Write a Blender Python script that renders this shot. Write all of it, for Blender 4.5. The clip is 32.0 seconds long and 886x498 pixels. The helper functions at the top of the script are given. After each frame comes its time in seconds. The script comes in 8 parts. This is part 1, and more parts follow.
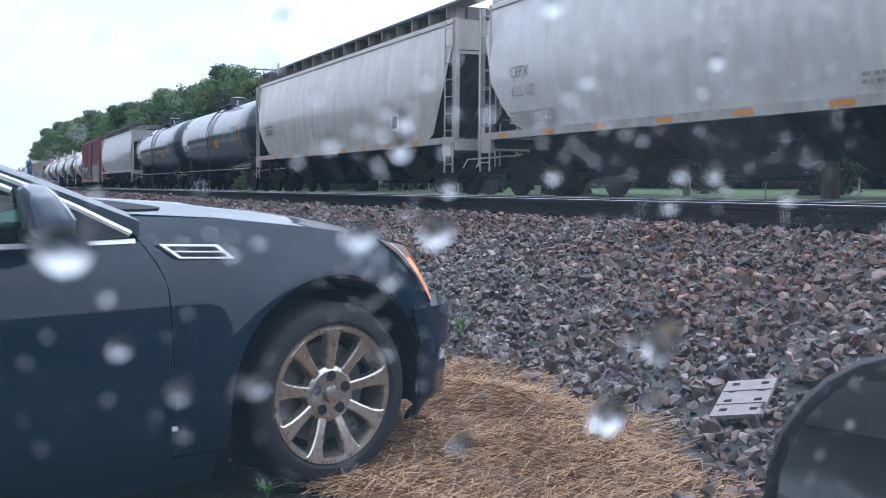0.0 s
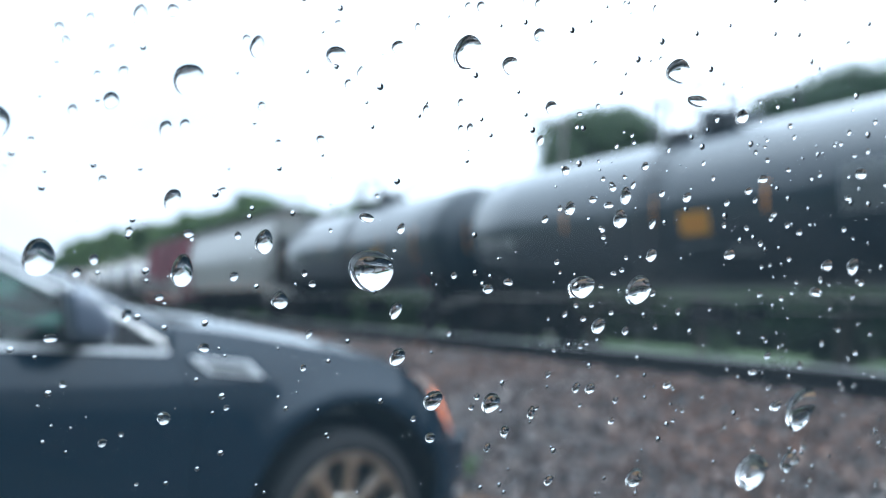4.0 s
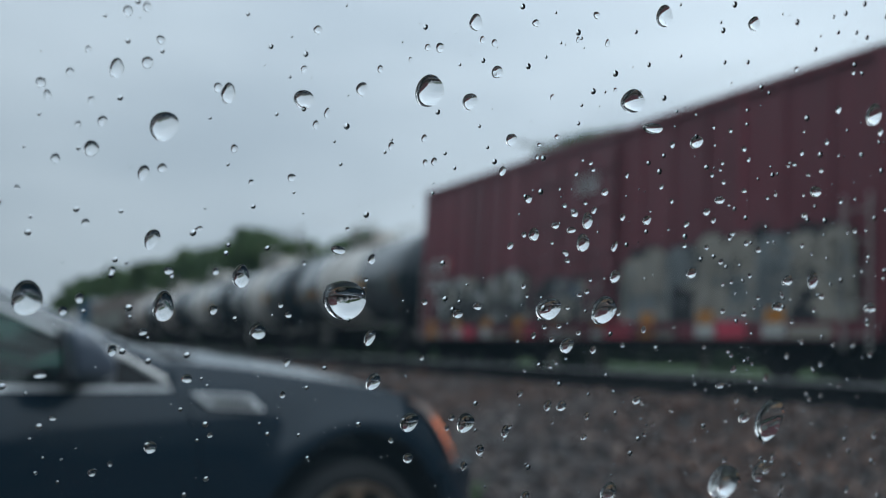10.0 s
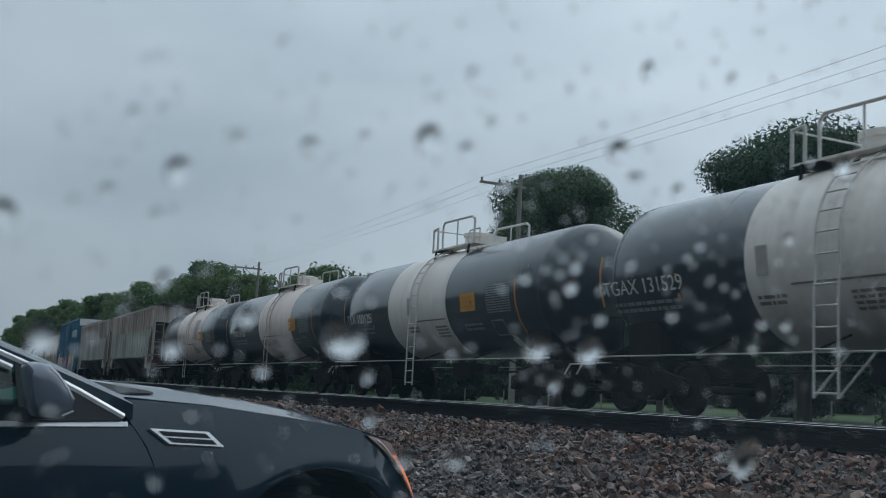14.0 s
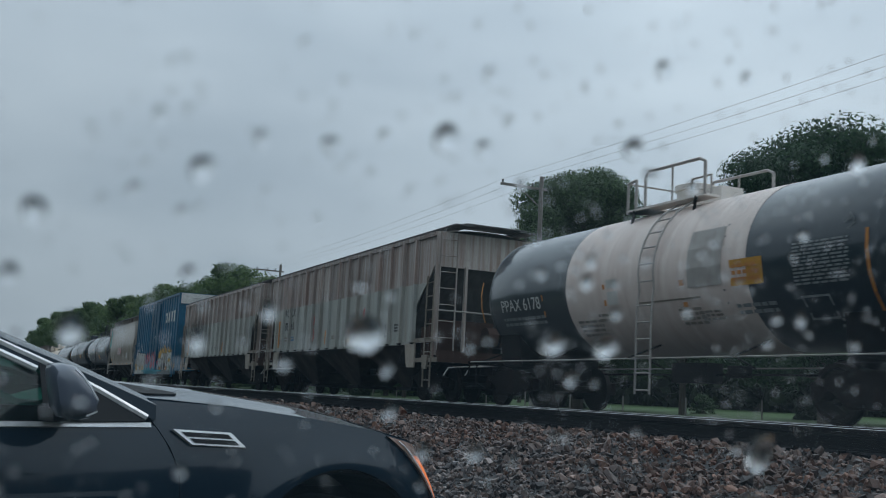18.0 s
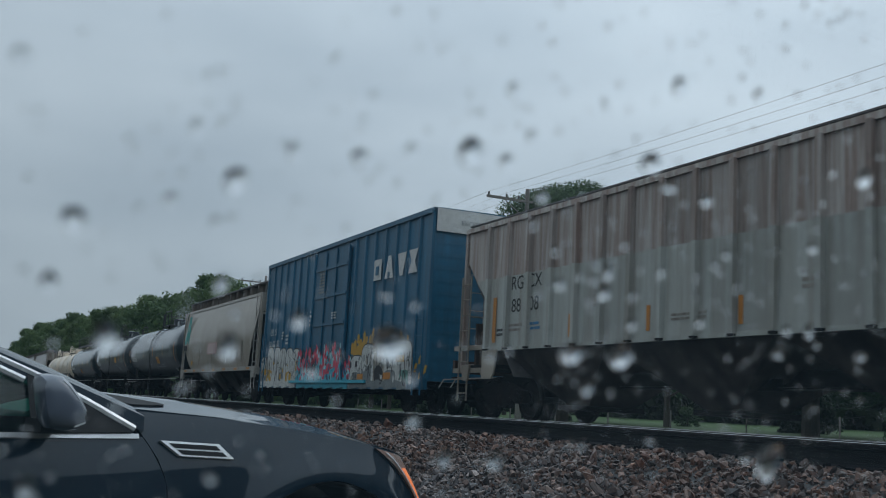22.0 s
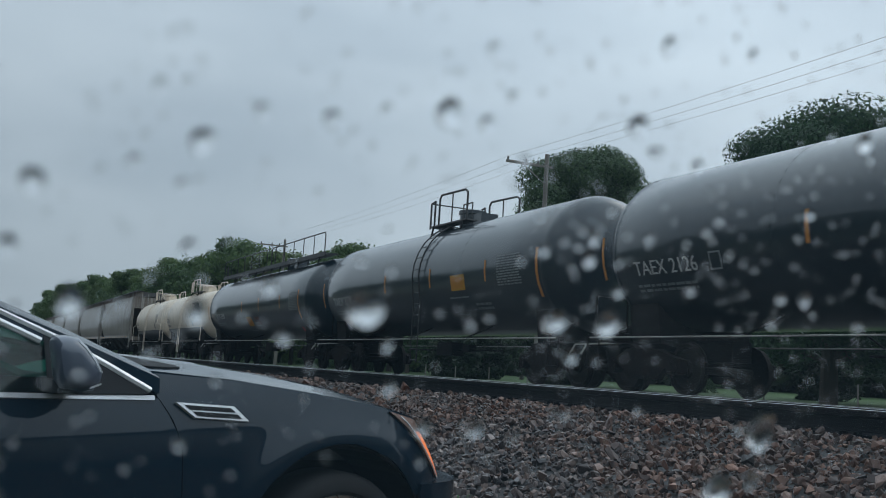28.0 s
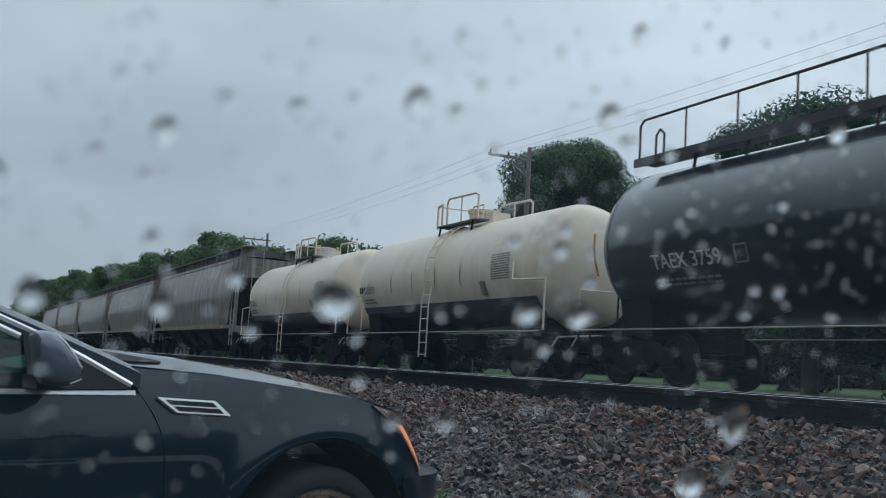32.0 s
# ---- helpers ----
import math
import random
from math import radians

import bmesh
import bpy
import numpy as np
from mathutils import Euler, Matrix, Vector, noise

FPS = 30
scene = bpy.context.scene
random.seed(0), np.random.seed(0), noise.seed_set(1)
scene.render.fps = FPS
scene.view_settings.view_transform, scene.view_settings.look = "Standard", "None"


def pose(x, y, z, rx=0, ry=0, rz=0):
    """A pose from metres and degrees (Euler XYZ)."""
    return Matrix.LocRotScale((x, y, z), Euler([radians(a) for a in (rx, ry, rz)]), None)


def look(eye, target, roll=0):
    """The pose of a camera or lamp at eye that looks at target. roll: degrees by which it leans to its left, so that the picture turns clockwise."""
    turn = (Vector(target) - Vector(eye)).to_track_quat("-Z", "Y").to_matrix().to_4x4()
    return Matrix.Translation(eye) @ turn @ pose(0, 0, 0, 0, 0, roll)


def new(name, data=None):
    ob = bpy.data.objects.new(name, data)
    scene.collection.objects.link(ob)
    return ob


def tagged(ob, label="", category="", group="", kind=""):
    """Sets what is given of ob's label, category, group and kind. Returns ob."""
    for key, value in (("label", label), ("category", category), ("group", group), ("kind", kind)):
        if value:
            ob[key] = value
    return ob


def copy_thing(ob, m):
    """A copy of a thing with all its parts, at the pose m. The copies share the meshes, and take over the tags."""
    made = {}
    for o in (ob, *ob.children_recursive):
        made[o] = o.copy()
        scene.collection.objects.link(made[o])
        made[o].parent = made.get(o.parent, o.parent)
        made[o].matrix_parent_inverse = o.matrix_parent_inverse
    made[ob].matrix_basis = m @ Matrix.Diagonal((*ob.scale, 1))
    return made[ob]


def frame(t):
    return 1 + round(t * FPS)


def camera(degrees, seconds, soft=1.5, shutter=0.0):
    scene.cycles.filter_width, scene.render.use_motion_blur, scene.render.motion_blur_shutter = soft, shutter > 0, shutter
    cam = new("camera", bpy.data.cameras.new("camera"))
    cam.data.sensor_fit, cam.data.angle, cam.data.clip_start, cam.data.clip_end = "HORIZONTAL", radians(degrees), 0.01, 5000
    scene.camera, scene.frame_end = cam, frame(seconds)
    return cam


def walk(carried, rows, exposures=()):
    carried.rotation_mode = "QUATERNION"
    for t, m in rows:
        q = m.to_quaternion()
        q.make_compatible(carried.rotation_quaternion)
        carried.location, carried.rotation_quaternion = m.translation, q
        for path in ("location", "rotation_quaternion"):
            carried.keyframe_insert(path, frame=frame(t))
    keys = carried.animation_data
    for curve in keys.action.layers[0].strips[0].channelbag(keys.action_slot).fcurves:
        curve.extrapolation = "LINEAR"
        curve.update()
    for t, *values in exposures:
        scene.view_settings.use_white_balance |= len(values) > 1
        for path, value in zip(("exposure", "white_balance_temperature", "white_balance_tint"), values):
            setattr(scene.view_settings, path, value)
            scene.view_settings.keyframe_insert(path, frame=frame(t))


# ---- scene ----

# The camera is held inside a parked car and looks through a wet side window at a passing train.
# World: x along the track (the train runs towards +x), y away towards the track, z up from the ground by the cars.
EYE_Z = 1.08
PATH = [
    (0.0, -0.0653, 0.0959, 1.1124, -3.29, -0.40, 65.77),
    (0.5, -0.0553, 0.0909, 1.1077, -2.49, -2.36, 65.03),
    (1.0, -0.0614, 0.0439, 1.0990, -1.00, -3.61, 63.77),
    (1.5, -0.0453, 0.0227, 1.0884, 2.42, -4.56, 65.55),
    (2.0, -0.0238, 0.0348, 1.0852, 3.25, -3.14, 65.86),
    (3.0, -0.0252, 0.0317, 1.0841, 3.51, -3.14, 65.84),
    (3.5, -0.0314, 0.0129, 1.0824, 4.14, -4.35, 66.35),
    (6.0, -0.0248, 0.0057, 1.0795, 4.98, -4.38, 66.63),
    (7.0, -0.0214, 0.0056, 1.0793, 5.39, -3.94, 66.97),
    (8.0, -0.0141, 0.0117, 1.0792, 6.07, -2.73, 66.88),
    (9.0, -0.0128, 0.0153, 1.0801, 5.94, -2.19, 66.78),
    (10.0, -0.0113, 0.0118, 1.0805, 5.92, -2.62, 66.54),
    (10.5, 0.0002, 0.0089, 1.0807, 5.82, -2.96, 67.07),
    (11.0, 0.0009, 0.0112, 1.0805, 5.81, -2.82, 67.07),
    (11.5, 0.0004, 0.0125, 1.0812, 5.71, -2.71, 67.05),
    (12.0, 0.0008, 0.0144, 1.0815, 5.61, -2.72, 67.14),
    (12.5, -0.0010, 0.0089, 1.0809, 5.97, -2.80, 67.07),
    (13.0, -0.0002, 0.0000, 1.0801, 7.58, -2.77, 65.39),
    (13.5, 0.0013, -0.0004, 1.0795, 7.94, -2.26, 64.38),
    (14.0, -0.0037, -0.0054, 1.0802, 8.04, -2.97, 64.23),
    (14.5, -0.0052, -0.0061, 1.0807, 7.86, -2.93, 64.03),
    (16.5, 0.0022, -0.0056, 1.0777, 7.82, -3.03, 64.70),
    (17.0, -0.0015, -0.0066, 1.0790, 7.70, -3.26, 65.52),
    (17.5, 0.0012, -0.0074, 1.0780, 7.95, -3.14, 65.26),
    (18.0, 0.0033, -0.0072, 1.0772, 8.10, -3.04, 65.39),
    (18.5, 0.0106, -0.0033, 1.0758, 8.37, -2.67, 65.70),
    (19.0, 0.0104, -0.0056, 1.0755, 8.42, -2.77, 65.46),
    (19.5, 0.0128, -0.0065, 1.0749, 8.65, -2.59, 65.30),
    (20.0, 0.0121, -0.0068, 1.0755, 8.59, -2.45, 64.97),
    (20.5, 0.0111, -0.0064, 1.0762, 8.52, -2.38, 64.90),
    (21.0, 0.0093, -0.0131, 1.0755, 8.75, -2.63, 64.93),
    (21.5, 0.0063, -0.0210, 1.0750, 8.86, -3.00, 64.56),
    (22.0, 0.0045, -0.0224, 1.0751, 8.80, -3.16, 64.57),
    (22.5, 0.0066, -0.0157, 1.0758, 8.59, -2.64, 64.55),
    (23.0, 0.0025, -0.0191, 1.0766, 8.44, -2.93, 64.19),
    (23.5, 0.0113, -0.0132, 1.0748, 8.75, -2.28, 63.80),
    (24.0, 0.0128, -0.0021, 1.0751, 7.71, -2.66, 63.54),
    (24.5, 0.0076, -0.0064, 1.0756, 7.47, -3.04, 63.77),
    (25.0, 0.0041, -0.0099, 1.0761, 7.67, -2.79, 63.50),
    (25.5, -0.0015, -0.0048, 1.0783, 6.85, -3.19, 64.25),
    (26.0, -0.0019, -0.0012, 1.0789, 6.28, -3.49, 65.44),
    (26.5, -0.0004, -0.0004, 1.0792, 6.46, -3.44, 66.24),
    (28.5, 0.0020, -0.0064, 1.0770, 6.94, -3.60, 65.32),
    (29.0, 0.0029, -0.0044, 1.0772, 6.95, -3.28, 65.30),
    (29.5, 0.0029, -0.0075, 1.0762, 7.18, -3.49, 65.11),
    (30.0, 0.0039, -0.0094, 1.0755, 7.33, -3.48, 65.03),
    (30.5, -0.0013, -0.0107, 1.0767, 7.15, -3.66, 64.89),
    (31.0, -0.0030, -0.0093, 1.0773, 7.04, -3.74, 64.68),
    (31.5, -0.0012, -0.0026, 1.0776, 6.66, -3.50, 64.50),
    (32.0, -0.0003, 0.0004, 1.0773, 6.50, -3.33, 64.65),
]
EXPOSURES = [(0.0, 1.28, 6200, 22), (1.0, 1.08, 6200, 20), (1.3, 0.7, 6300, 16), (1.6, 0.3, 6400, 12), (2.0, 0.38, 6400, 11), (2.3, 0.6, 6300, 11), (2.7, 1.3, 6200, 12),
             (3.0, 1.95, 6150, 12), (3.5, 2.0, 6150, 12), (4.3, 1.0, 6300, 11), (5.5, 0.05, 6500, 10), (10.5, 0.1, 6500, 10), (12.5, -0.1, 6500, 10), (13.5, -0.18, 6500, 10),
             (22.5, -0.18, 6500, 10), (23.5, -0.05, 6500, 10), (25.5, -0.05, 6500, 10), (32.0, -0.05, 6500, 10)]
cam = camera(46.0, 32.0, soft=0.6, shutter=0.15)
walk(cam, [(t, pose(x, y, z, 90 + p, r, w)) for t, x, y, z, p, r, w in PATH], EXPOSURES)

focus = new("focus_point")
FOCUS_ROWS = [(0.0, pose(-7.7, 3.85, 1.1)), (1.4, pose(-7.7, 3.85, 1.1)), (1.7, pose(-0.33, 0.145, 1.1)), (10.1, pose(-0.33, 0.145, 1.1)), (10.4, pose(-7.7, 3.85, 1.1)), (32.0, pose(-7.7, 3.85, 1.1))]
cam.data.dof.use_dof = True
cam.data.dof.focus_object = focus
cam.data.dof.aperture_fstop = 9.0

# ---- light: a rainy overcast sky ----
SUN_WAY = Vector((-0.12, 0.70, 0.70)).normalized()      # towards the sun behind the clouds
world = bpy.data.worlds.new("overcast_sky")
scene.world = world
world.use_nodes = True
wn, wl = world.node_tree.nodes, world.node_tree.links
wn.clear()
sky = wn.new("ShaderNodeTexSky")
sky.sky_type, sky.sun_disc = "NISHITA", False
sky.sun_elevation, sky.sun_rotation = math.asin(SUN_WAY.z), math.atan2(SUN_WAY.x, SUN_WAY.y)
sky.dust_density = 4.0
coord = wn.new("ShaderNodeTexCoord")
stretch = wn.new("ShaderNodeMapping")
stretch.inputs["Scale"].default_value = (1.0, 1.0, 3.2)
cloud = wn.new("ShaderNodeTexNoise")
cloud.inputs["Scale"].default_value, cloud.inputs["Detail"].default_value, cloud.inputs["Roughness"].default_value = 1.5, 4.0, 0.5
cloud_ramp = wn.new("ShaderNodeValToRGB")
cloud_ramp.color_ramp.elements[0].position, cloud_ramp.color_ramp.elements[0].color = 0.36, (0.405, 0.485, 0.563, 1)
cloud_ramp.color_ramp.elements[1].position, cloud_ramp.color_ramp.elements[1].color = 0.68, (0.625, 0.715, 0.791, 1)
dim = wn.new("ShaderNodeVectorMath")
dim.operation = "SCALE"
dim.inputs["Scale"].default_value = 0.1
blend = wn.new("ShaderNodeMix")
blend.data_type, blend.inputs["Factor"].default_value = "RGBA", 0.93
back = wn.new("ShaderNodeBackground")
back.inputs["Strength"].default_value = 1.0
out = wn.new("ShaderNodeOutputWorld")
wl.new(coord.outputs["Generated"], stretch.inputs["Vector"])
wl.new(stretch.outputs["Vector"], cloud.inputs["Vector"])
wl.new(cloud.outputs["Fac"], cloud_ramp.inputs["Fac"])
wl.new(sky.outputs["Color"], dim.inputs[0])
wl.new(dim.outputs["Vector"], blend.inputs["A"])
# the overcast is lighter towards the hidden sun
sun_side = wn.new("ShaderNodeVectorMath")
sun_side.operation = "DOT_PRODUCT"
sun_side.inputs[1].default_value = SUN_WAY
lighten = wn.new("ShaderNodeMapRange")
lighten.inputs["From Min"].default_value, lighten.inputs["From Max"].default_value = -0.3, 1.0
lighten.inputs["To Min"].default_value, lighten.inputs["To Max"].default_value = 0.68, 1.38
glow = wn.new("ShaderNodeVectorMath")
glow.operation = "SCALE"
wl.new(coord.outputs["Generated"], sun_side.inputs[0])
wl.new(sun_side.outputs["Value"], lighten.inputs["Value"])
wl.new(cloud_ramp.outputs["Color"], glow.inputs[0])
# and lighter overhead than at the horizon, as overcast skies are
split = wn.new("ShaderNodeSeparateXYZ")
height = wn.new("ShaderNodeMapRange")
height.interpolation_type = "SMOOTHSTEP"
height.inputs["From Min"].default_value, height.inputs["From Max"].default_value = 0.05, 1.0
height.inputs["To Min"].default_value, height.inputs["To Max"].default_value = 0.95, 1.7
both = wn.new("ShaderNodeMath")
both.operation = "MULTIPLY"
wl.new(coord.outputs["Generated"], split.inputs["Vector"])
wl.new(split.outputs["Z"], height.inputs["Value"])
wl.new(lighten.outputs["Result"], both.inputs[0])
wl.new(height.outputs["Result"], both.inputs[1])
wl.new(both.outputs["Value"], glow.inputs["Scale"])
wl.new(glow.outputs["Vector"], blend.inputs["B"])
wl.new(blend.outputs["Result"], back.inputs["Color"])
wl.new(back.outputs["Background"], out.inputs["Surface"])
sun_data = bpy.data.lights.new("sun", "SUN")
sun_data.energy, sun_data.angle, sun_data.color = 0.15, radians(25), (1.0, 0.97, 0.93)
sun = new("sun", sun_data)
sun.matrix_basis = look((0, 0, 60), Vector((0, 0, 60)) - SUN_WAY)


# ---- materials ----
def nodes_of(name):
    m = bpy.data.materials.new(name)
    m.use_nodes = True
    return m, m.node_tree.nodes, m.node_tree.links, m.node_tree.nodes["Principled BSDF"]


def noise_node(n, l, vector, scale, detail=4.0, rough=0.55):
    t = n.new("ShaderNodeTexNoise")
    t.inputs["Scale"].default_value, t.inputs["Detail"].default_value, t.inputs["Roughness"].default_value = scale, detail, rough
    l.new(vector, t.inputs["Vector"])
    return t.outputs["Fac"]


def ramp_node(n, l, fac, low, high, a=(0, 0, 0, 1), b=(1, 1, 1, 1)):
    r = n.new("ShaderNodeValToRGB")
    r.color_ramp.elements[0].position, r.color_ramp.elements[0].color = low, a
    r.color_ramp.elements[1].position, r.color_ramp.elements[1].color = high, b
    l.new(fac, r.inputs["Fac"])
    return r.outputs["Color"]


def mix_node(n, l, fac, a, b, mode="MIX"):
    m = n.new("ShaderNodeMix")
    m.data_type, m.blend_type = "RGBA", mode
    for socket, value in ((m.inputs["Factor"], fac), (m.inputs["A"], a), (m.inputs["B"], b)):
        if isinstance(value, (int, float)):
            socket.default_value = value
        elif isinstance(value, tuple):
            socket.default_value = value if len(value) == 4 else (*value, 1)
        else:
            l.new(value, socket)
    return m.outputs["Result"]


def paint(name, base, dirt, amount=0.5, rough=0.55, metal=0.0, streak=(1.6, 1.6, 0.22), bump=0.15, coat=0.0, fine=9.0, spread=0.24, mottle=0.16, vary=0.0, gloss=0.5):
    """Weathered paint or plain worn stuff: dirt in streaks and patches, fine grain, slight bump."""
    m, n, l, p = nodes_of(name)
    tc = n.new("ShaderNodeTexCoord")
    mp = n.new("ShaderNodeMapping")
    mp.inputs["Scale"].default_value = streak
    l.new(tc.outputs["Object"], mp.inputs["Vector"])
    streaks = noise_node(n, l, mp.outputs["Vector"], 2.2, 6.0, 0.62)
    grain = noise_node(n, l, tc.outputs["Object"], fine, 5.0, 0.6)
    mask = ramp_node(n, l, streaks, 0.5 - spread, 0.5 + spread, (0, 0, 0, 1), (amount, amount, amount, 1))
    col = mix_node(n, l, mask, base, dirt)
    lo, hi = 1 - mottle, 1 + mottle * 0.6
    g = ramp_node(n, l, grain, 0.3, 0.7, (lo, lo, lo, 1), (hi, hi, hi, 1))
    col = mix_node(n, l, 1.0, col, g, "MULTIPLY")
    if vary:                           # piece by piece
        lo, hi = 1 - vary, 1 + vary * 0.7
        col = mix_node(n, l, 1.0, col, ramp_node(n, l, n.new("ShaderNodeObjectInfo").outputs["Random"], 0.0, 1.0, (lo, lo, lo, 1), (hi, hi, hi, 1)), "MULTIPLY")
    l.new(col, p.inputs["Base Color"])
    r = n.new("ShaderNodeMapRange")
    r.inputs["To Min"].default_value, r.inputs["To Max"].default_value = rough - 0.35 * mottle, min(1.0, rough + 0.6 * mottle)
    l.new(grain, r.inputs["Value"])
    l.new(r.outputs["Result"], p.inputs["Roughness"])
    p.inputs["Metallic"].default_value, p.inputs["Specular IOR Level"].default_value = metal, gloss
    p.inputs["Coat Weight"].default_value, p.inputs["Coat Roughness"].default_value = coat, 0.06
    b = n.new("ShaderNodeBump")
    b.inputs["Strength"].default_value, b.inputs["Distance"].default_value = bump, 0.01
    l.new(grain, b.inputs["Height"])
    l.new(b.outputs["Normal"], p.inputs["Normal"])
    return m


def plain(name, base, rough=0.5, metal=0.0, glow=0.0):
    m, n, l, p = nodes_of(name)
    tc = n.new("ShaderNodeTexCoord")
    g = ramp_node(n, l, noise_node(n, l, tc.outputs["Object"], 24.0), 0.3, 0.7, (0.82, 0.82, 0.82, 1), (1.12, 1.12, 1.12, 1))
    l.new(mix_node(n, l, 1.0, base, g, "MULTIPLY"), p.inputs["Base Color"])
    p.inputs["Roughness"].default_value, p.inputs["Metallic"].default_value = rough, metal
    if glow:
        p.inputs["Emission Color"].default_value, p.inputs["Emission Strength"].default_value = (*base, 1), glow
    return m


def clear(name, ior, tint=(1, 1, 1), rough=0.0):
    m, n, l, p = nodes_of(name)
    n.remove(p)
    g = n.new("ShaderNodeBsdfGlass")
    g.inputs["IOR"].default_value, g.inputs["Roughness"].default_value, g.inputs["Color"].default_value = ior, rough, (*tint, 1)
    l.new(g.outputs["BSDF"], n["Material Output"].inputs["Surface"])
    return m


def thin_glass(name, tint, gloss):
    """A thin pane: mostly clear, a little mirror."""
    m, n, l, p = nodes_of(name)
    n.remove(p)
    t, g, mx = n.new("ShaderNodeBsdfTransparent"), n.new("ShaderNodeBsdfGlossy"), n.new("ShaderNodeMixShader")
    t.inputs["Color"].default_value = (*tint, 1)
    g.inputs["Roughness"].default_value = 0.01
    mx.inputs["Fac"].default_value = gloss
    l.new(t.outputs["BSDF"], mx.inputs[1])
    l.new(g.outputs["BSDF"], mx.inputs[2])
    l.new(mx.outputs["Shader"], n["Material Output"].inputs["Surface"])
    return m


def wet_pane(name, tint, gloss, film):
    """A thin pane with a faint film of water that scatters some daylight."""
    m = thin_glass(name, tint, gloss)
    n, l = m.node_tree.nodes, m.node_tree.links
    end = n["Material Output"].inputs["Surface"]
    clean = end.links[0].from_socket
    t, mx = n.new("ShaderNodeBsdfTranslucent"), n.new("ShaderNodeMixShader")
    t.inputs["Color"].default_value = (0.50, 0.80, 1.0, 1)
    mx.inputs["Fac"].default_value = film
    l.new(clean, mx.inputs[1])
    l.new(t.outputs["BSDF"], mx.inputs[2])
    l.new(mx.outputs["Shader"], end)
    return m


def stone_mat(name, per_island):
    m, n, l, p = nodes_of(name)
    src = n.new("ShaderNodeNewGeometry").outputs["Random Per Island"] if per_island else n.new("ShaderNodeObjectInfo").outputs["Random"]
    r = n.new("ShaderNodeValToRGB")
    stops = [(0.0, (0.02, 0.02, 0.022)), (0.14, (0.115, 0.105, 0.10)), (0.27, (0.036, 0.034, 0.036)), (0.4, (0.21, 0.165, 0.135)), (0.5, (0.05, 0.052, 0.056)),
             (0.62, (0.33, 0.295, 0.265)), (0.72, (0.085, 0.06, 0.048)), (0.8, (0.21, 0.215, 0.215)), (0.88, (0.17, 0.105, 0.075)), (0.94, (0.02, 0.021, 0.025)), (1.0, (0.52, 0.485, 0.45))]
    r.color_ramp.elements[0].position, r.color_ramp.elements[0].color = stops[0][0], (*stops[0][1], 1)
    r.color_ramp.elements[1].position, r.color_ramp.elements[1].color = stops[-1][0], (*stops[-1][1], 1)
    for pos, c in stops[1:-1]:
        r.color_ramp.elements.new(pos).color = (*c, 1)
    l.new(src, r.inputs["Fac"])
    tc = n.new("ShaderNodeTexCoord")
    grain = noise_node(n, l, tc.outputs["Object"], 60.0)
    wide = noise_node(n, l, tc.outputs["Object"], 0.8, 3.0)
    g = ramp_node(n, l, grain, 0.3, 0.7, (0.7, 0.7, 0.7, 1), (1.2, 1.2, 1.2, 1))
    split = n.new("ShaderNodeSeparateXYZ")       # rust and brake dust lie thicker towards the rails
    l.new(n.new("ShaderNodeNewGeometry").outputs["Position"], split.inputs["Vector"])
    near = n.new("ShaderNodeMapRange")
    near.inputs["From Min"].default_value, near.inputs["From Max"].default_value = 3.4, 5.2
    near.inputs["To Min"].default_value, near.inputs["To Max"].default_value = -0.06, 0.12
    l.new(split.outputs["Y"], near.inputs["Value"])
    both = n.new("ShaderNodeMath")
    l.new(wide, both.inputs[0])
    l.new(near.outputs["Result"], both.inputs[1])
    wide = both.outputs["Value"]
    w = ramp_node(n, l, wide, 0.42, 0.66, (0.97, 0.97, 0.99, 1), (0.82, 0.55, 0.43, 1))
    col = mix_node(n, l, 1.0, mix_node(n, l, 1.0, r.outputs["Color"], g, "MULTIPLY"), w, "MULTIPLY")
    col = mix_node(n, l, 1.0, col, (0.93, 0.82, 0.80), "MULTIPLY")
    p.inputs["Specular IOR Level"].default_value = 0.35
    l.new(col, p.inputs["Base Color"])
    rough = n.new("ShaderNodeMapRange")          # wet, some faces shinier than others
    rough.inputs["To Min"].default_value, rough.inputs["To Max"].default_value = 0.22, 0.6
    l.new(grain, rough.inputs["Value"])
    l.new(rough.outputs["Result"], p.inputs["Roughness"])
    return m


def leaf_mat(name, dark, light):
    m, n, l, p = nodes_of(name)
    src = n.new("ShaderNodeNewGeometry").outputs["Random Per Island"]
    oi = n.new("ShaderNodeObjectInfo").outputs["Random"]
    col = mix_node(n, l, src, dark, light)
    tone = ramp_node(n, l, oi, 0.0, 1.0, (0.75, 0.85, 0.85, 1), (1.2, 1.1, 0.95, 1))
    final = mix_node(n, l, 1.0, col, tone, "MULTIPLY")
    l.new(final, p.inputs["Base Color"])
    p.inputs["Roughness"].default_value = 0.6
    # thin leaves let light through
    t, mx = n.new("ShaderNodeBsdfTranslucent"), n.new("ShaderNodeMixShader")
    mx.inputs["Fac"].default_value = 0.4
    l.new(final, t.inputs["Color"])
    l.new(p.outputs["BSDF"], mx.inputs[1])
    l.new(t.outputs["BSDF"], mx.inputs[2])
    l.new(mx.outputs["Shader"], n["Material Output"].inputs["Surface"])
    return m


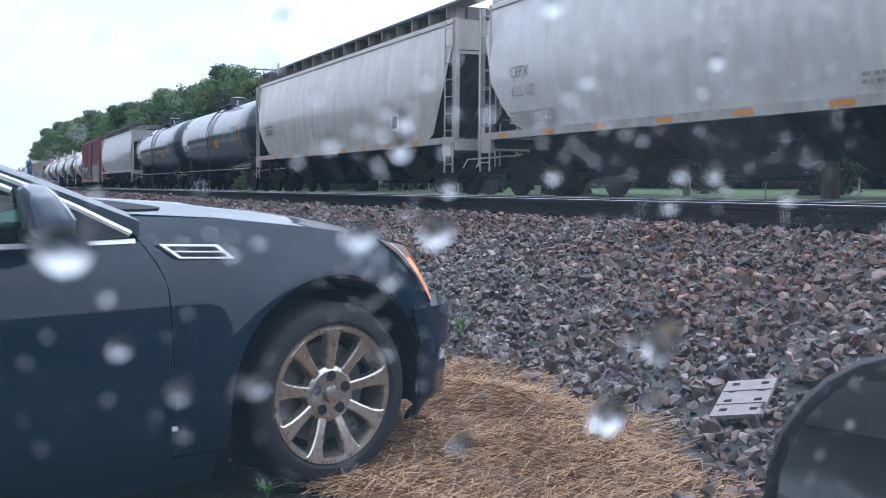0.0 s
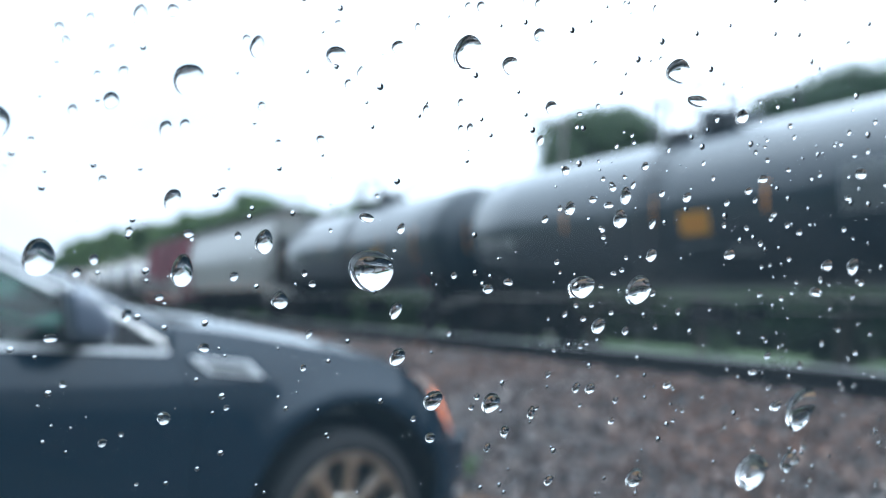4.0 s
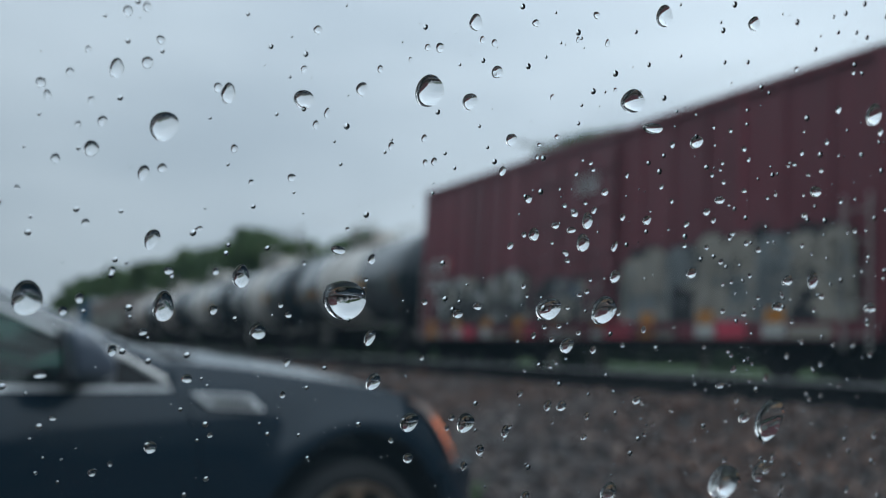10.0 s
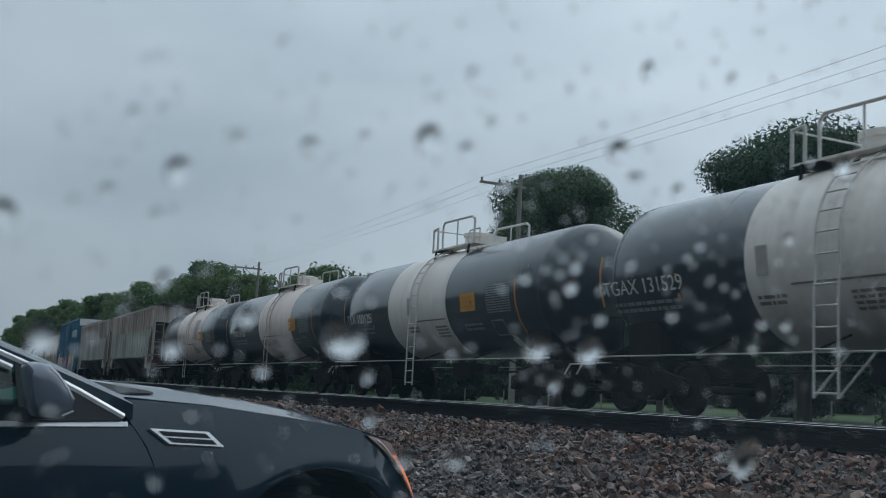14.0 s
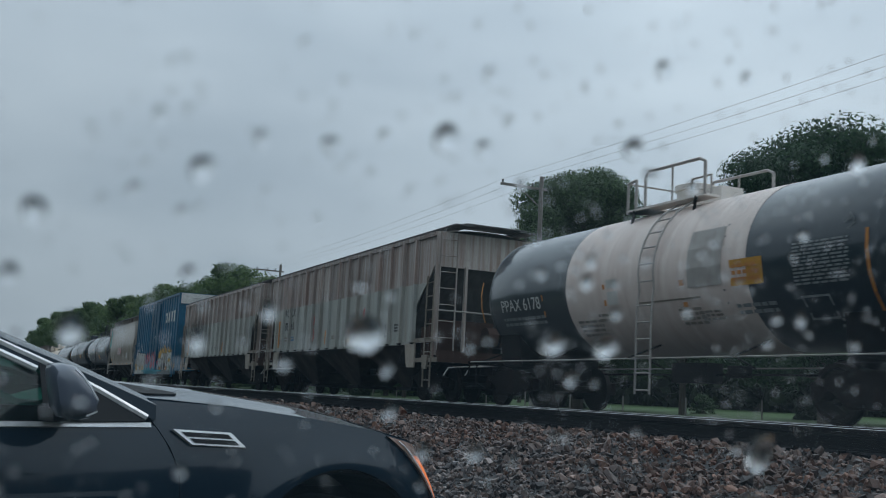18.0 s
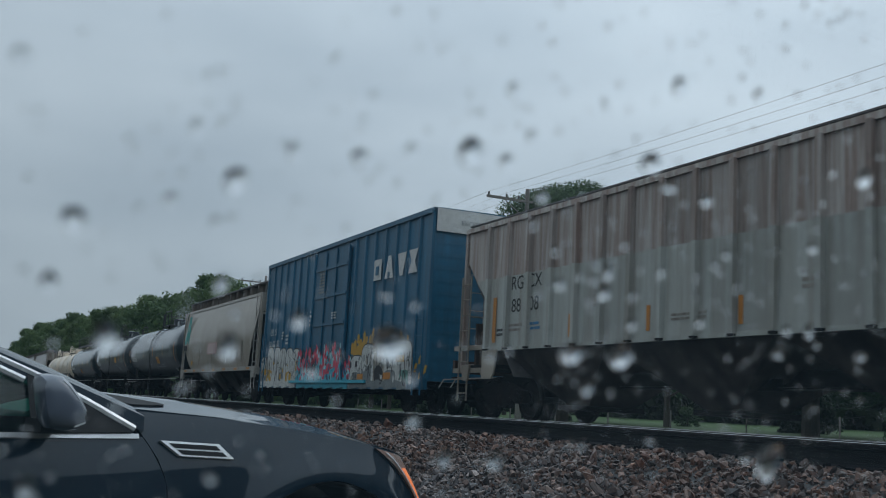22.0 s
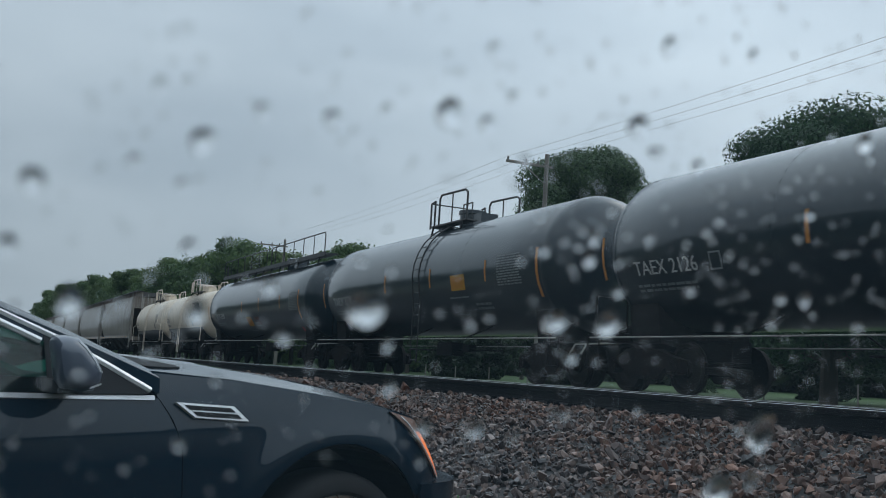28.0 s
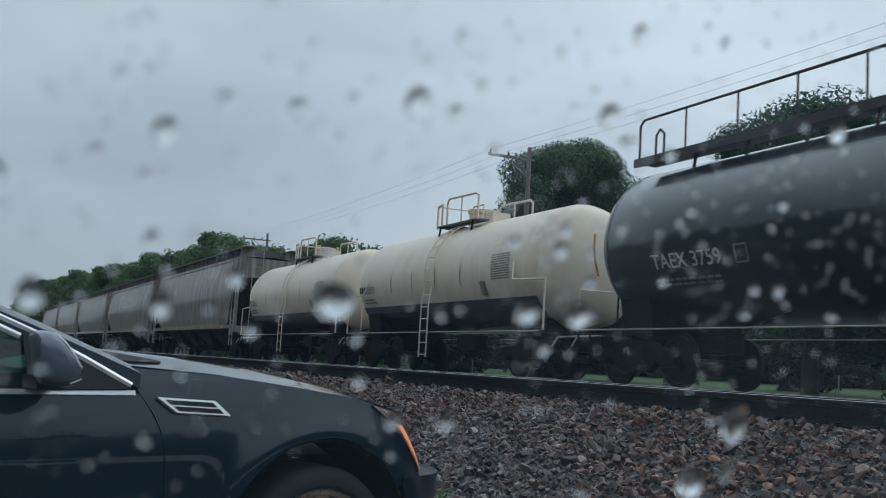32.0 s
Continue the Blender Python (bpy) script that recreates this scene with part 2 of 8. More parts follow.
M = {}
M["hopper_grey"] = paint("hopper_grey_paint", (0.70, 0.695, 0.68), (0.38, 0.335, 0.27), 0.6, 0.42, streak=(1.2, 1.2, 0.3), mottle=0.05, coat=0.6)
M["hopper_warm"] = paint("stained_hopper_paint", (0.60, 0.575, 0.53), (0.33, 0.275, 0.21), 0.8, 0.42, streak=(1.2, 1.2, 0.3), mottle=0.05, coat=0.6)
M["hopper_dim"] = paint("weathered_hopper_paint", (0.40, 0.395, 0.38), (0.22, 0.20, 0.17), 0.7, 0.42, streak=(1.2, 1.2, 0.3), mottle=0.05, coat=0.5)
M["hopper_tan"] = paint("hopper_tan_paint", (0.30, 0.255, 0.205), (0.10, 0.07, 0.045), 0.6, 0.5)
M["hopper_beige"] = paint("hopper_beige_paint", (0.50, 0.44, 0.37), (0.22, 0.165, 0.115), 0.6, 0.46, mottle=0.08, coat=0.4)
M["hopper_dust"] = paint("dusty_grey_paint", (0.36, 0.325, 0.29), (0.13, 0.095, 0.07), 0.85, 0.5, streak=(2.2, 2.2, 0.14), spread=0.14, coat=0.4)
M["rib_low"] = paint("pale_blue_grey_paint", (0.47, 0.49, 0.46), (0.27, 0.235, 0.19), 0.65, 0.5, streak=(2.4, 2.4, 0.12), spread=0.16, mottle=0.06, vary=0.16)
M["rib_high"] = paint("rusty_grey_paint", (0.51, 0.465, 0.43), (0.27, 0.175, 0.14), 0.85, 0.55, streak=(2.8, 2.8, 0.11), spread=0.11, mottle=0.1, vary=0.24)
M["sill_pale"] = paint("pale_sill_paint", (0.42, 0.40, 0.37), (0.18, 0.13, 0.09), 0.6, 0.5)
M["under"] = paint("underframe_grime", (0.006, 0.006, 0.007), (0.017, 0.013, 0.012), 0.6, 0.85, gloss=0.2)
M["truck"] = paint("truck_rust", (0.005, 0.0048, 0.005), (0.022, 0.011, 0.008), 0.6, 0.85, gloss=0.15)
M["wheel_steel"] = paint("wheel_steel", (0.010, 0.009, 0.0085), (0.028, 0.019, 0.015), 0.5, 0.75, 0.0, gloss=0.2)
M["steel_bar"] = paint("worn_bar_paint", (0.46, 0.445, 0.42), (0.2, 0.13, 0.09), 0.5, 0.5)
M["black_bar"] = paint("black_bar_paint", (0.02, 0.021, 0.024), (0.06, 0.05, 0.045), 0.4, 0.45)
M["walk"] = paint("walkway_steel", (0.11, 0.11, 0.11), (0.06, 0.05, 0.045), 0.5, 0.6)
M["tank_black"] = paint("tank_black_paint", (0.006, 0.017, 0.026), (0.012, 0.025, 0.035), 0.7, 0.30, streak=(1.6, 0.3, 0.3), bump=0.0, coat=0.8, mottle=0.04)
M["bay_rust"] = paint("end_bay_rust", (0.085, 0.046, 0.034), (0.035, 0.024, 0.02), 0.7, 0.8, gloss=0.25)
M["bay_sheet"] = paint("end_bay_sheet", (0.13, 0.125, 0.125), (0.05, 0.042, 0.04), 0.8, 0.7, streak=(2.0, 2.0, 0.3))
M["chute"] = paint("chute_grime", (0.062, 0.048, 0.04), (0.018, 0.015, 0.014), 0.85, 0.75, streak=(0.8, 0.8, 0.4), spread=0.12, gloss=0.3)
M["tank_white"] = paint("tank_white_paint", (0.85, 0.82, 0.775), (0.55, 0.44, 0.37), 0.6, 0.42, streak=(2.4, 0.5, 0.3), bump=0.04, mottle=0.06)
M["tank_pink"] = paint("stained_white_paint", (0.88, 0.77, 0.70), (0.56, 0.41, 0.36), 0.75, 0.42, streak=(2.6, 0.4, 0.3), bump=0.04, mottle=0.06)
M["tank_cream"] = paint("tank_cream_paint", (0.90, 0.79, 0.65), (0.62, 0.47, 0.35), 0.6, 0.35, streak=(2.4, 0.5, 0.3), bump=0.04, mottle=0.08)
M["box_red"] = paint("boxcar_red_paint", (0.235, 0.037, 0.056), (0.11, 0.03, 0.036), 0.8, 0.5, streak=(3, 3, 0.2), mottle=0.1, vary=0.18)
M["box_blue"] = paint("boxcar_blue_paint", (0.008, 0.14, 0.255), (0.008, 0.062, 0.115), 0.75, 0.42, streak=(3, 3, 0.16), mottle=0.1, vary=0.2)
M["white_mark"] = paint("white_marking", (0.68, 0.68, 0.66), (0.4, 0.38, 0.35), 0.4, 0.5)
M["black_mark"] = plain("black_marking", (0.025, 0.025, 0.025), 0.6)
M["yellow_mark"] = plain("yellow_marking", (0.62, 0.30, 0.02), 0.5)
M["orange_mark"] = plain("orange_marking", (0.58, 0.22, 0.03), 0.5)
M["red_mark"] = plain("red_marking", (0.55, 0.05, 0.06), 0.5)
M["rust_red"] = paint("faded_red", (0.16, 0.05, 0.03), (0.05, 0.03, 0.03), 0.8, 0.5, streak=(6, 3, 3), spread=0.1)
M["teal_mark"] = plain("teal_marking", (0.03, 0.38, 0.34), 0.5)
M["pink_mark"] = plain("pink_marking", (0.62, 0.33, 0.32), 0.5)
M["blue_mark"] = plain("blue_marking", (0.05, 0.2, 0.38), 0.5)
M["g_white"] = paint("spray_white", (0.7, 0.7, 0.66), (0.42, 0.42, 0.4), 0.8, 0.55, streak=(3, 3, 1.2))
M["white_bar"] = paint("white_bar_paint", (0.66, 0.65, 0.62), (0.4, 0.36, 0.32), 0.5, 0.5)
M["g_cream"] = plain("spray_cream", (0.37, 0.33, 0.275), 0.6)
M["g_blue"] = plain("spray_blue", (0.03, 0.08, 0.16), 0.5)
M["g_black"] = plain("spray_black", (0.015, 0.015, 0.018), 0.55)
M["g_green"] = plain("spray_green", (0.14, 0.34, 0.28), 0.5)
M["g_teal"] = plain("spray_teal", (0.05, 0.40, 0.52), 0.5)
M["g_red"] = plain("spray_red", (0.68, 0.05, 0.10), 0.5)
M["pale_teal"] = plain("spray_pale_teal", (0.35, 0.62, 0.66), 0.5)
M["g_yellow"] = plain("spray_yellow", (0.56, 0.3, 0.02), 0.5)
M["g_grey"] = paint("spray_grey", (0.26, 0.28, 0.28), (0.13, 0.14, 0.145), 0.7, 0.55, streak=(3, 3, 1.2))
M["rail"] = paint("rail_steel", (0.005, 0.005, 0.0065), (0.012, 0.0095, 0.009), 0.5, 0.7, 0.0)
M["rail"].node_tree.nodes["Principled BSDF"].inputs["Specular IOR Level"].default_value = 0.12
M["rail_head"] = paint("rail_running_face", (0.66, 0.67, 0.66), (0.45, 0.44, 0.42), 0.5, 0.28, 0.8, bump=0.0, mottle=0.05)
M["tie"] = paint("old_tie_wood", (0.075, 0.06, 0.05), (0.17, 0.15, 0.13), 0.6, 0.8, streak=(4, 0.4, 4))
# bed under the stones, near-black: shade of the gaps put into the colour
M["ballast_gaps"] = paint("ballast_gaps", (0.022, 0.02, 0.019), (0.01, 0.0095, 0.0095), 0.9, 0.7, streak=(9, 9, 9), bump=0.9, fine=26.0, spread=0.12)
M["earth"] = paint("wet_earth", (0.042, 0.05, 0.026), (0.05, 0.042, 0.03), 0.7, 0.8, streak=(0.6, 0.6, 0.6), bump=0.6, fine=14.0)
M["grass"] = paint("grass_field", (0.062, 0.125, 0.028), (0.04, 0.078, 0.024), 0.8, 0.8, streak=(0.3, 0.3, 0.3), bump=0.7, fine=6.0)
M["stone"] = stone_mat("ballast_stone", False)
M["stones"] = stone_mat("ballast_stones", True)
M["plate"] = paint("rusty_plate", (0.27, 0.245, 0.235), (0.16, 0.11, 0.09), 0.6, 0.45, 0.3, streak=(9, 3, 3), fine=40.0)
M["leaf"] = leaf_mat("summer_leaf", (0.028, 0.062, 0.032), (0.075, 0.138, 0.06))
# paler than the near leaf: distance haze is put into the colour
M["leaf_hazed"] = leaf_mat("hazed_far_leaf", (0.055, 0.10, 0.045), (0.12, 0.185, 0.07))
# darker copy of the leaf colours, with the scrub's shade put in
M["leaf_shaded"] = leaf_mat("shaded_leaf", (0.014, 0.026, 0.015), (0.032, 0.052, 0.025))
M["bark"] = paint("bark", (0.085, 0.07, 0.055), (0.04, 0.035, 0.03), 0.6, 0.85, streak=(6, 6, 0.8))
M["pole"] = paint("pole_wood", (0.24, 0.22, 0.20), (0.13, 0.115, 0.10), 0.6, 0.8, streak=(8, 8, 0.5))
M["wire"] = plain("wire_dark", (0.09, 0.09, 0.095), 0.5)
M["house"] = paint("white_siding", (0.68, 0.68, 0.66), (0.5, 0.5, 0.48), 0.4, 0.6)
M["roof"] = paint("shingle_grey", (0.10, 0.10, 0.105), (0.06, 0.06, 0.06), 0.5, 0.8)
M["window_dark"] = plain("dark_window", (0.02, 0.025, 0.03), 0.15)


# ---- mesh helpers ----
def part(name, bm, material, parent=None, label="", smooth=False):
    """Links a bmesh as one mesh object, under a thing or a part."""
    me = bpy.data.meshes.new(name)
    bmesh.ops.recalc_face_normals(bm, faces=bm.faces)
    if smooth:
        for e in bm.edges:
            if len(e.link_faces) == 2 and e.calc_face_angle(0.0) > 0.7:
                e.smooth = False
    bm.to_mesh(me)
    bm.free()
    me.materials.append(material)
    if smooth:
        me.polygons.foreach_set("use_smooth", [True] * len(me.polygons))
    ob = new(name, me)
    ob.parent = parent
    return tagged(ob, label)


def shared(name, me, parent, m=None):
    ob = new(name, me)
    ob.parent = parent
    if m is not None:
        ob.matrix_basis = m
    return ob


def thing(name, label, category, group="", m=None, kind=""):
    ob = tagged(new(name), label, category, group, kind)
    if m is not None:
        ob.matrix_basis = m
    return ob


def box(bm, x0, x1, y0, y1, z0, z1):
    v = [bm.verts.new(c) for c in ((x0, y0, z0), (x1, y0, z0), (x1, y1, z0), (x0, y1, z0), (x0, y0, z1), (x1, y0, z1), (x1, y1, z1), (x0, y1, z1))]
    for f in ((0, 3, 2, 1), (4, 5, 6, 7), (0, 1, 5, 4), (1, 2, 6, 5), (2, 3, 7, 6), (3, 0, 4, 7)):
        bm.faces.new([v[i] for i in f])
    return v


def boxes(*rows):
    bm = bmesh.new()
    for r in rows:
        box(bm, *r)
    return bm


def rod(bm, p, q, r, n=6):
    """A round bar from p to q."""
    p, q = Vector(p), Vector(q)
    d = (q - p).normalized()
    a = d.orthogonal().normalized()
    b = d.cross(a)
    ends = []
    for c in (p, q):
        ends.append([bm.verts.new(c + (a * math.cos(k * math.tau / n) + b * math.sin(k * math.tau / n)) * r) for k in range(n)])
    for k in range(n):
        bm.faces.new((ends[0][k], ends[0][(k + 1) % n], ends[1][(k + 1) % n], ends[1][k]))
    bm.faces.new(ends[0][::-1])
    bm.faces.new(ends[1])


def bar(points, r, n=6):
    bm = bmesh.new()
    for p, q in zip(points, points[1:]):
        rod(bm, p, q, r, n)
    return bm


def sheet(bm, fn, nu, nv, close_u=False):
    """A sheet of nu x nv quads through fn(i, j)."""
    g = [[bm.verts.new(fn(i, j)) for j in range(nv + 1)] for i in range(nu + (0 if close_u else 1))]
    for i in range(nu):
        a, b = g[i], g[(i + 1) % len(g)]
        for j in range(nv):
            bm.faces.new((a[j], b[j], b[j + 1], a[j + 1]))
    return g


def thick(bm, t):
    bmesh.ops.recalc_face_normals(bm, faces=bm.faces)
    bmesh.ops.solidify(bm, geom=bm.faces[:], thickness=t)
    return bm


def lathe(bm, profile, n, axis="y", close=False):
    """A turned form: profile of (along the axis, radius)."""
    rings = []
    for a, r in profile:
        ring = []
        for k in range(n):
            c, s = math.cos(k * math.tau / n) * r, math.sin(k * math.tau / n) * r
            ring.append(bm.verts.new((a, c, s) if axis == "x" else (c, a, s) if axis == "y" else (c, s, a)))
        rings.append(ring)
    pairs = list(zip(rings, rings[1:])) + ([(rings[-1], rings[0])] if close else [])
    for a, b in pairs:
        for k in range(n):
            bm.faces.new((a[k], a[(k + 1) % n], b[(k + 1) % n], b[k]))
    if not close:
        bm.faces.new(rings[0])
        bm.faces.new(rings[-1])
    return bm


def loft_x(bm, sections):
    """Closed sections (lists of points of one length), joined in order, ends closed."""
    rings = [[bm.verts.new(p) for p in s] for s in sections]
    n = len(rings[0])
    for a, b in zip(rings, rings[1:]):
        for k in range(n):
            bm.faces.new((a[k], a[(k + 1) % n], b[(k + 1) % n], b[k]))
    bm.faces.new(rings[0])
    bm.faces.new(rings[-1])
    return bm


def letters(body, size, material, parent, m, name="marking"):
    """A short text as a flat mesh with the built-in font."""
    cu = bpy.data.curves.new(name, "FONT")
    cu.body, cu.size, cu.extrude, cu.align_x = body, size, 0.002, "CENTER"
    tmp = bpy.data.objects.new("tmp", cu)
    me = bpy.data.meshes.new_from_object(tmp)
    bpy.data.objects.remove(tmp)
    bpy.data.curves.remove(cu)
    me.name = name
    me.materials.clear()
    me.materials.append(material)
    ob = new(name, me)
    ob.parent, ob.matrix_basis = parent, m
    return ob


def marks(rows, y, t=0.006):
    """Bars of unreadable writing on a flank at y: rows of (x0, x1, z0, z1)."""
    return boxes(*[(a, b, y - t, y + 0.004, c, d) for a, b, c, d in rows])


# ---- the setting: ground, track bed, rails ----
RAIL_Z = 0.97
NEAR_TRACK, FAR_TRACK = 7.02, 12.4


def ground_z(y):
    prof = ((-4000, 0.0), (2.6, 0.0), (3.1, 0.06), (5.2, 0.60), (5.65, 0.75), (14.6, 0.75), (16.6, 0.42), (24, 0.6), (40, 1.0), (60, 1.45), (110, 1.8), (4000, 1.9))
    for (a, za), (b, zb) in zip(prof, prof[1:]):
        if y <= b:
            return za + (zb - za) * max(0.0, (y - a)) / (b - a)
    return 1.9


def profile_sheet(name, xs, ys, lift, material, label):
    bm = bmesh.new()
    sheet(bm, lambda i, j: (xs[i], ys[j], ground_z(ys[j]) + lift), len(xs) - 1, len(ys) - 1)
    return tagged(part(name, bm, material, None, label), label, name, kind="structure")


FAR_XS = [-2500, -1200, -600, -300, -150, -80, -40, -20, -10, 0, 10, 40, 150, 600, 2500]
ground = profile_sheet("ground", FAR_XS, [-2500, -600, -100, -30, -10, 0, 1.5, 2.6, 3.1, 5.2, 5.65, 14.6, 16.6, 20, 24, 40, 60, 110, 150, 600, 2500], -0.03, M["earth"], "wet bare earth around the parked cars")
meadow = profile_sheet("meadow", FAR_XS, [15.6, 16.6, 20, 24, 40, 60, 110, 150, 600, 2400], 0.0, M["grass"], "green mown grass field behind the tracks")
ballast = profile_sheet("ballast_bed", [-900, -300, -100, -60, -40, -30, -20, -15, -10, -5, 0, 10, 40], [2.7, 3.1, 3.6, 4.2, 4.8, 5.2, 5.65, 7.0, 9.6, 12.4, 14.6, 15.8], 0.012, M["ballast_gaps"], "sloping ballast bed, near-black for the shade between its stones")


def rail_profile(y, top):
    h = 0.2
    pts = [(-0.076, 0), (0.076, 0), (0.076, 0.012), (0.016, 0.032), (0.009, 0.06), (0.009, 0.14), (0.036, 0.155), (0.037, 0.187),
           (0.03, h), (-0.03, h), (-0.037, 0.187), (-0.036, 0.155), (-0.009, 0.14), (-0.009, 0.06), (-0.016, 0.032), (-0.076, 0.012)]
    return [(y + a, top - h + b) for a, b in pts]


for track_y, tname, top in ((NEAR_TRACK, "near", RAIL_Z + 0.035), (FAR_TRACK, "far", RAIL_Z)):
    track = tagged(new("track"), "railway track of steel rails on wooden ties, " + ("empty" if tname == "near" else "under the train"), "track", kind="structure")
    for side in (-1, 1):
        y = track_y + side * 0.7525
        bm = bmesh.new()
        loft_x(bm, [[(x, a, b) for a, b in rail_profile(y, top)] for x in (-900, -60, 45)])
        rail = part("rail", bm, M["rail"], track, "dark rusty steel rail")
        bm = bmesh.new()
        head = [(-0.02, -0.004), (-0.019, 0.002), (-0.014, 0.004), (0.014, 0.004), (0.019, 0.002), (0.02, -0.004)]
        loft_x(bm, [[(x, y + a, top + b) for a, b in head] for x in (-900, -60, 45)])
        part("running_face", bm, M["rail_head"], rail, "bright worn top of the rail")
    tie_me = part("tie", boxes((-0.115, 0.115, -1.3, 1.3, -0.2, 0.0)), M["tie"], track).data
    bpy.data.objects.remove(track.children[-1])
    bm = bmesh.new()
    box(bm, -0.1, 0.1, -0.2, 0.2, 0.0, 0.016)
    for sx in (-0.07, 0.07):
        for sy in (-0.1, 0.1):
            box(bm, sx - 0.012, sx + 0.012, sy - 0.03, sy + 0.03, 0.016, 0.05)
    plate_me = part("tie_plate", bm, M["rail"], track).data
    bpy.data.objects.remove(track.children[-1])
    count, step = (100, 0.5) if tname == "near" else (60, 0.55)
    for k in range(count):
        x = -1.0 - k * step + 0.04 * math.sin(k * 7.3)
        tie = shared("tie", tie_me, track, pose(x, track_y, top - 0.216, 0, 0, 0.8 * math.sin(k * 3.1)))
        if tname == "near":
            shared("tie_plate", plate_me, tie, pose(0, -0.7525, 0.0))


# ---- the train ----
TRAIN_SPEED = 9.12
MOVING = []        # cars with their x at 0 s
ALL_WHEELS = []


def freight_car(name, x_mid, label, category):
    car = thing(name, label, category, "cars of the freight train")
    MOVING.append((car, x_mid))
    return car


def wheelset_mesh():
    bm = bmesh.new()
    for s in (-1, 1):
        lathe(bm, [(s * 0.68, 0.08), (s * 0.68, 0.36), (s * 0.67, 0.485), (s * 0.70, 0.485), (s * 0.715, 0.46), (s * 0.80, 0.455), (s * 0.80, 0.39),
                   (s * 0.755, 0.36), (s * 0.75, 0.17), (s * 0.80, 0.14), (s * 0.80, 0.08)], 24)
    rod(bm, (0, -1.02, 0), (0, 1.02, 0), 0.075, 10)
    for s in (-1, 1):
        for k in range(3):
            a = k * math.tau / 3
            rod(bm, (0.1 * math.cos(a), s * 1.02, 0.1 * math.sin(a)), (0.1 * math.cos(a), s * 1.05, 0.1 * math.sin(a)), 0.02, 6)
    ob = part("wheelset", bm, M["wheel_steel"])
    me = ob.data
    bpy.data.objects.remove(ob)
    return me


def side_frame_mesh(s):
    """Cast side frame of a three-piece truck at the near or far side."""
    bm = bmesh.new()
    y0, y1 = s * 0.93, s * 1.08
    outline = [(-1.12, 0.36), (-1.12, 0.62), (-0.8, 0.68), (-0.42, 0.8), (0.42, 0.8), (0.8, 0.68), (1.12, 0.62), (1.12, 0.36), (0.95, 0.34), (0.92, 0.5),
               (0.74, 0.5), (0.42, 0.24), (-0.42, 0.24), (-0.74, 0.5), (-0.92, 0.5), (-0.95, 0.34)]
    a = [bm.verts.new((x, y0, z)) for x, z in outline]
    b = [bm.verts.new((x, y1, z)) for x, z in outline]
    bm.faces.new(a)
    bm.faces.new(b)
    for k in range(len(outline)):
        j = (k + 1) % len(outline)
        bm.faces.new((a[k], a[j], b[j], b[k]))
    for x in (-0.9, 0.9):
        rod(bm, (x, s * 0.95, 0.46), (x, s * 1.14, 0.46), 0.12, 10)
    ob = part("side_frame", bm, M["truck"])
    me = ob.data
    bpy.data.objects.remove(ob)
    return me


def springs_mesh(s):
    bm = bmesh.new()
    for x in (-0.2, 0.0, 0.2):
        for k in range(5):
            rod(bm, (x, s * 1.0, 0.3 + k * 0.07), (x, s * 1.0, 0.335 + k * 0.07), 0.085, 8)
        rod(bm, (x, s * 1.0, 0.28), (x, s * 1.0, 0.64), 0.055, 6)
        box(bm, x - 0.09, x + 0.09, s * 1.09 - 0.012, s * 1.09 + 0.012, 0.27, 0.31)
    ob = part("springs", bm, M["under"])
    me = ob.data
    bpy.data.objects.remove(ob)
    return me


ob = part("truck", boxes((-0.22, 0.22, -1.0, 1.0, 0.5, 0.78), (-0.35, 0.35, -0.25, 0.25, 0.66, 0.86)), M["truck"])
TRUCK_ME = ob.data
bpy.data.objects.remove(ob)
WHEEL_ME = wheelset_mesh()
FRAME_ME = {s: side_frame_mesh(s) for s in (-1, 1)}
SPRING_ME = {s: springs_mesh(s) for s in (-1, 1)}


def trucks(car, offset):
    for x in (-offset, offset):
        t = shared("truck", TRUCK_ME, car, pose(x, 0, 0))
        for s in (-1, 1):
            shared("side_frame", FRAME_ME[s], t)
            shared("springs", SPRING_ME[s], t)
        for k, ax in enumerate((-0.9, 0.9)):
            w = shared("wheelset", WHEEL_ME, t, pose(ax, 0, 0.46))
            ALL_WHEELS.append((w, k))


def couplers(car, half):
    for s in (-1, 1):
        bm = bmesh.new()
        box(bm, s * (half - 0.9), s * (half - 0.18), -0.09, 0.09, 0.76, 0.94)
        box(bm, s * (half - 0.22), s * (half + 0.06), -0.16, 0.14, 0.7, 1.0)
        part("coupler", bm, M["truck"], car)
        part("uncoupling_lever", bar([(s * (half - 0.1), 0.1, 1.0), (s * (half - 0.16), -1.3, 0.86), (s * (half - 0.16), -1.42, 0.66)], 0.016), M["steel_bar"], car)
        part("air_hose", bar([(s * (half - 0.5), -0.35, 0.8), (s * (half - 0.3), -0.38, 0.5), (s * half, -0.3, 0.4)], 0.028), M["under"], car)


def ladder(car, x0, x1, y, z0, z1, material, rungs=7, axis="x", name="ladder"):
    """Two stiles and rungs; along x on a flank or along y on an end."""
    bm = bmesh.new()
    at = (lambda a, z: (a, y, z)) if axis == "x" else (lambda a, z: (y, a, z))
    for a in (x0, x1):
        rod(bm, at(a, z0), at(a, z1), 0.022)
    for k in range(rungs):
        z = z0 + (z1 - z0) * (k + 0.5) / rungs
        rod(bm, at(x0, z), at(x1, z), 0.013)
    return part(name, bm, material, car)


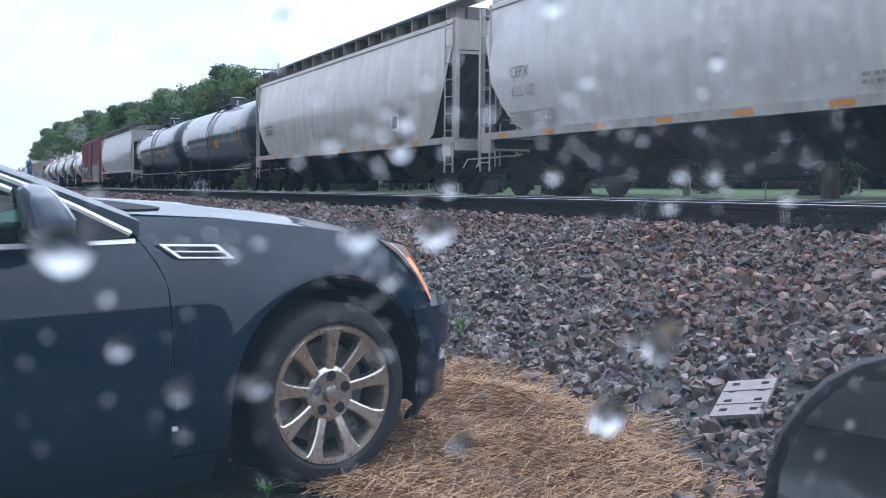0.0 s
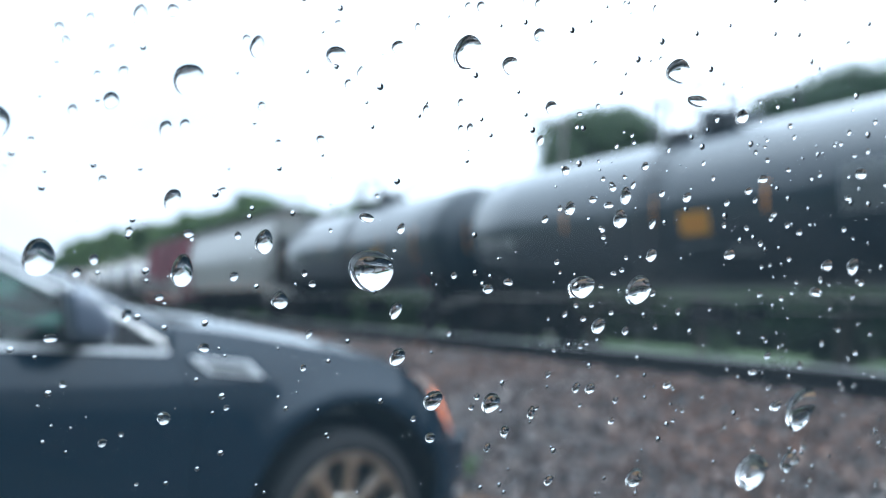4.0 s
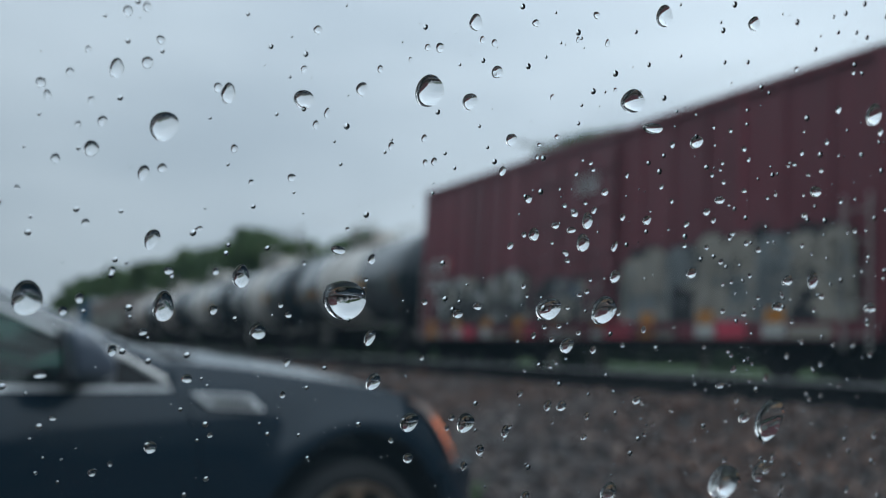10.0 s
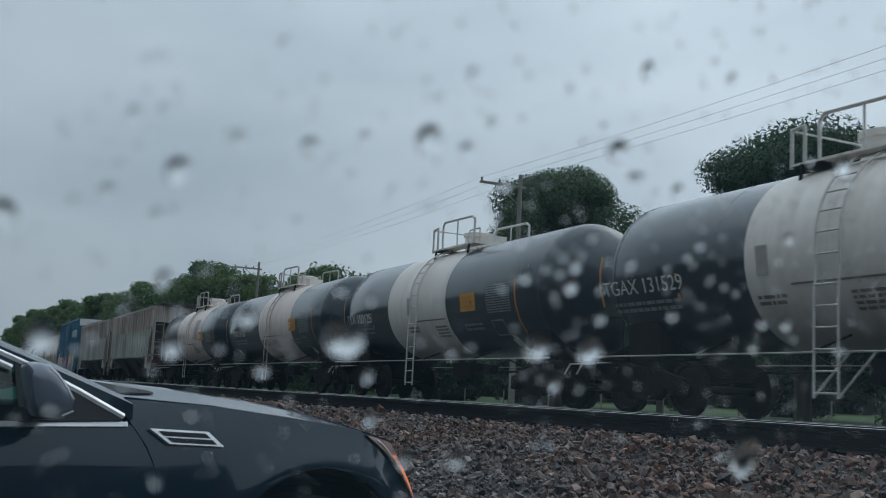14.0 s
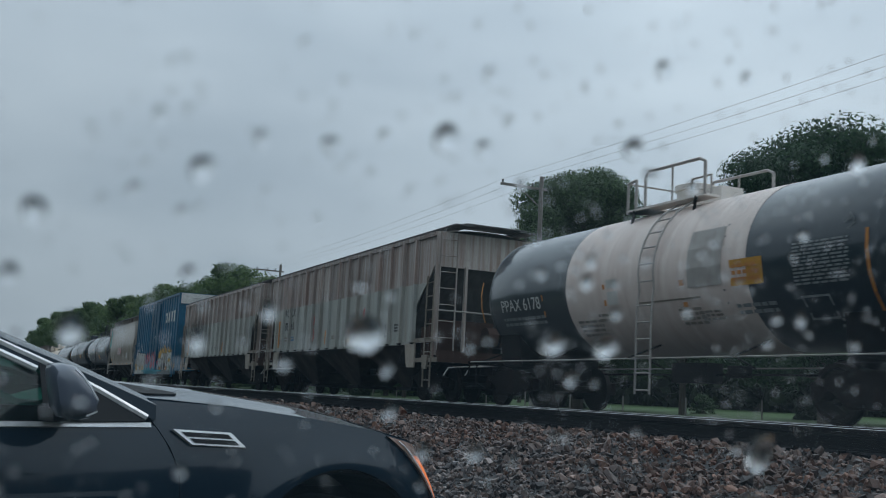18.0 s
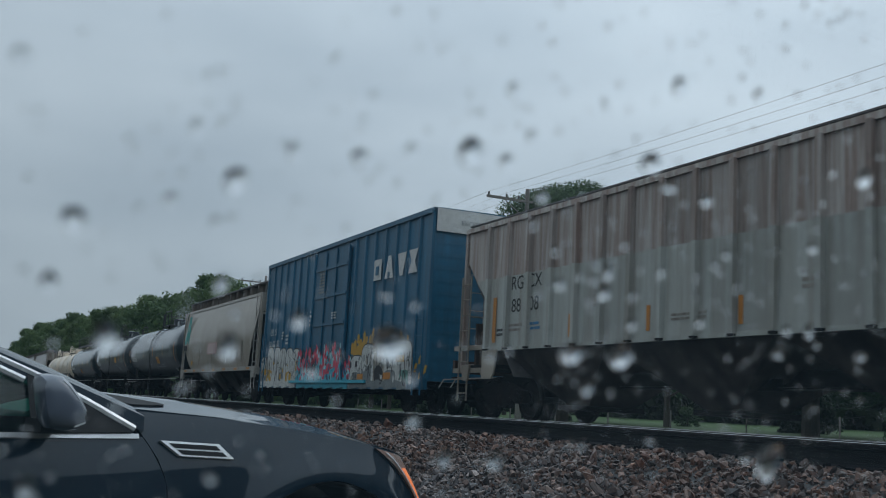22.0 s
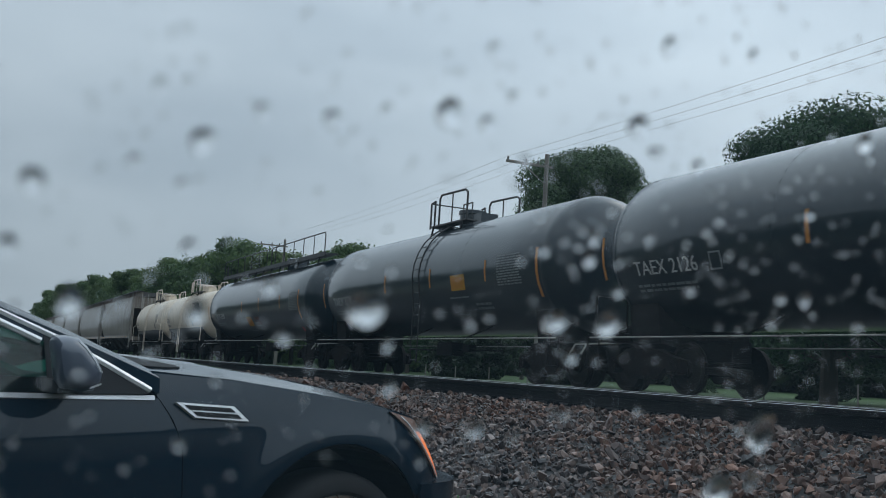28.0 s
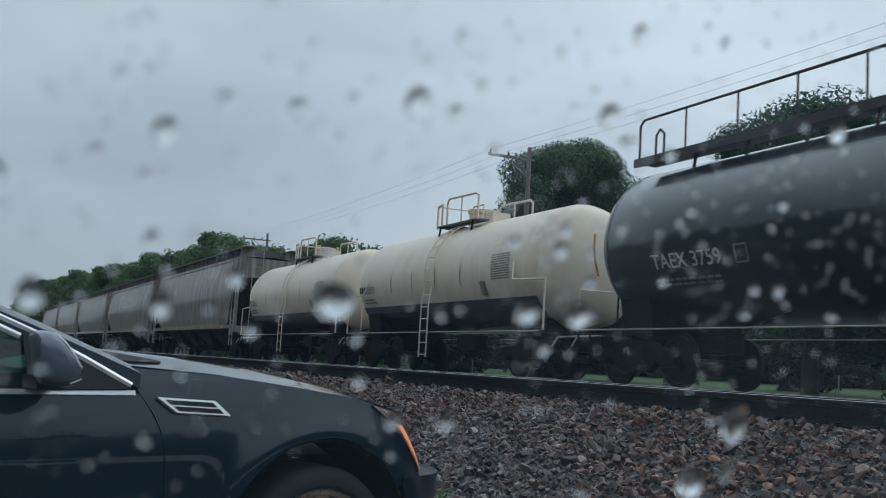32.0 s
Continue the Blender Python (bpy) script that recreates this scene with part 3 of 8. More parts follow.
def brake_gear(car, x):
    part("brake_rigging", boxes((x - 0.5, x + 0.5, -0.7, -0.35, 0.6, 0.95), (x + 0.9, x + 1.3, -0.6, -0.4, 0.7, 0.9)), M["under"], car)
    part("brake_rod", bar([(x - 3.0, -0.5, 0.75), (x + 3.0, -0.5, 0.75)], 0.02), M["under"], car)


def bulged(z, z0, z1, wide, belly):
    """Half width of a bulging flank."""
    v = (z - z0) / (z1 - z0)
    return wide + belly * math.sin(math.pi * min(1, max(0, v)) ** 0.9)


def round_hopper(name, x_mid, length, label, skin, sill=None, decor=None):
    """Covered hopper with smooth bulging flanks, sloped ends and chutes."""
    car = freight_car(name, x_mid, label, "hopper car")
    half = length / 2 - 0.45
    z0, z1 = 1.42, 4.3
    skin, sill = M[skin], M[sill or "sill_pale"]

    def low(x):
        d = half - 0.35 - abs(x)
        if d >= 1.4:
            return z0
        v = max(0.0, min(1.0, d / 1.4))
        return z0 + (3.55 - z0) * (1 - v ** 0.55)

    xs = [-half + 0.3 + (2 * half - 0.6) * k / 44 for k in range(45)]
    for s in (-1, 1):
        bm = bmesh.new()
        sheet(bm, lambda i, j: (xs[i], s * bulged(low(xs[i]) + (z1 - low(xs[i])) * j / 12, z0, z1, 1.36, 0.2), low(xs[i]) + (z1 - low(xs[i])) * j / 12), 44, 12)
        part("flank", thick(bm, 0.012), skin, car, smooth=True)
    bm = bmesh.new()
    sheet(bm, lambda i, j: (xs[i], -1.36 + 2.72 * j / 10, z1 + 0.16 * math.sin(math.pi * j / 10)), 44, 10)
    part("roof", thick(bm, 0.01), skin, car, smooth=True)
    for s in (-1, 1):
        part("roof_edge", boxes((-half + 0.25, half - 0.25, s * 1.37 - 0.035, s * 1.37 + 0.035, z1 - 0.05, z1 + 0.06)), skin, car)
        bm = bmesh.new()
        top, bot = s * (half - 0.32), s * (half - 2.5)
        v = [bm.verts.new(c) for c in ((top, -1.34, 3.6), (top, 1.34, 3.6), (bot, 1.34, 1.0), (bot, -1.34, 1.0))]
        bm.faces.new(v)
        part("slope_sheet", thick(bm, 0.015), M["chute"], car)
        part("end_wall", boxes((min(top, top - s * 0.05), max(top, top - s * 0.05), -1.36, 1.36, 3.5, z1 + 0.05)), skin, car)
        part("side_sill", boxes((-half, half, s * 1.47 - 0.06, s * 1.47 + 0.06, 1.27, 1.43)), sill, car)
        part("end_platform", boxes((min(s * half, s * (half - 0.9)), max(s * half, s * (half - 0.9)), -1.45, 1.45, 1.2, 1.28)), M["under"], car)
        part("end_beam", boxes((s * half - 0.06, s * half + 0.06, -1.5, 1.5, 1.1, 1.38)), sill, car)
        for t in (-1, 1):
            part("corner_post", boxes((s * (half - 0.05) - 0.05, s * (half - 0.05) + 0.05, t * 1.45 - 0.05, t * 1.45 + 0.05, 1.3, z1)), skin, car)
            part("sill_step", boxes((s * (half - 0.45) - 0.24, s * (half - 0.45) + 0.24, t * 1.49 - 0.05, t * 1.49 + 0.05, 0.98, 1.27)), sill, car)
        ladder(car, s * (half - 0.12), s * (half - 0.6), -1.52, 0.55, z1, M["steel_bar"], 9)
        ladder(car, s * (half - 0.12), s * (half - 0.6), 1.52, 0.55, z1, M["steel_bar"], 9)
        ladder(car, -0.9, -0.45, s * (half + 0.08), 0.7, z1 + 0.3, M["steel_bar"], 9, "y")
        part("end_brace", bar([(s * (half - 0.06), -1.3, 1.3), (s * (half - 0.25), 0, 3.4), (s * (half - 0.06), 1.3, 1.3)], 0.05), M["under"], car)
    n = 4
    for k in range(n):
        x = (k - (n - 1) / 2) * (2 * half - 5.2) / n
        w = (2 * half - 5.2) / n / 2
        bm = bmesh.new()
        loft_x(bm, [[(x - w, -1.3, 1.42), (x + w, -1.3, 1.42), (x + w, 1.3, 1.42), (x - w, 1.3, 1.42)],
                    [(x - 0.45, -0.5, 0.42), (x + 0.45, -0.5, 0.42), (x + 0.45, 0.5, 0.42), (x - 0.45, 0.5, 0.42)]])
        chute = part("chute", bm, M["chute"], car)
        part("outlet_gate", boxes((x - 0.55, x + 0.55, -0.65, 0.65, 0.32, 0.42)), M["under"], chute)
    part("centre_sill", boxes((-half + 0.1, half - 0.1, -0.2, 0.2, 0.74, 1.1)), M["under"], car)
    part("hatch_trough", boxes((-half + 1.0, half - 1.0, -0.73, 0.73, z1 + 0.1, z1 + 0.485)), M["walk"], car)
    for s in (-1, 1):
        board = part("running_board", boxes((-half - 0.15, half + 0.15, s * 1.0 - 0.26, s * 1.0 + 0.26, z1 + 0.47, z1 + 0.5)), M["walk"], car, "dark steel grating walkway")
        part("board_lip", boxes((-half - 0.15, half + 0.15, s * 1.27 - 0.015, s * 1.27 + 0.015, z1 + 0.46, z1 + 0.52)), M["walk"], board)
        k = 0
        x = -half + 0.2
        while x < half:
            part("board_bracket", boxes((x - 0.014, x + 0.014, s * 1.0 - 0.27, s * 1.0 + 0.27, z1 + 0.06, z1 + 0.47)), M["hopper_dust"], board)
            x += 1.15
    trucks(car, half - 1.55)
    couplers(car, length / 2)
    brake_gear(car, 0.0)
    for k in range(int(half)):
        x = -half + 1.0 + 2.0 * k
        if x < half - 0.5:
            part("reflector", boxes((x, x + 0.45, -1.535, -1.528, 1.3, 1.39)), M["orange_mark"], car, "orange reflective strip")
    if decor:
        decor(car, half)
    return car


def ribbed_hopper(name, x_mid, length, label, decor=None):
    """Older covered hopper: flat flanks with upright ribs and triangular ends, two-tone by dust."""
    car = freight_car(name, x_mid, label, "hopper car")
    half = length / 2 - 0.45
    z0, z1, zm = 1.53, 4.32, 3.1
    inner, outer = half - 1.62, half - 0.4
    for s in (-1, 1):
        # upright at the foot, then slanting out to the end post
        for zone, mat, rim in (("lower_flank", M["rib_low"], ((inner, z0), (inner, 2.5), (inner + (outer - inner) * 0.56, zm))),
                               ("upper_flank", M["rib_high"], ((inner + (outer - inner) * 0.56, zm), (outer - 0.08, 3.56), (outer, 3.6), (outer, z1)))):
            bm = bmesh.new()
            bm.faces.new([bm.verts.new((x, s * 1.46, z)) for x, z in rim] + [bm.verts.new((-x, s * 1.46, z)) for x, z in reversed(rim)])
            part(zone, thick(bm, 0.012), mat, car)
        part("top_chord", boxes((-outer, outer, s * 1.46 - 0.06, s * 1.46 + 0.06, z1 - 0.02, z1 + 0.09)), M["rib_high"], car)
        part("side_sill", boxes((-inner, inner, s * 1.47 - 0.03, s * 1.47 + 0.03, z0 - 0.05, z0 + 0.02)), M["rib_low"], car)
        for e in (-1, 1):
            for z in (1.58, 1.06):
                part("end_sill", boxes((min(e * half, e * inner), max(e * half, e * inner), s * 1.47 - 0.04, s * 1.47 + 0.04, z - 0.06, z + 0.05)), M["hopper_tan"], car, "rusty tan sill below the end ladder")
            bm = bmesh.new()
            bm.faces.new([bm.verts.new((e * x, s * 1.48, z)) for x, z in ((inner + 0.16, 1.5), (inner - 0.52, 1.5), (inner - 0.4, 0.98), (inner - 0.3, 0.86), (inner + 0.16, 0.86))])
            part("bolster_plate", thick(bm, 0.04), M["hopper_beige"], car, "pale plate over the truck")
        for k in range(16):
            x = -inner + 2 * inner * k / 15
            if k < 15:
                x1 = x + 2 * inner / 15
                part("flank_panel", boxes((x + 0.06, x1 - 0.06, min(s * 1.462, s * 1.4725), max(s * 1.462, s * 1.4725), z0 + 0.03, zm)), M["rib_low"], car)
                part("flank_panel", boxes((x + 0.06, x1 - 0.06, min(s * 1.462, s * 1.4725), max(s * 1.462, s * 1.4725), zm, z1 - 0.03)), M["rib_high"], car)
            part("rib_foot", boxes((x - 0.07, x + 0.07, s * 1.518 - 0.05, s * 1.518 + 0.05, z0 - 0.045, z0 - 0.005)), M["under"], car)
            rib = part("rib", boxes((x - 0.055, x + 0.055, s * 1.518 - 0.056, s * 1.518 + 0.056, z0, zm)), M["rib_low"], car)
            part("rib_top", boxes((x - 0.055, x + 0.055, s * 1.518 - 0.056, s * 1.518 + 0.056, zm, z1)), M["rib_high"], rib)
    bm = bmesh.new()
    sheet(bm, lambda i, j: (-outer + 2 * outer * i, -1.46 + 2.92 * j / 10, z1 + 0.08 + 0.14 * math.sin(math.pi * j / 10)), 1, 10)
    part("roof", thick(bm, 0.01), M["rib_high"], car)
    for s in (-1, 1):
        bm = bmesh.new()
        v = [bm.verts.new(c) for c in ((s * outer, -1.44, 3.62), (s * outer, 1.44, 3.62), (s * (inner - 1.2), 1.44, 0.9), (s * (inner - 1.2), -1.44, 0.9))]
        bm.faces.new(v)
        part("slope_sheet", thick(bm, 0.015), M["bay_sheet"], car)
        part("end_wall", boxes((min(s * outer, s * outer - s * 0.05), max(s * outer, s * outer - s * 0.05), -1.46, 1.46, 3.5, z1 + 0.1)), M["rib_high"], car)
        part("end_platform", boxes((min(s * half, s * (half - 2.0)), max(s * half, s * (half - 2.0)), -1.45, 1.45, 1.1, 1.18)), M["under"], car)
        part("end_beam", boxes((s * half - 0.06, s * half + 0.06, -1.5, 1.5, 1.0, 1.3)), M["bay_rust"], car)
        for t in (-1, 1):
            part("corner_post", boxes((s * (outer + 0.03) - 0.045, s * (outer + 0.03) + 0.045, t * 1.44 - 0.06, t * 1.44 + 0.06, 1.05, z1 + 0.05)), M["rib_high"], car)
            part("inner_post", boxes((s * outer - 0.05, s * outer + 0.05, t * 0.6 - 0.035, t * 0.6 + 0.035, 1.15, 3.55)), M["rib_high"], car)
            bm = bmesh.new()
            v = [bm.verts.new((s * (half - 0.7) + dx, t * 1.5, z)) for dx, z in ((-0.2, 1.18), (0.2, 1.18), (0.12, 0.82), (-0.12, 0.82))]
            bm.faces.new(v)
            part("jacking_pad", thick(bm, 0.05), M["hopper_tan"], car)
        for y in (-1.53, 1.53):
            ladder(car, s * (half - 0.33), s * (half - 0.78), y, 0.35, 3.25, M["hopper_tan"], 8)
        ladder(car, -1.4, -0.92, s * (outer + 0.1), 1.0, z1 + 0.1, M["rib_high"], 8, "y")
        # air brake gear on the end platform
        part("brake_panel", boxes((min(s * (outer - 0.5), s * (outer - 0.42)), max(s * (outer - 0.5), s * (outer - 0.42)), -1.38, 0.5, 1.18, 2.15)), M["bay_rust"], car, "rusty sheet behind the brake gear")
        part("brake_panel", boxes((min(s * (inner + 0.05), s * (outer - 0.52)), max(s * (inner + 0.05), s * (outer - 0.52)), -1.3, -1.24, 1.18, 1.95)), M["bay_rust"], car, "rusty sheet beside the brake gear")
        tank = part("air_reservoir", bar([(s * (outer - 0.12), 0.1, 1.75), (s * (outer - 0.12), 1.15, 1.75)], 0.26, 14), M["bay_rust"], car, "rusty air reservoir")
        part("reservoir_strap", bar([(s * (outer - 0.12), 0.4, 1.75), (s * (outer - 0.12), 0.46, 1.75)], 0.275, 14), M["under"], tank)
        part("brake_valve", boxes((s * (outer - 0.1) - 0.16, s * (outer - 0.1) + 0.16, -0.55, -0.15, 1.5, 2.0)), M["bay_rust"], car)
        part("brake_pipe", bar([(s * (outer + 0.06), -1.4, 2.35), (s * (outer + 0.06), 1.4, 2.35)], 0.022), M["steel_bar"], car)
        part("roof_platform", boxes((min(s * (half + 0.1), s * (outer - 0.3)), max(s * (half + 0.1), s * (outer - 0.3)), -0.9, 0.9, z1 + 0.28, z1 + 0.31)), M["walk"], car)
    for k in range(3):
        w = (2 * inner - 0.4) / 6
        x = (k - 1) * 2 * w
        bm = bmesh.new()
        loft_x(bm, [[(x - w, -1.42, z0), (x + w, -1.42, z0), (x + w, 1.42, z0), (x - w, 1.42, z0)],
                    [(x - 0.4, -0.55, 0.36), (x + 0.4, -0.55, 0.36), (x + 0.4, 0.55, 0.36), (x - 0.4, 0.55, 0.36)]])
        chute = part("chute", bm, M["chute"], car)
        part("outlet_gate", boxes((x - 0.55, x + 0.55, -0.7, 0.7, 0.26, 0.36)), M["under"], chute)
    for s in (-1, 1):
        board = part("running_board", boxes((-half - 0.1, half + 0.1, s * 0.95 - 0.25, s * 0.95 + 0.25, z1 + 0.24, z1 + 0.27)), M["walk"], car)
        for k in range(14):
            x = -half + 0.5 + k * (2 * half - 1.0) / 13
            part("board_bracket", boxes((x - 0.02, x + 0.02, s * 1.2 - 0.02, s * 1.2 + 0.02, z1 + 0.1, z1 + 0.24)), M["walk"], board)
    for x in (-3.38, -0.84, 1.52, 4.07):
        part("reflector", boxes((x - 0.05, x + 0.05, -1.485, -1.476, 1.67, 2.12)), M["orange_mark"], car, "upright orange reflective strip")
    part("centre_sill", boxes((-half + 0.1, half - 0.1, -0.2, 0.2, 0.74, 1.05)), M["under"], car)
    trucks(car, half - 1.5)
    couplers(car, length / 2)
    brake_gear(car, 0.0)
    if decor:
        decor(car, half)
    return car


def blob(bm, x, z, w, h, y, seed, lean=0.0):
    """One sprayed letter-like patch: an uneven rounded outline, a few millimetres proud."""
    rnd = random.Random(seed)
    n = 18
    ring = []
    for k in range(n):
        a = k * math.tau / n
        c, s = math.cos(a), math.sin(a)
        r = (abs(c) ** 3 + abs(s) ** 3) ** (-1 / 3) * rnd.uniform(0.72, 1.05)
        ring.append((x + c * r * w / 2 + lean * s, z + s * r * h / 2))
    a = [bm.verts.new((px, y, pz)) for px, pz in ring]
    b = [bm.verts.new((px, y + 0.01, pz)) for px, pz in ring]
    bm.faces.new(a)
    for k in range(n):
        bm.faces.new((a[k], a[(k + 1) % n], b[(k + 1) % n], b[k]))


def strokes(bm, x, z, w, h, y, seed, n=5):
    rnd = random.Random(seed)
    for k in range(n):
        a = (x + rnd.uniform(-w, w) / 2, z + rnd.uniform(-h, h) / 2)
        b = (a[0] + rnd.uniform(-0.3, 0.3) * w, a[1] + rnd.uniform(-0.6, 0.6) * h)
        t = rnd.uniform(0.02, 0.05)
        d = Vector((b[0] - a[0], b[1] - a[1]))
        if d.length < 0.1:
            continue
        d.normalize()
        q = [(a[0] - d.y * t, a[1] + d.x * t), (b[0] - d.y * t, b[1] + d.x * t), (b[0] + d.y * t, b[1] - d.x * t), (a[0] + d.y * t, a[1] - d.x * t)]
        bm.faces.new([bm.verts.new((px, y, min(max(pz, z - h * 0.55), z + h * 0.55))) for px, pz in q])


def boxcar(name, x_mid, length, z1, label, skin, decor=None, ribs=18, high=False):
    car = freight_car(name, x_mid, label, "boxcar")
    half = length / 2 - 0.75
    z0 = 0.72
    body = part("body", boxes((-half, half, -1.5, 1.5, z0 + 0.1, z1)), M[skin], car)
    bm = bmesh.new()
    loft_x(bm, [[(x, -1.56, z1), (x, 0, z1 + (0.02 if high else 0.16)), (x, 1.56, z1), (x, 1.5, z1 - 0.04), (x, -1.5, z1 - 0.04)] for x in (-half - 0.06, half + 0.06)])
    part("roof", bm, M["walk"] if not high else M["box_blue"], car)
    for s in (-1, 1):
        part("side_sill", boxes((-half, half, s * 1.53 - 0.05, s * 1.53 + 0.05, z0 - 0.12, z0 + 0.14)), M[skin], car)
        part("top_chord", boxes((-half, half, s * 1.53 - 0.05, s * 1.53 + 0.05, z1 - 0.14, z1 - 0.01)), M[skin], car)
        for k in range(ribs):
            x = -half + 0.05 + (2 * half - 0.1) * k / (ribs - 1)
            if abs(x) < 1.7:
                continue
            bm = bmesh.new()
            loft_x(bm, [[(x - 0.1, s * 1.5, z), (x - 0.05, s * 1.56, z), (x + 0.05, s * 1.56, z), (x + 0.1, s * 1.5, z)] for z in (z0 + 0.14, z1 - 0.14)])
            part("rib", bm, M[skin], body)
            gap = (2 * half - 0.1) / (ribs - 1)
            if k < ribs - 1 and abs(x + gap) >= 1.7:
                part("side_panel", boxes((x + 0.1, x + gap - 0.1, min(s * 1.5, s * 1.508), max(s * 1.5, s * 1.508), z0 + 0.15, z1 - 0.15)), M[skin], body)
        door = part("door", boxes((-1.55, 1.55, s * 1.56 - 0.035, s * 1.56 + 0.035, z0 + 0.22, z1 - 0.3)), M[skin], car, "plug door with ribs and lock bars")
        for z in (0.2, 0.42, 0.62, 0.82):
            zz = z0 + (z1 - z0) * z
            part("door_rib", boxes((-1.5, 1.5, s * 1.61 - 0.025, s * 1.61 + 0.025, zz - 0.05, zz + 0.05)), M[skin], door)
        for x in (-1.62, -0.5, 0.5, 1.62):
            part("lock_bar", bar([(x, s * 1.62, z0 + 0.15), (x, s * 1.62, z1 - 0.25)], 0.025), M[skin], door)
        part("door_track", boxes((-3.6, 3.6, s * 1.62 - 0.04, s * 1.62 + 0.04, z0 + 0.04, z0 + 0.12)), M["g_teal" if high and s < 0 else skin], car)
        bm = bmesh.new()
        for k in range(12):
            zz = z0 + 0.25 + k * (z1 - z0 - 0.9) / 11
            x = s * half
            loft_x(bm, [[(x, y, zz), (x + s * (0.004 if high else 0.014), y, zz + 0.07), (x, y, zz + 0.15)] for y in (-1.4, 1.4)])
        part("end_corrugation", bm, M[skin], car)
        part("end_ledge", boxes((min(s * half, s * (half + 0.5)), max(s * half, s * (half + 0.5)), -0.8, 0.8, 0.9, 0.96)), M["under"], car)
        ladder(car, s * (half - 0.12), s * (half - 0.6), -1.62, 0.45, 2.6, M["steel_bar"] if not high else M[skin], 5)
        ladder(car, 0.85, 1.3, s * (half + 0.1), 0.6, z1 - 0.2, M[skin], 8, "y")
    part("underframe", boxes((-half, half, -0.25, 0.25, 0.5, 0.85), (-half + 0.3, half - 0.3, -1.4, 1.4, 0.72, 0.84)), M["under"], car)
    for x in (-3.0, -1.0, 1.0, 3.0):
        part("cross_bearer", boxes((x - 0.1, x + 0.1, -1.35, 1.35, 0.55, 0.75)), M["under"], car)
    trucks(car, half - 1.9)
    couplers(car, length / 2)
    brake_gear(car, 0.5)
    if decor:
        decor(car, half, z0, z1)
    return car


def tank_car(name, x_mid, length, r, top, label, skin, band=None, platform="short", decor=None, bars="steel_bar", low_skin=None, rail_h=0.7, band_skin="tank_white", ladder_x=0.0, braced=False, band_at=0.2, way_at=0.0, gap=(-0.45, 0.2)):
    """Tank car: dished shell, stub sills, saddles, side rails, ladder, manway platform."""
    car = freight_car(name, x_mid, label, "tank car")
    half = length / 2
    zc = top - r
    l = half - 0.72                       # half length of the shell over the dished ends
    dish = 0.55 * r * 0.75
    bm = bmesh.new()
    prof = []
    for k in range(7):
        a = math.pi / 2 * k / 6
        prof.append((-l + dish * (1 - math.cos(a)), max(0.02, r * math.sin(a))))
    prof += [(-l + dish + (2 * l - 2 * dish) * k / 8, r) for k in range(1, 8)]
    prof += [(-a, b) for a, b in prof[6::-1]]
    lathe(bm, prof, 48, "x")
    shell = part("shell", bm, M[skin], car, smooth=True)
    shell.matrix_basis = pose(0, 0, zc)
    if band:
        bm = bmesh.new()
        lathe(bm, [(-band, r - 0.02), (-band, r + 0.006), (band, r + 0.006), (band, r - 0.02)], 48, "x", True)
        b = part("band", bm, M[band_skin], car, "dirty white painted middle band", True)
        b.matrix_basis = pose(band_at, 0, zc)
    for x in (-l + dish + 0.02, -l * 0.4, l * 0.4, l - dish - 0.02):
        bm = bmesh.new()
        lathe(bm, [(x - 0.03, r - 0.01), (x - 0.02, r + 0.004), (x + 0.02, r + 0.004), (x + 0.03, r - 0.01)], 40, "x", True)
        s = part("seam", bm, M[skin], shell)
    zr = 0.98                              # side rail
    for s in (-1, 1):
        # pale paint on this rail puts its wet gleam into the colour
        part("side_rail", bar([(-half + 0.6, s * 1.5, zr), (half - 0.6, s * 1.5, zr)], 0.014), M["steel_bar"], car, "thin grab rail along the tank, wet gleam painted into its colour")
        for k in range(5):
            x = -half + 1.2 + k * (length - 2.4) / 4
            part("rail_bracket", bar([(x, s * 1.5, zr), (x, s * 0.7, zc - r + 0.2)], 0.018), M["under"], car)
        for e in (-1, 1):
            x = e * (half - 1.75)
            bm = bmesh.new()
            pts = [(y, zc - math.sqrt(max(0.0, r * r - y * y)) + 0.02) for y in (0.0, 0.4, 0.8, 1.1)]
            sec = [(s * y, z) for y, z in pts] + [(s * 1.0, 0.9), (0.0, 0.75)]
            loft_x(bm, [[(x + d, y, z) for y, z in sec] for d in (-0.45, 0.45)])
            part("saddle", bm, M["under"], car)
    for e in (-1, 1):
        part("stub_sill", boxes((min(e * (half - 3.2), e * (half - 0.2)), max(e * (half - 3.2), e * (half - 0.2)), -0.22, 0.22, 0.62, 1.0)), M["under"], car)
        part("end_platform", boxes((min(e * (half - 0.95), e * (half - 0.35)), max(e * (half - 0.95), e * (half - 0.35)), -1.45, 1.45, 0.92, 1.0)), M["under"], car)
        hand = M["tank_cream"] if skin == "tank_cream" else M["under"]
        x = e * (half - 0.5)
        if skin == "tank_cream":
            part("end_handrail", bar([(x, -1.45, 1.0), (x, -1.45, 2.05), (x - e * 1.3, -1.5, 2.1), (x - e * 1.5, -r * 0.98, zc + 0.1)], 0.022), hand, car)
        part("end_handrail", bar([(x, -0.6, 1.0), (x, -0.6, 1.9), (x, 0.6, 1.9), (x, 0.6, 1.0)], 0.02), hand, car)
        part("sill_step", bar([(x, -1.48, 0.98), (x, -1.5, 0.4), (x - e * 0.4, -1.5, 0.4), (x - e * 0.4, -1.48, 0.98)], 0.02), M["under"], car)
        part("hand_brake" if e > 0 else "valve_box", boxes((x - 0.12, x + 0.12, 0.6, 1.0, 1.0, 1.5)), M["under"], car)
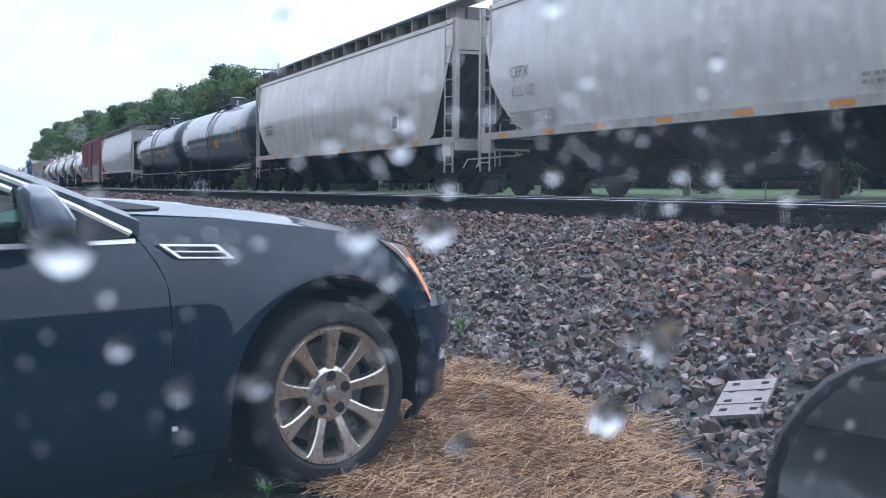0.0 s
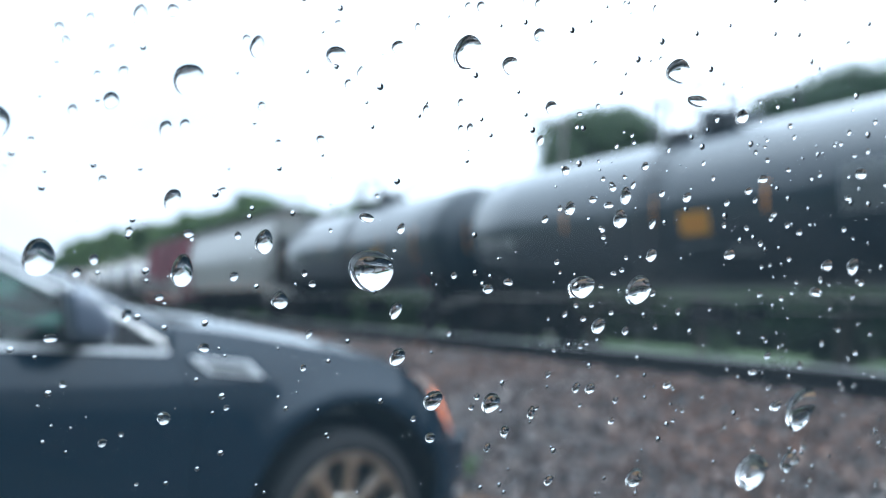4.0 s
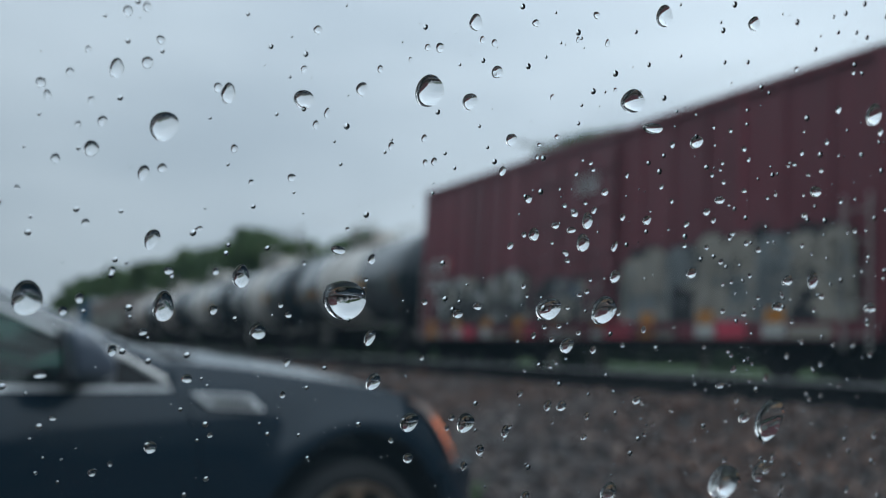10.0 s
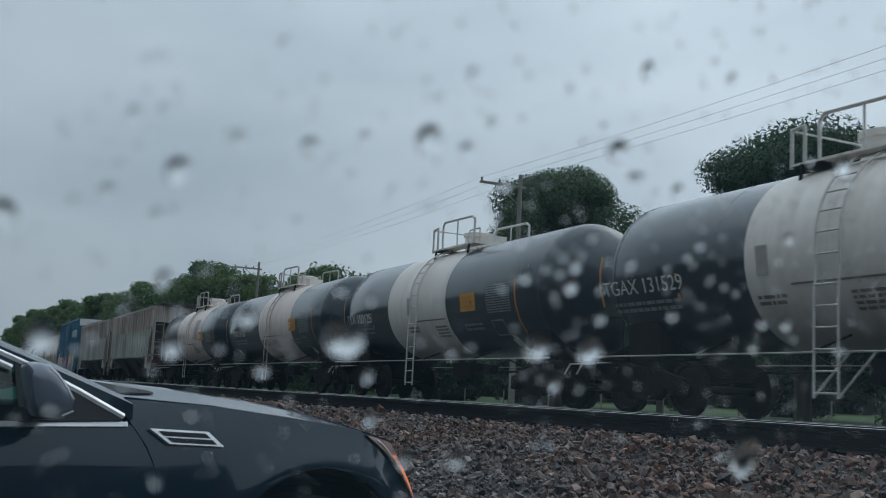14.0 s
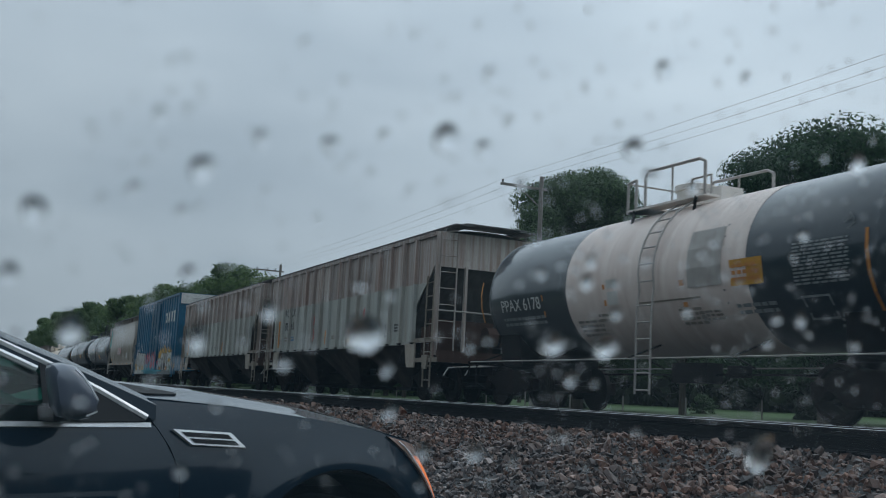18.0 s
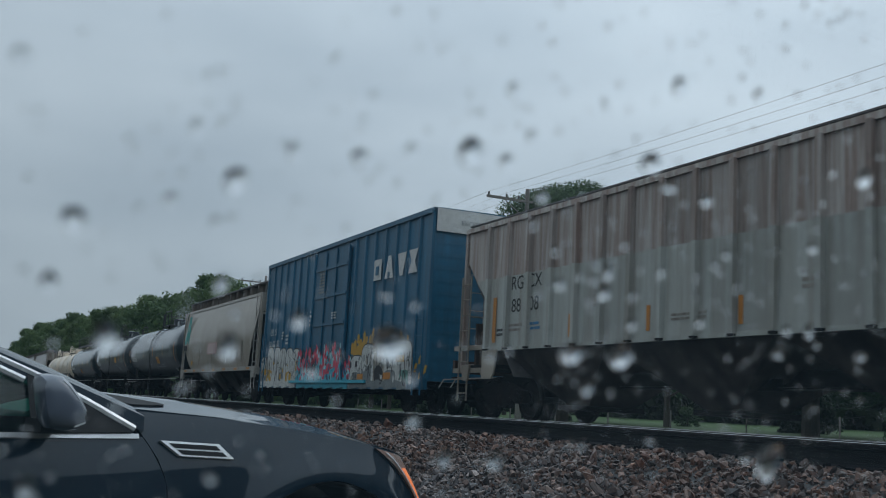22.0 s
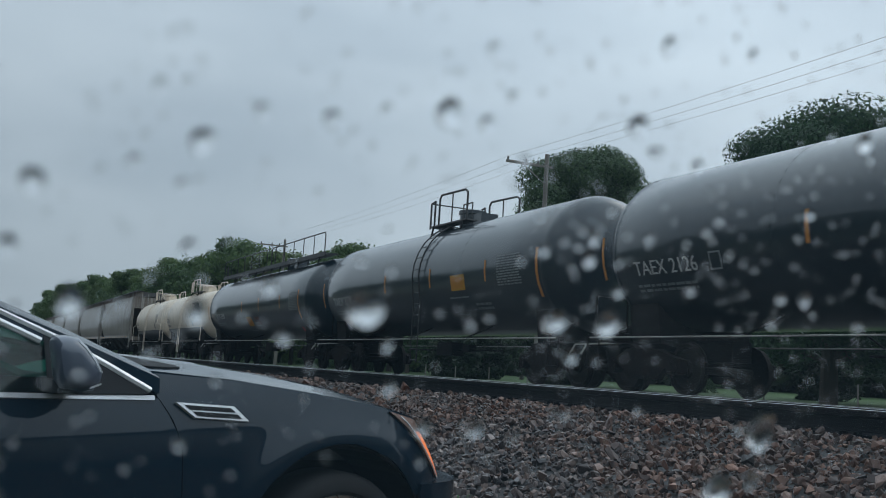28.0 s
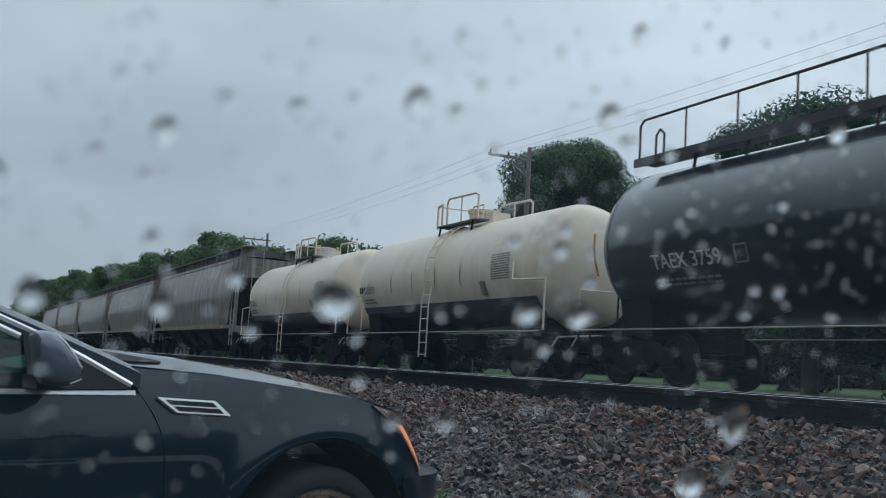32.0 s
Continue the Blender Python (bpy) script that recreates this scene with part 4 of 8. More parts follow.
    # ladder over the curve of the shell
    bm = bmesh.new()
    lx = ladder_x
    arc = [(-(r + 0.09) * math.cos(a), zc + (r + 0.09) * math.sin(a)) for a in [math.radians(d) for d in (-12, 0, 12, 24, 36, 48, 60, 72)]]
    line = [(-1.52, 0.35), (-1.52, zc * 0.72)] + arc
    for x in (lx - 0.22, lx + 0.22):
        for p, q in zip(line, line[1:]):
            rod(bm, (x, *p), (x, *q), 0.02)
    for k in range(7):
        z = 0.42 + k * 0.3
        if z < zc - 0.3:
            rod(bm, (lx - 0.22, -1.52, z), (lx + 0.22, -1.52, z), 0.015)
    for p, q in zip(arc, arc[1:]):
        m = ((p[0] + q[0]) / 2, (p[1] + q[1]) / 2)
        rod(bm, (lx - 0.22, *m), (lx + 0.22, *m), 0.015)
    if platform == "short":
        part("ladder", bm, M[bars], car)
    else:
        bm.free()
    if braced:
        for x in (lx - 0.22, lx + 0.22):
            part("ladder_brace", bar([(x, -1.52, 0.36), (x + 0.62, -1.5, 0.97)], 0.018), M[bars], car)
    # manway and platform
    bm = bmesh.new()
    lathe(bm, [(top - 0.05, 0.36), (top + 0.3, 0.36), (top + 0.32, 0.4), (top + 0.42, 0.4), (top + 0.45, 0.3)], 20, "z")
    part("manway", bm, M["tank_white" if band else skin], car)
    part("valve_housing", boxes((0.55, 1.05, -0.25, 0.25, top - 0.02, top + 0.26)), M["tank_white" if band else skin], car)
    if platform == "short":
        deck = part("platform", boxes((-1.15, 1.25, -0.8, -0.45, top - 0.02, top + 0.02), (-1.15, 1.25, 0.45, 0.8, top - 0.02, top + 0.02),
                                      (-1.15, -0.5, -0.8, 0.8, top - 0.02, top + 0.02)), M["walk" if not band else "tank_white"], car)
        for y in (-0.78, 0.78):
            part("platform_rail", bar([(-0.55, y, top), (-0.55, y, top + rail_h - 0.1), (-0.45, y, top + rail_h), (1.1, y, top + rail_h * 0.96), (1.25, y, top + rail_h * 0.85), (1.25, y, top)], 0.03), M[bars], deck)
            part("platform_post", bar([(0.3, y, top), (0.3, y, top + rail_h)], 0.02), M[bars], deck)
            part("gate_rail", bar([(-1.12, y, top - 0.05), (-1.12, y, top + rail_h * 0.8), (-0.85, y, top + rail_h * 0.85), (-0.85, y, top)], 0.03), M[bars], deck)
            for x in (-0.9, 1.0):
                part("platform_leg", bar([(x, y, top), (x, y * 1.05, zc + math.sqrt(r * r - (y * 1.05) ** 2) - 0.02)], 0.03), M["under"], deck)
        part("cross_rail", bar([(-1.12, -0.78, top + rail_h * 0.8), (-1.12, 0.78, top + rail_h * 0.8)], 0.02), M[bars], deck)
        part("hoop", bar([(0.65, -0.6, top), (0.65, -0.6, top + rail_h * 0.55), (1.2, -0.6, top + rail_h * 0.55), (1.2, -0.6, top)], 0.02), M[bars], deck)
    else:
        deck = part("platform", boxes((-l + 0.65, l - 0.2, -0.95, -0.45, top + 0.06, top + 0.1), (-l + 0.65, l - 0.2, -0.97, -0.93, top - 0.02, top + 0.14)), M["black_bar"], car, "full length black steel walkway")
        n = 12
        xs = [-l + 0.8 + (2 * l - 1.1) * k / n for k in range(n + 1)]
        part("platform_rail", bar([(xs[0], -0.95, top + 0.1), (xs[0], -0.95, top + 0.76), (xs[0] + 0.12, -0.95, top + 0.86), (gap[0] - 0.1, -0.95, top + 0.86), (gap[0], -0.95, top + 0.7)], 0.024), M[bars], deck)
        part("platform_rail", bar([(gap[1], -0.95, top + 0.1), (gap[1], -0.95, top + 0.76), (gap[1] + 0.12, -0.95, top + 0.86), (xs[-1] - 0.1, -0.95, top + 0.86), (xs[-1], -0.95, top + 0.76), (xs[-1], -0.95, top + 0.1)], 0.024), M[bars], deck)
        part("hoop", bar([(xs[0] + 0.5, -0.95, top + 0.1), (xs[0] + 0.5, -0.95, top + 0.5), (xs[0] + 0.62, -0.95, top + 0.6), (xs[0] + 0.74, -0.95, top + 0.5), (xs[0] + 0.74, -0.95, top + 0.1)], 0.022), M[bars], deck)
        for x in xs[1:-1]:
            if not gap[0] - 0.1 < x < gap[1]:
                part("platform_post", bar([(x, -0.95, top + 0.1), (x, -0.95, top + 0.86)], 0.018), M[bars], deck)
            part("platform_leg", bar([(x, -0.7, top + 0.08), (x, -0.75, top - 0.25)], 0.03), M["black_bar"], deck)
    for ob in car.children:
        if ob.name.split(".")[0] in ("manway", "valve_housing", "ladder", "ladder_brace") or (platform == "short" and ob.name.split(".")[0] == "platform"):
            ob.matrix_basis = pose(way_at, 0, 0)
    if low_skin:
        bm = bmesh.new()
        def low_pt(i, j):
            a = math.radians(-92 + 62 * j / 8)
            return (-l + 0.5 + (2 * l - 1.0) * i / 2, -(r + 0.008) * math.cos(a), zc + (r + 0.008) * math.sin(a))
        sheet(bm, low_pt, 2, 8)
        part("lower_coat", thick(bm, 0.004), M[low_skin], car)
    trucks(car, half - 1.75)
    couplers(car, half)
    brake_gear(car, 0.8)
    if decor:
        decor(car, l, r, zc)
    return car


def on_shell(rows, r, zc, lift=0.012):
    """Bars of writing that follow the curve of a shell's near flank: (x0, x1, z0, z1)."""
    bm = bmesh.new()
    for x0, x1, z0, z1 in rows:
        n = max(1, int((z1 - z0) / 0.25))
        z = [z0 + (z1 - z0) * k / n for k in range(n + 1)]
        sheet(bm, lambda i, j: (x0 + (x1 - x0) * i, -math.sqrt(max(0.01, (r + lift) ** 2 - (z[j] - zc) ** 2)), z[j]), 1, n)
    return bm


def text_rows(x0, x1, z0, z1, n, seed):
    """Rows of short unreadable bars filling a block."""
    rnd = random.Random(seed)
    rows = []
    h = (z1 - z0) / n
    for k in range(n):
        x = x0
        while x < x1 - 0.05:
            w = rnd.uniform(0.06, 0.24)
            rows.append((x, min(x1, x + w), z0 + h * (k + 0.2), z0 + h * (k + 0.75)))
            x += w + 0.035
    return rows


def number_on(car, body, x, z, size, material, r=None, zc=0.0, y=-1.5):
    if r:
        y = -math.sqrt(max(0.01, r * r - (z - zc) ** 2)) - 0.02
        tilt = math.degrees(math.asin(max(-1, min(1, (z - zc) / r))))
    else:
        tilt = 0
    letters(body, size, M[material], car, pose(x, y, z, 90 - tilt), "car_number")


def decor_hopper_one(car, half):
    number_on(car, "CEFX", -half + 2.05, 2.56, 0.34, "hopper_dust", y=-1.572)
    number_on(car, "635102", -half + 2.2, 2.15, 0.33, "hopper_dust", y=-1.56)
    part("small_print", marks(text_rows(-half + 1.6, -half + 3.4, 1.55, 1.85, 3, 3), -1.53), M["hopper_dust"], car)
    part("small_print", marks(text_rows(2.0, 3.6, 1.55, 1.75, 2, 4), -1.53), M["hopper_dust"], car)


def decor_hopper_two(car, half):
    part("placard", boxes((half - 4.1, half - 3.6, -1.575, -1.55, 1.75, 2.2)), M["white_mark"], car, "small framed inspection placard")
    part("placard_inner", boxes((half - 4.03, half - 3.67, -1.58, -1.576, 1.81, 2.14)), M["black_mark"], car)
    part("small_print", marks(text_rows(-half + 1.6, -half + 2.8, 2.2, 2.6, 3, 6), -1.565), M["hopper_dust"], car)


def decor_hopper_logo(car, half):
    bm = bmesh.new()
    for a, b, c in ((0.62, 1.52, 0.0), (1.35, 1.68, 0.0), (1.52, 1.12, 0.45)):
        q = [(-half + a - 0.0, 2.7 + c), (-half + a + 0.24, 2.7 + c), (-half + b + 0.24, 4.05), (-half + b, 4.05)]
        if c:
            q = [(-half + 0.95, 2.72), (-half + 1.15, 2.72), (-half + 1.5, 3.3), (-half + 1.35, 3.3)]
        v = [bm.verts.new((x, -1.56, z)) for x, z in q]
        bm.faces.new(v)
    part("company_sign", thick(bm, 0.006), M["teal_mark"], car, "slanted teal painted company sign")
    part("owner_mark", marks([(-half + 0.62 + k * 0.26, -half + 0.82 + k * 0.26, 2.35, 2.62) for k in range(3)], -1.575), M["black_mark"], car)
    number_on(car, "1731", -half + 1.25, 2.08, 0.36, "black_mark", y=-1.585)
    part("notice", boxes((half - 8.41, half - 6.68, -1.59, -1.565, 2.07, 2.57)), M["pink_mark"], car, "pink notice board with white lines")
    part("notice_lines", marks([(half - 8.35, half - 6.74, 2.12 + k * 0.09, 2.155 + k * 0.09) for k in range(5)], -1.594, 0.002), M["white_mark"], car)
    part("placard", boxes((half - 3.7, half - 3.25, -1.57, -1.55, 1.75, 2.15)), M["white_mark"], car)
    part("spot", boxes((-half + 2.5, -half + 2.72, -1.55, -1.53, 1.62, 1.82)), M["yellow_mark"], car)
    for k in range(4):
        x = -half + 4.2 + k * 2.6
        part("rust_run", boxes((x, x + 0.14, -1.57, -1.55, 1.6, 2.3 + 0.2 * (k % 2))), M["hopper_tan"], car)
    bm = bmesh.new()
    strokes(bm, half - 6.6, 2.7, 1.0, 0.9, -1.57, 12, 6)
    part("scrawl", bm, M["hopper_tan"], car)


def decor_ribbed(first, second, warned):
    def decor(car, half):
        number_on(car, "RG", -5.55, 2.78, 0.42, "black_mark", y=-1.478)
        number_on(car, "CX", -4.82, 2.78, 0.42, "black_mark", y=-1.478)
        number_on(car, first, -5.57, 2.29, 0.42, "black_mark", y=-1.478)
        number_on(car, second, -4.82, 2.29, 0.42, "black_mark", y=-1.478)
        part("small_print", marks(text_rows(-5.85, -5.3, 1.86, 2.06, 2, 8), -1.476), M["hopper_dust"], car)
        part("small_print", marks(text_rows(-5.1, -4.55, 1.86, 2.06, 2, 9), -1.476), M["blue_mark"], car)
        part("small_print", marks(text_rows(-6.4, -6.1, 1.78, 1.98, 2, 10) + text_rows(5.35, 5.75, 1.85, 2.1, 3, 11), -1.476), M["black_mark"], car)
        for x in warned:
            bm = bmesh.new()
            lathe(bm, [(-1.486, 0.21), (-1.478, 0.21), (-1.478, 0.165), (-1.486, 0.165)], 24, "y", True)
            ring = part("warning_ring", bm, M["red_mark"], car, "round red warning sign on the flank")
            ring.matrix_basis = pose(x, 0, 2.51)
            part("warning_face", lathe(bmesh.new(), [(-1.481, 0.165), (-1.477, 0.165)], 24), M["pink_mark"], ring)
            part("warning_slash", bar([(-0.12, -1.484, 0.12), (0.12, -1.484, -0.12)], 0.018), M["red_mark"], ring)
            part("small_print", marks(text_rows(x - 0.24, x + 0.24, 1.78, 2.24, 5, 5), -1.476), M["red_mark"] if x < 0 else M["hopper_dust"], car)
        part("small_print", marks(text_rows(-2.6, -2.2, 2.2, 2.55, 4, 51) + text_rows(-0.2, 0.7, 1.8, 1.95, 2, 52) + text_rows(2.8, 3.2, 2.1, 2.3, 2, 53), -1.476), M["hopper_dust"], car)
        part("placard", boxes((4.66, 4.98, -1.49, -1.476, 1.72, 2.1)), M["black_mark"], car)
        part("placard_face", boxes((4.71, 4.93, -1.494, -1.49, 1.78, 2.04)), M["white_mark"], car)
        part("tall_strip", boxes((-6.58, -6.44, -1.5, -1.49, 1.66, 2.66)), M["orange_mark"], car, "tall orange reflective strip")
    return decor


def spray(car, x0, x1, z0, z1, seed, fills, y, back="g_black"):
    """A band of sprayed letter-like forms: backing, leaning stems and bars, outlines, runs of paint."""
    rnd = random.Random(seed)
    bms = {}

    def quad(key, pts, lift):
        bm = bms.setdefault(key, bmesh.new())
        bm.faces.new([bm.verts.new((px, y - lift, pz)) for px, pz in pts])

    def stem(key, a, b, w0, w1, lift):
        d = Vector((b[0] - a[0], b[1] - a[1]))
        n = Vector((-d.y, d.x)).normalized()
        quad(key, [(a[0] + n.x * w0, a[1] + n.y * w0), (b[0] + n.x * w1, b[1] + n.y * w1), (b[0] - n.x * w1, b[1] - n.y * w1), (a[0] - n.x * w0, a[1] - n.y * w0)], lift)

    grid = ((0.0, 0.0), (1.0, 0.0), (0.0, 0.5), (1.0, 0.5), (0.05, 1.0), (0.95, 1.0), (0.5, 1.0), (0.5, 0.05))
    glyphs = ((0, 4, 5, 3, 2), (4, 0, 1, 5), (0, 6, 1), (4, 7, 5), (5, 4, 0, 1), (2, 3, 1, 0), (0, 4, 3, 5), (4, 2, 3, 1), (6, 7, 0, 2, 3))
    x, k = x0, 0
    while x < x1 - 0.3:
        w = rnd.uniform(0.5, 0.75)
        top, low = z1 - rnd.uniform(0.0, 0.14), z0 + rnd.uniform(0.0, 0.1)
        fill = fills[k % len(fills)]
        lean = rnd.uniform(-0.1, 0.1)
        blob(bms.setdefault(back, bmesh.new()), x + w / 2, low + (top - low) * 0.45, w * 1.35, (top - low) * rnd.uniform(0.8, 1.0), y, seed + k, lean)
        at = [(x + 0.08 + (w - 0.14) * gx + lean * gy + rnd.uniform(-0.03, 0.03), low + 0.08 + (top - low - 0.16) * gy + rnd.uniform(-0.05, 0.05)) for gx, gy in grid]
        path = glyphs[rnd.randrange(len(glyphs))]
        lift = 0.003 + 0.0008 * (k % 2)
        for j, (p, q) in enumerate(zip(path, path[1:])):
            ww = rnd.uniform(0.075, 0.12)
            stem("edge_g_black", at[p], at[q], ww + 0.028, ww + 0.022, lift + 0.0002 * j)
        for j, (p, q) in enumerate(zip(path, path[1:])):
            ww = rnd.uniform(0.075, 0.12)
            stem(fill, at[p], at[q], ww, ww * rnd.uniform(0.8, 1.15), lift + 0.002 + 0.0003 * j)
            m = ((at[p][0] + at[q][0]) / 2, (at[p][1] + at[q][1]) / 2)
            if rnd.random() < 0.5:
                low_end = at[p] if at[p][1] < at[q][1] else at[q]
                stem("shade_g_grey", low_end, m, ww * 0.9, ww * 0.7, lift + 0.004)
        for r in range(5):
            rx = x + rnd.uniform(0, w)
            stem("runs_" + (fill if r % 2 else back), (rx, low - rnd.uniform(0.02, 0.16)), (rx, low + rnd.uniform(0.05, 0.3)), 0.007, 0.018, 0.0022)
        for j in range(9):
            p = (x + rnd.uniform(0, w), low + (top - low) * rnd.uniform(0.02, 0.98))
            q = (p[0] + rnd.uniform(-0.14, 0.14), p[1] + rnd.uniform(-0.25, 0.25) * (j % 2))
            stem(("ink_g_black", "ink_" + fills[(k + 1) % len(fills)], "ink_g_black", "ink_g_white")[j % 4], p, (q[0] + 0.03, min(max(q[1], z0), z1)), 0.006, 0.014, 0.0095 + 0.0003 * j)
        x += w * rnd.uniform(0.82, 0.95)
        k += 1
    for key, bm in bms.items():
        part("graffiti", bm, M[key.split("_", 1)[1] if key.split("_")[0] in ("edge", "ink", "shade", "runs") else key], car, "sprayed graffiti letters")


def mural(car, x0, x1, z0, z1, width, seed, fills, y, shades):
    """Swollen, round-topped sprayed letters with black outlines and inner strokes."""
    rnd = random.Random(seed)
    bms = {}

    def swell(key, cx, w, low, top, lift, lean):
        bm = bms.setdefault(key, bmesh.new())
        pts = [(cx - w * 0.5, low), (cx + w * 0.5, low)]
        for i in range(11):
            a = math.pi * i / 10
            c, q = math.cos(a), math.sin(a)
            pts.append((cx + lean + w * 0.5 * math.copysign(abs(c) ** 0.6, c), low + (top - low) * (0.62 + 0.38 * q ** 0.7)))
        bm.faces.new([bm.verts.new((px, y - lift, pz)) for px, pz in pts])

    def stroke(key, pts, w, lift):
        bm = bms.setdefault(key, bmesh.new())
        for (ax, az), (bx, bz) in zip(pts, pts[1:]):
            d = Vector((bx - ax, bz - az))
            n = Vector((-d.y, d.x)).normalized() * w
            bm.faces.new([bm.verts.new((px, y - lift, pz)) for px, pz in ((ax + n.x, az + n.y), (bx + n.x, bz + n.y), (bx - n.x, bz - n.y), (ax - n.x, az - n.y))])

    count = max(1, round((x1 - x0) / width))
    step = (x1 - x0) / count
    for k in range(count):
        cx = x0 + (k + 0.5) * step + rnd.uniform(-0.04, 0.04)
        w, low = step * rnd.uniform(0.98, 1.12), z0 + rnd.uniform(0.0, 0.04)
        top = z1 - rnd.uniform(0.0, 0.2) - (0.25 if k == 0 and count > 3 else 0)
        lean, lift = rnd.uniform(-0.06, 0.06), 0.002 + 0.0012 * (k % 2)
        swell("line_g_black", cx, w + 0.07, low - 0.01, top + 0.035, lift, lean)
        swell(fills[k % len(fills)], cx, w, low, top, lift + 0.003, lean)
        lowtop = low + (top - low) * rnd.uniform(0.3, 0.6)
        shade = shades[k % len(shades)]
        swell("shade_" + shade, cx + rnd.uniform(-0.1, 0.1), w * rnd.uniform(0.55, 0.95), low, lowtop, lift + 0.0052, lean)
        for j in range(6):
            px, pz, r = cx + rnd.uniform(-0.36, 0.36) * w, low + (top - low) * rnd.uniform(0.12, 0.86), rnd.uniform(0.06, 0.2)
            a0, a1 = rnd.uniform(0, 6.3), rnd.uniform(1.2, 3.4)
            stroke("ink_g_black", [(px + r * 0.8 * math.cos(a0 + a1 * i / 6), pz + r * 1.2 * math.sin(a0 + a1 * i / 6)) for i in range(7)], rnd.uniform(0.008, 0.026), lift + 0.0075 + 0.0003 * j)
        for j in range(4):
            px, pz = cx + rnd.uniform(-0.42, 0.42) * w, low + (top - low) * rnd.uniform(0.1, 0.4)
            stroke("ink_g_black", [(px, pz), (px + rnd.uniform(-0.05, 0.05), pz + rnd.uniform(0.3, 0.6) * (top - low))], rnd.uniform(0.008, 0.02), lift + 0.0094 + 0.0002 * j)
        for j in range(9):
            px, pz = cx + rnd.uniform(-0.45, 0.45) * w, low + (top - low) * rnd.uniform(0.05, 0.9)
            key = shades[rnd.randrange(len(shades))] if j % 2 else fills[rnd.randrange(len(fills))]
            blob(bms.setdefault("spot_" + key, bmesh.new()), px, pz, rnd.uniform(0.1, 0.26), rnd.uniform(0.08, 0.22), y - lift - 0.0056 - 0.0002 * j, seed + 20 * k + j)
    for key, bm in bms.items():
        part("graffiti", bm, M[key.split("_", 1)[1] if key.split("_")[0] in ("line", "ink", "shade", "spot") else key], car, "sprayed graffiti letters")


def wild(car, x0, x1, z0, z1, seed, y):
    """Tangled sprayed piece: a teal mass with red flames above, pale gleams and black outlines."""
    rnd = random.Random(seed)
    bms = {}

    def shard(key, x, z, w, h, lift, lean):
        bm = bms.setdefault(key, bmesh.new())
        pts = [(-0.5, -0.5), (0.1, -0.42), (0.5, -0.5), (0.36, 0.0), (0.46, 0.3), (0.0, 0.62), (-0.2, 0.2), (-0.48, 0.34), (-0.34, -0.1)]
        bm.faces.new([bm.verts.new((x + a * w * rnd.uniform(0.8, 1.2) + lean * b * h, y - lift, z + b * h * rnd.uniform(0.85, 1.15))) for a, b in pts])

    n = int((x1 - x0) / 0.2)
    for k in range(n):
        x = x0 + (x1 - x0) * (k + 0.5) / n
        rise = 0.75 + 0.25 * math.sin(k * 1.7 + seed)
        shard("line_g_black", x, z0 + (z1 - z0) * 0.4, 0.42, (z1 - z0) * 0.86 * rise, 0.002 + 0.0003 * (k % 3), rnd.uniform(-0.2, 0.2))
        shard("g_teal", x, z0 + (z1 - z0) * 0.3, 0.38, (z1 - z0) * 0.62, 0.0035 + 0.0003 * (k % 3), rnd.uniform(-0.2, 0.2))
        shard("g_red", x + rnd.uniform(-0.1, 0.1), z0 + (z1 - z0) * 0.66 * rise, rnd.uniform(0.2, 0.4), (z1 - z0) * rnd.uniform(0.3, 0.62), 0.0048 + 0.0003 * (k % 3), rnd.uniform(-0.5, 0.5))
    for k in range(n * 3):
        x, z = rnd.uniform(x0, x1), z0 + (z1 - z0) * rnd.uniform(0.05, 0.75)
        key = rnd.choice(("spot_g_teal", "spot_g_teal", "spot_g_red", "spot_pale_teal", "spot_g_blue"))
        shard(key, x, z, rnd.uniform(0.1, 0.28), rnd.uniform(0.1, 0.34), 0.006 + 0.0003 * (k % 6), rnd.uniform(-0.8, 0.8))
    for k in range(n * 2):
        x, z = rnd.uniform(x0, x1), z0 + (z1 - z0) * rnd.uniform(0.08, 0.8)
        strokes(bms.setdefault("ink_g_black" if k % 3 else "ink_pale_teal", bmesh.new()), x, z, 0.4, 0.35, y - 0.0085 - 0.0002 * (k % 5), seed * 100 + k, 2)
    for key, bm in bms.items():
        part("graffiti", bm, M[key.split("_", 1)[1] if key.split("_")[0] in ("line", "spot", "ink") else key], car, "tangled teal and red sprayed graffiti")


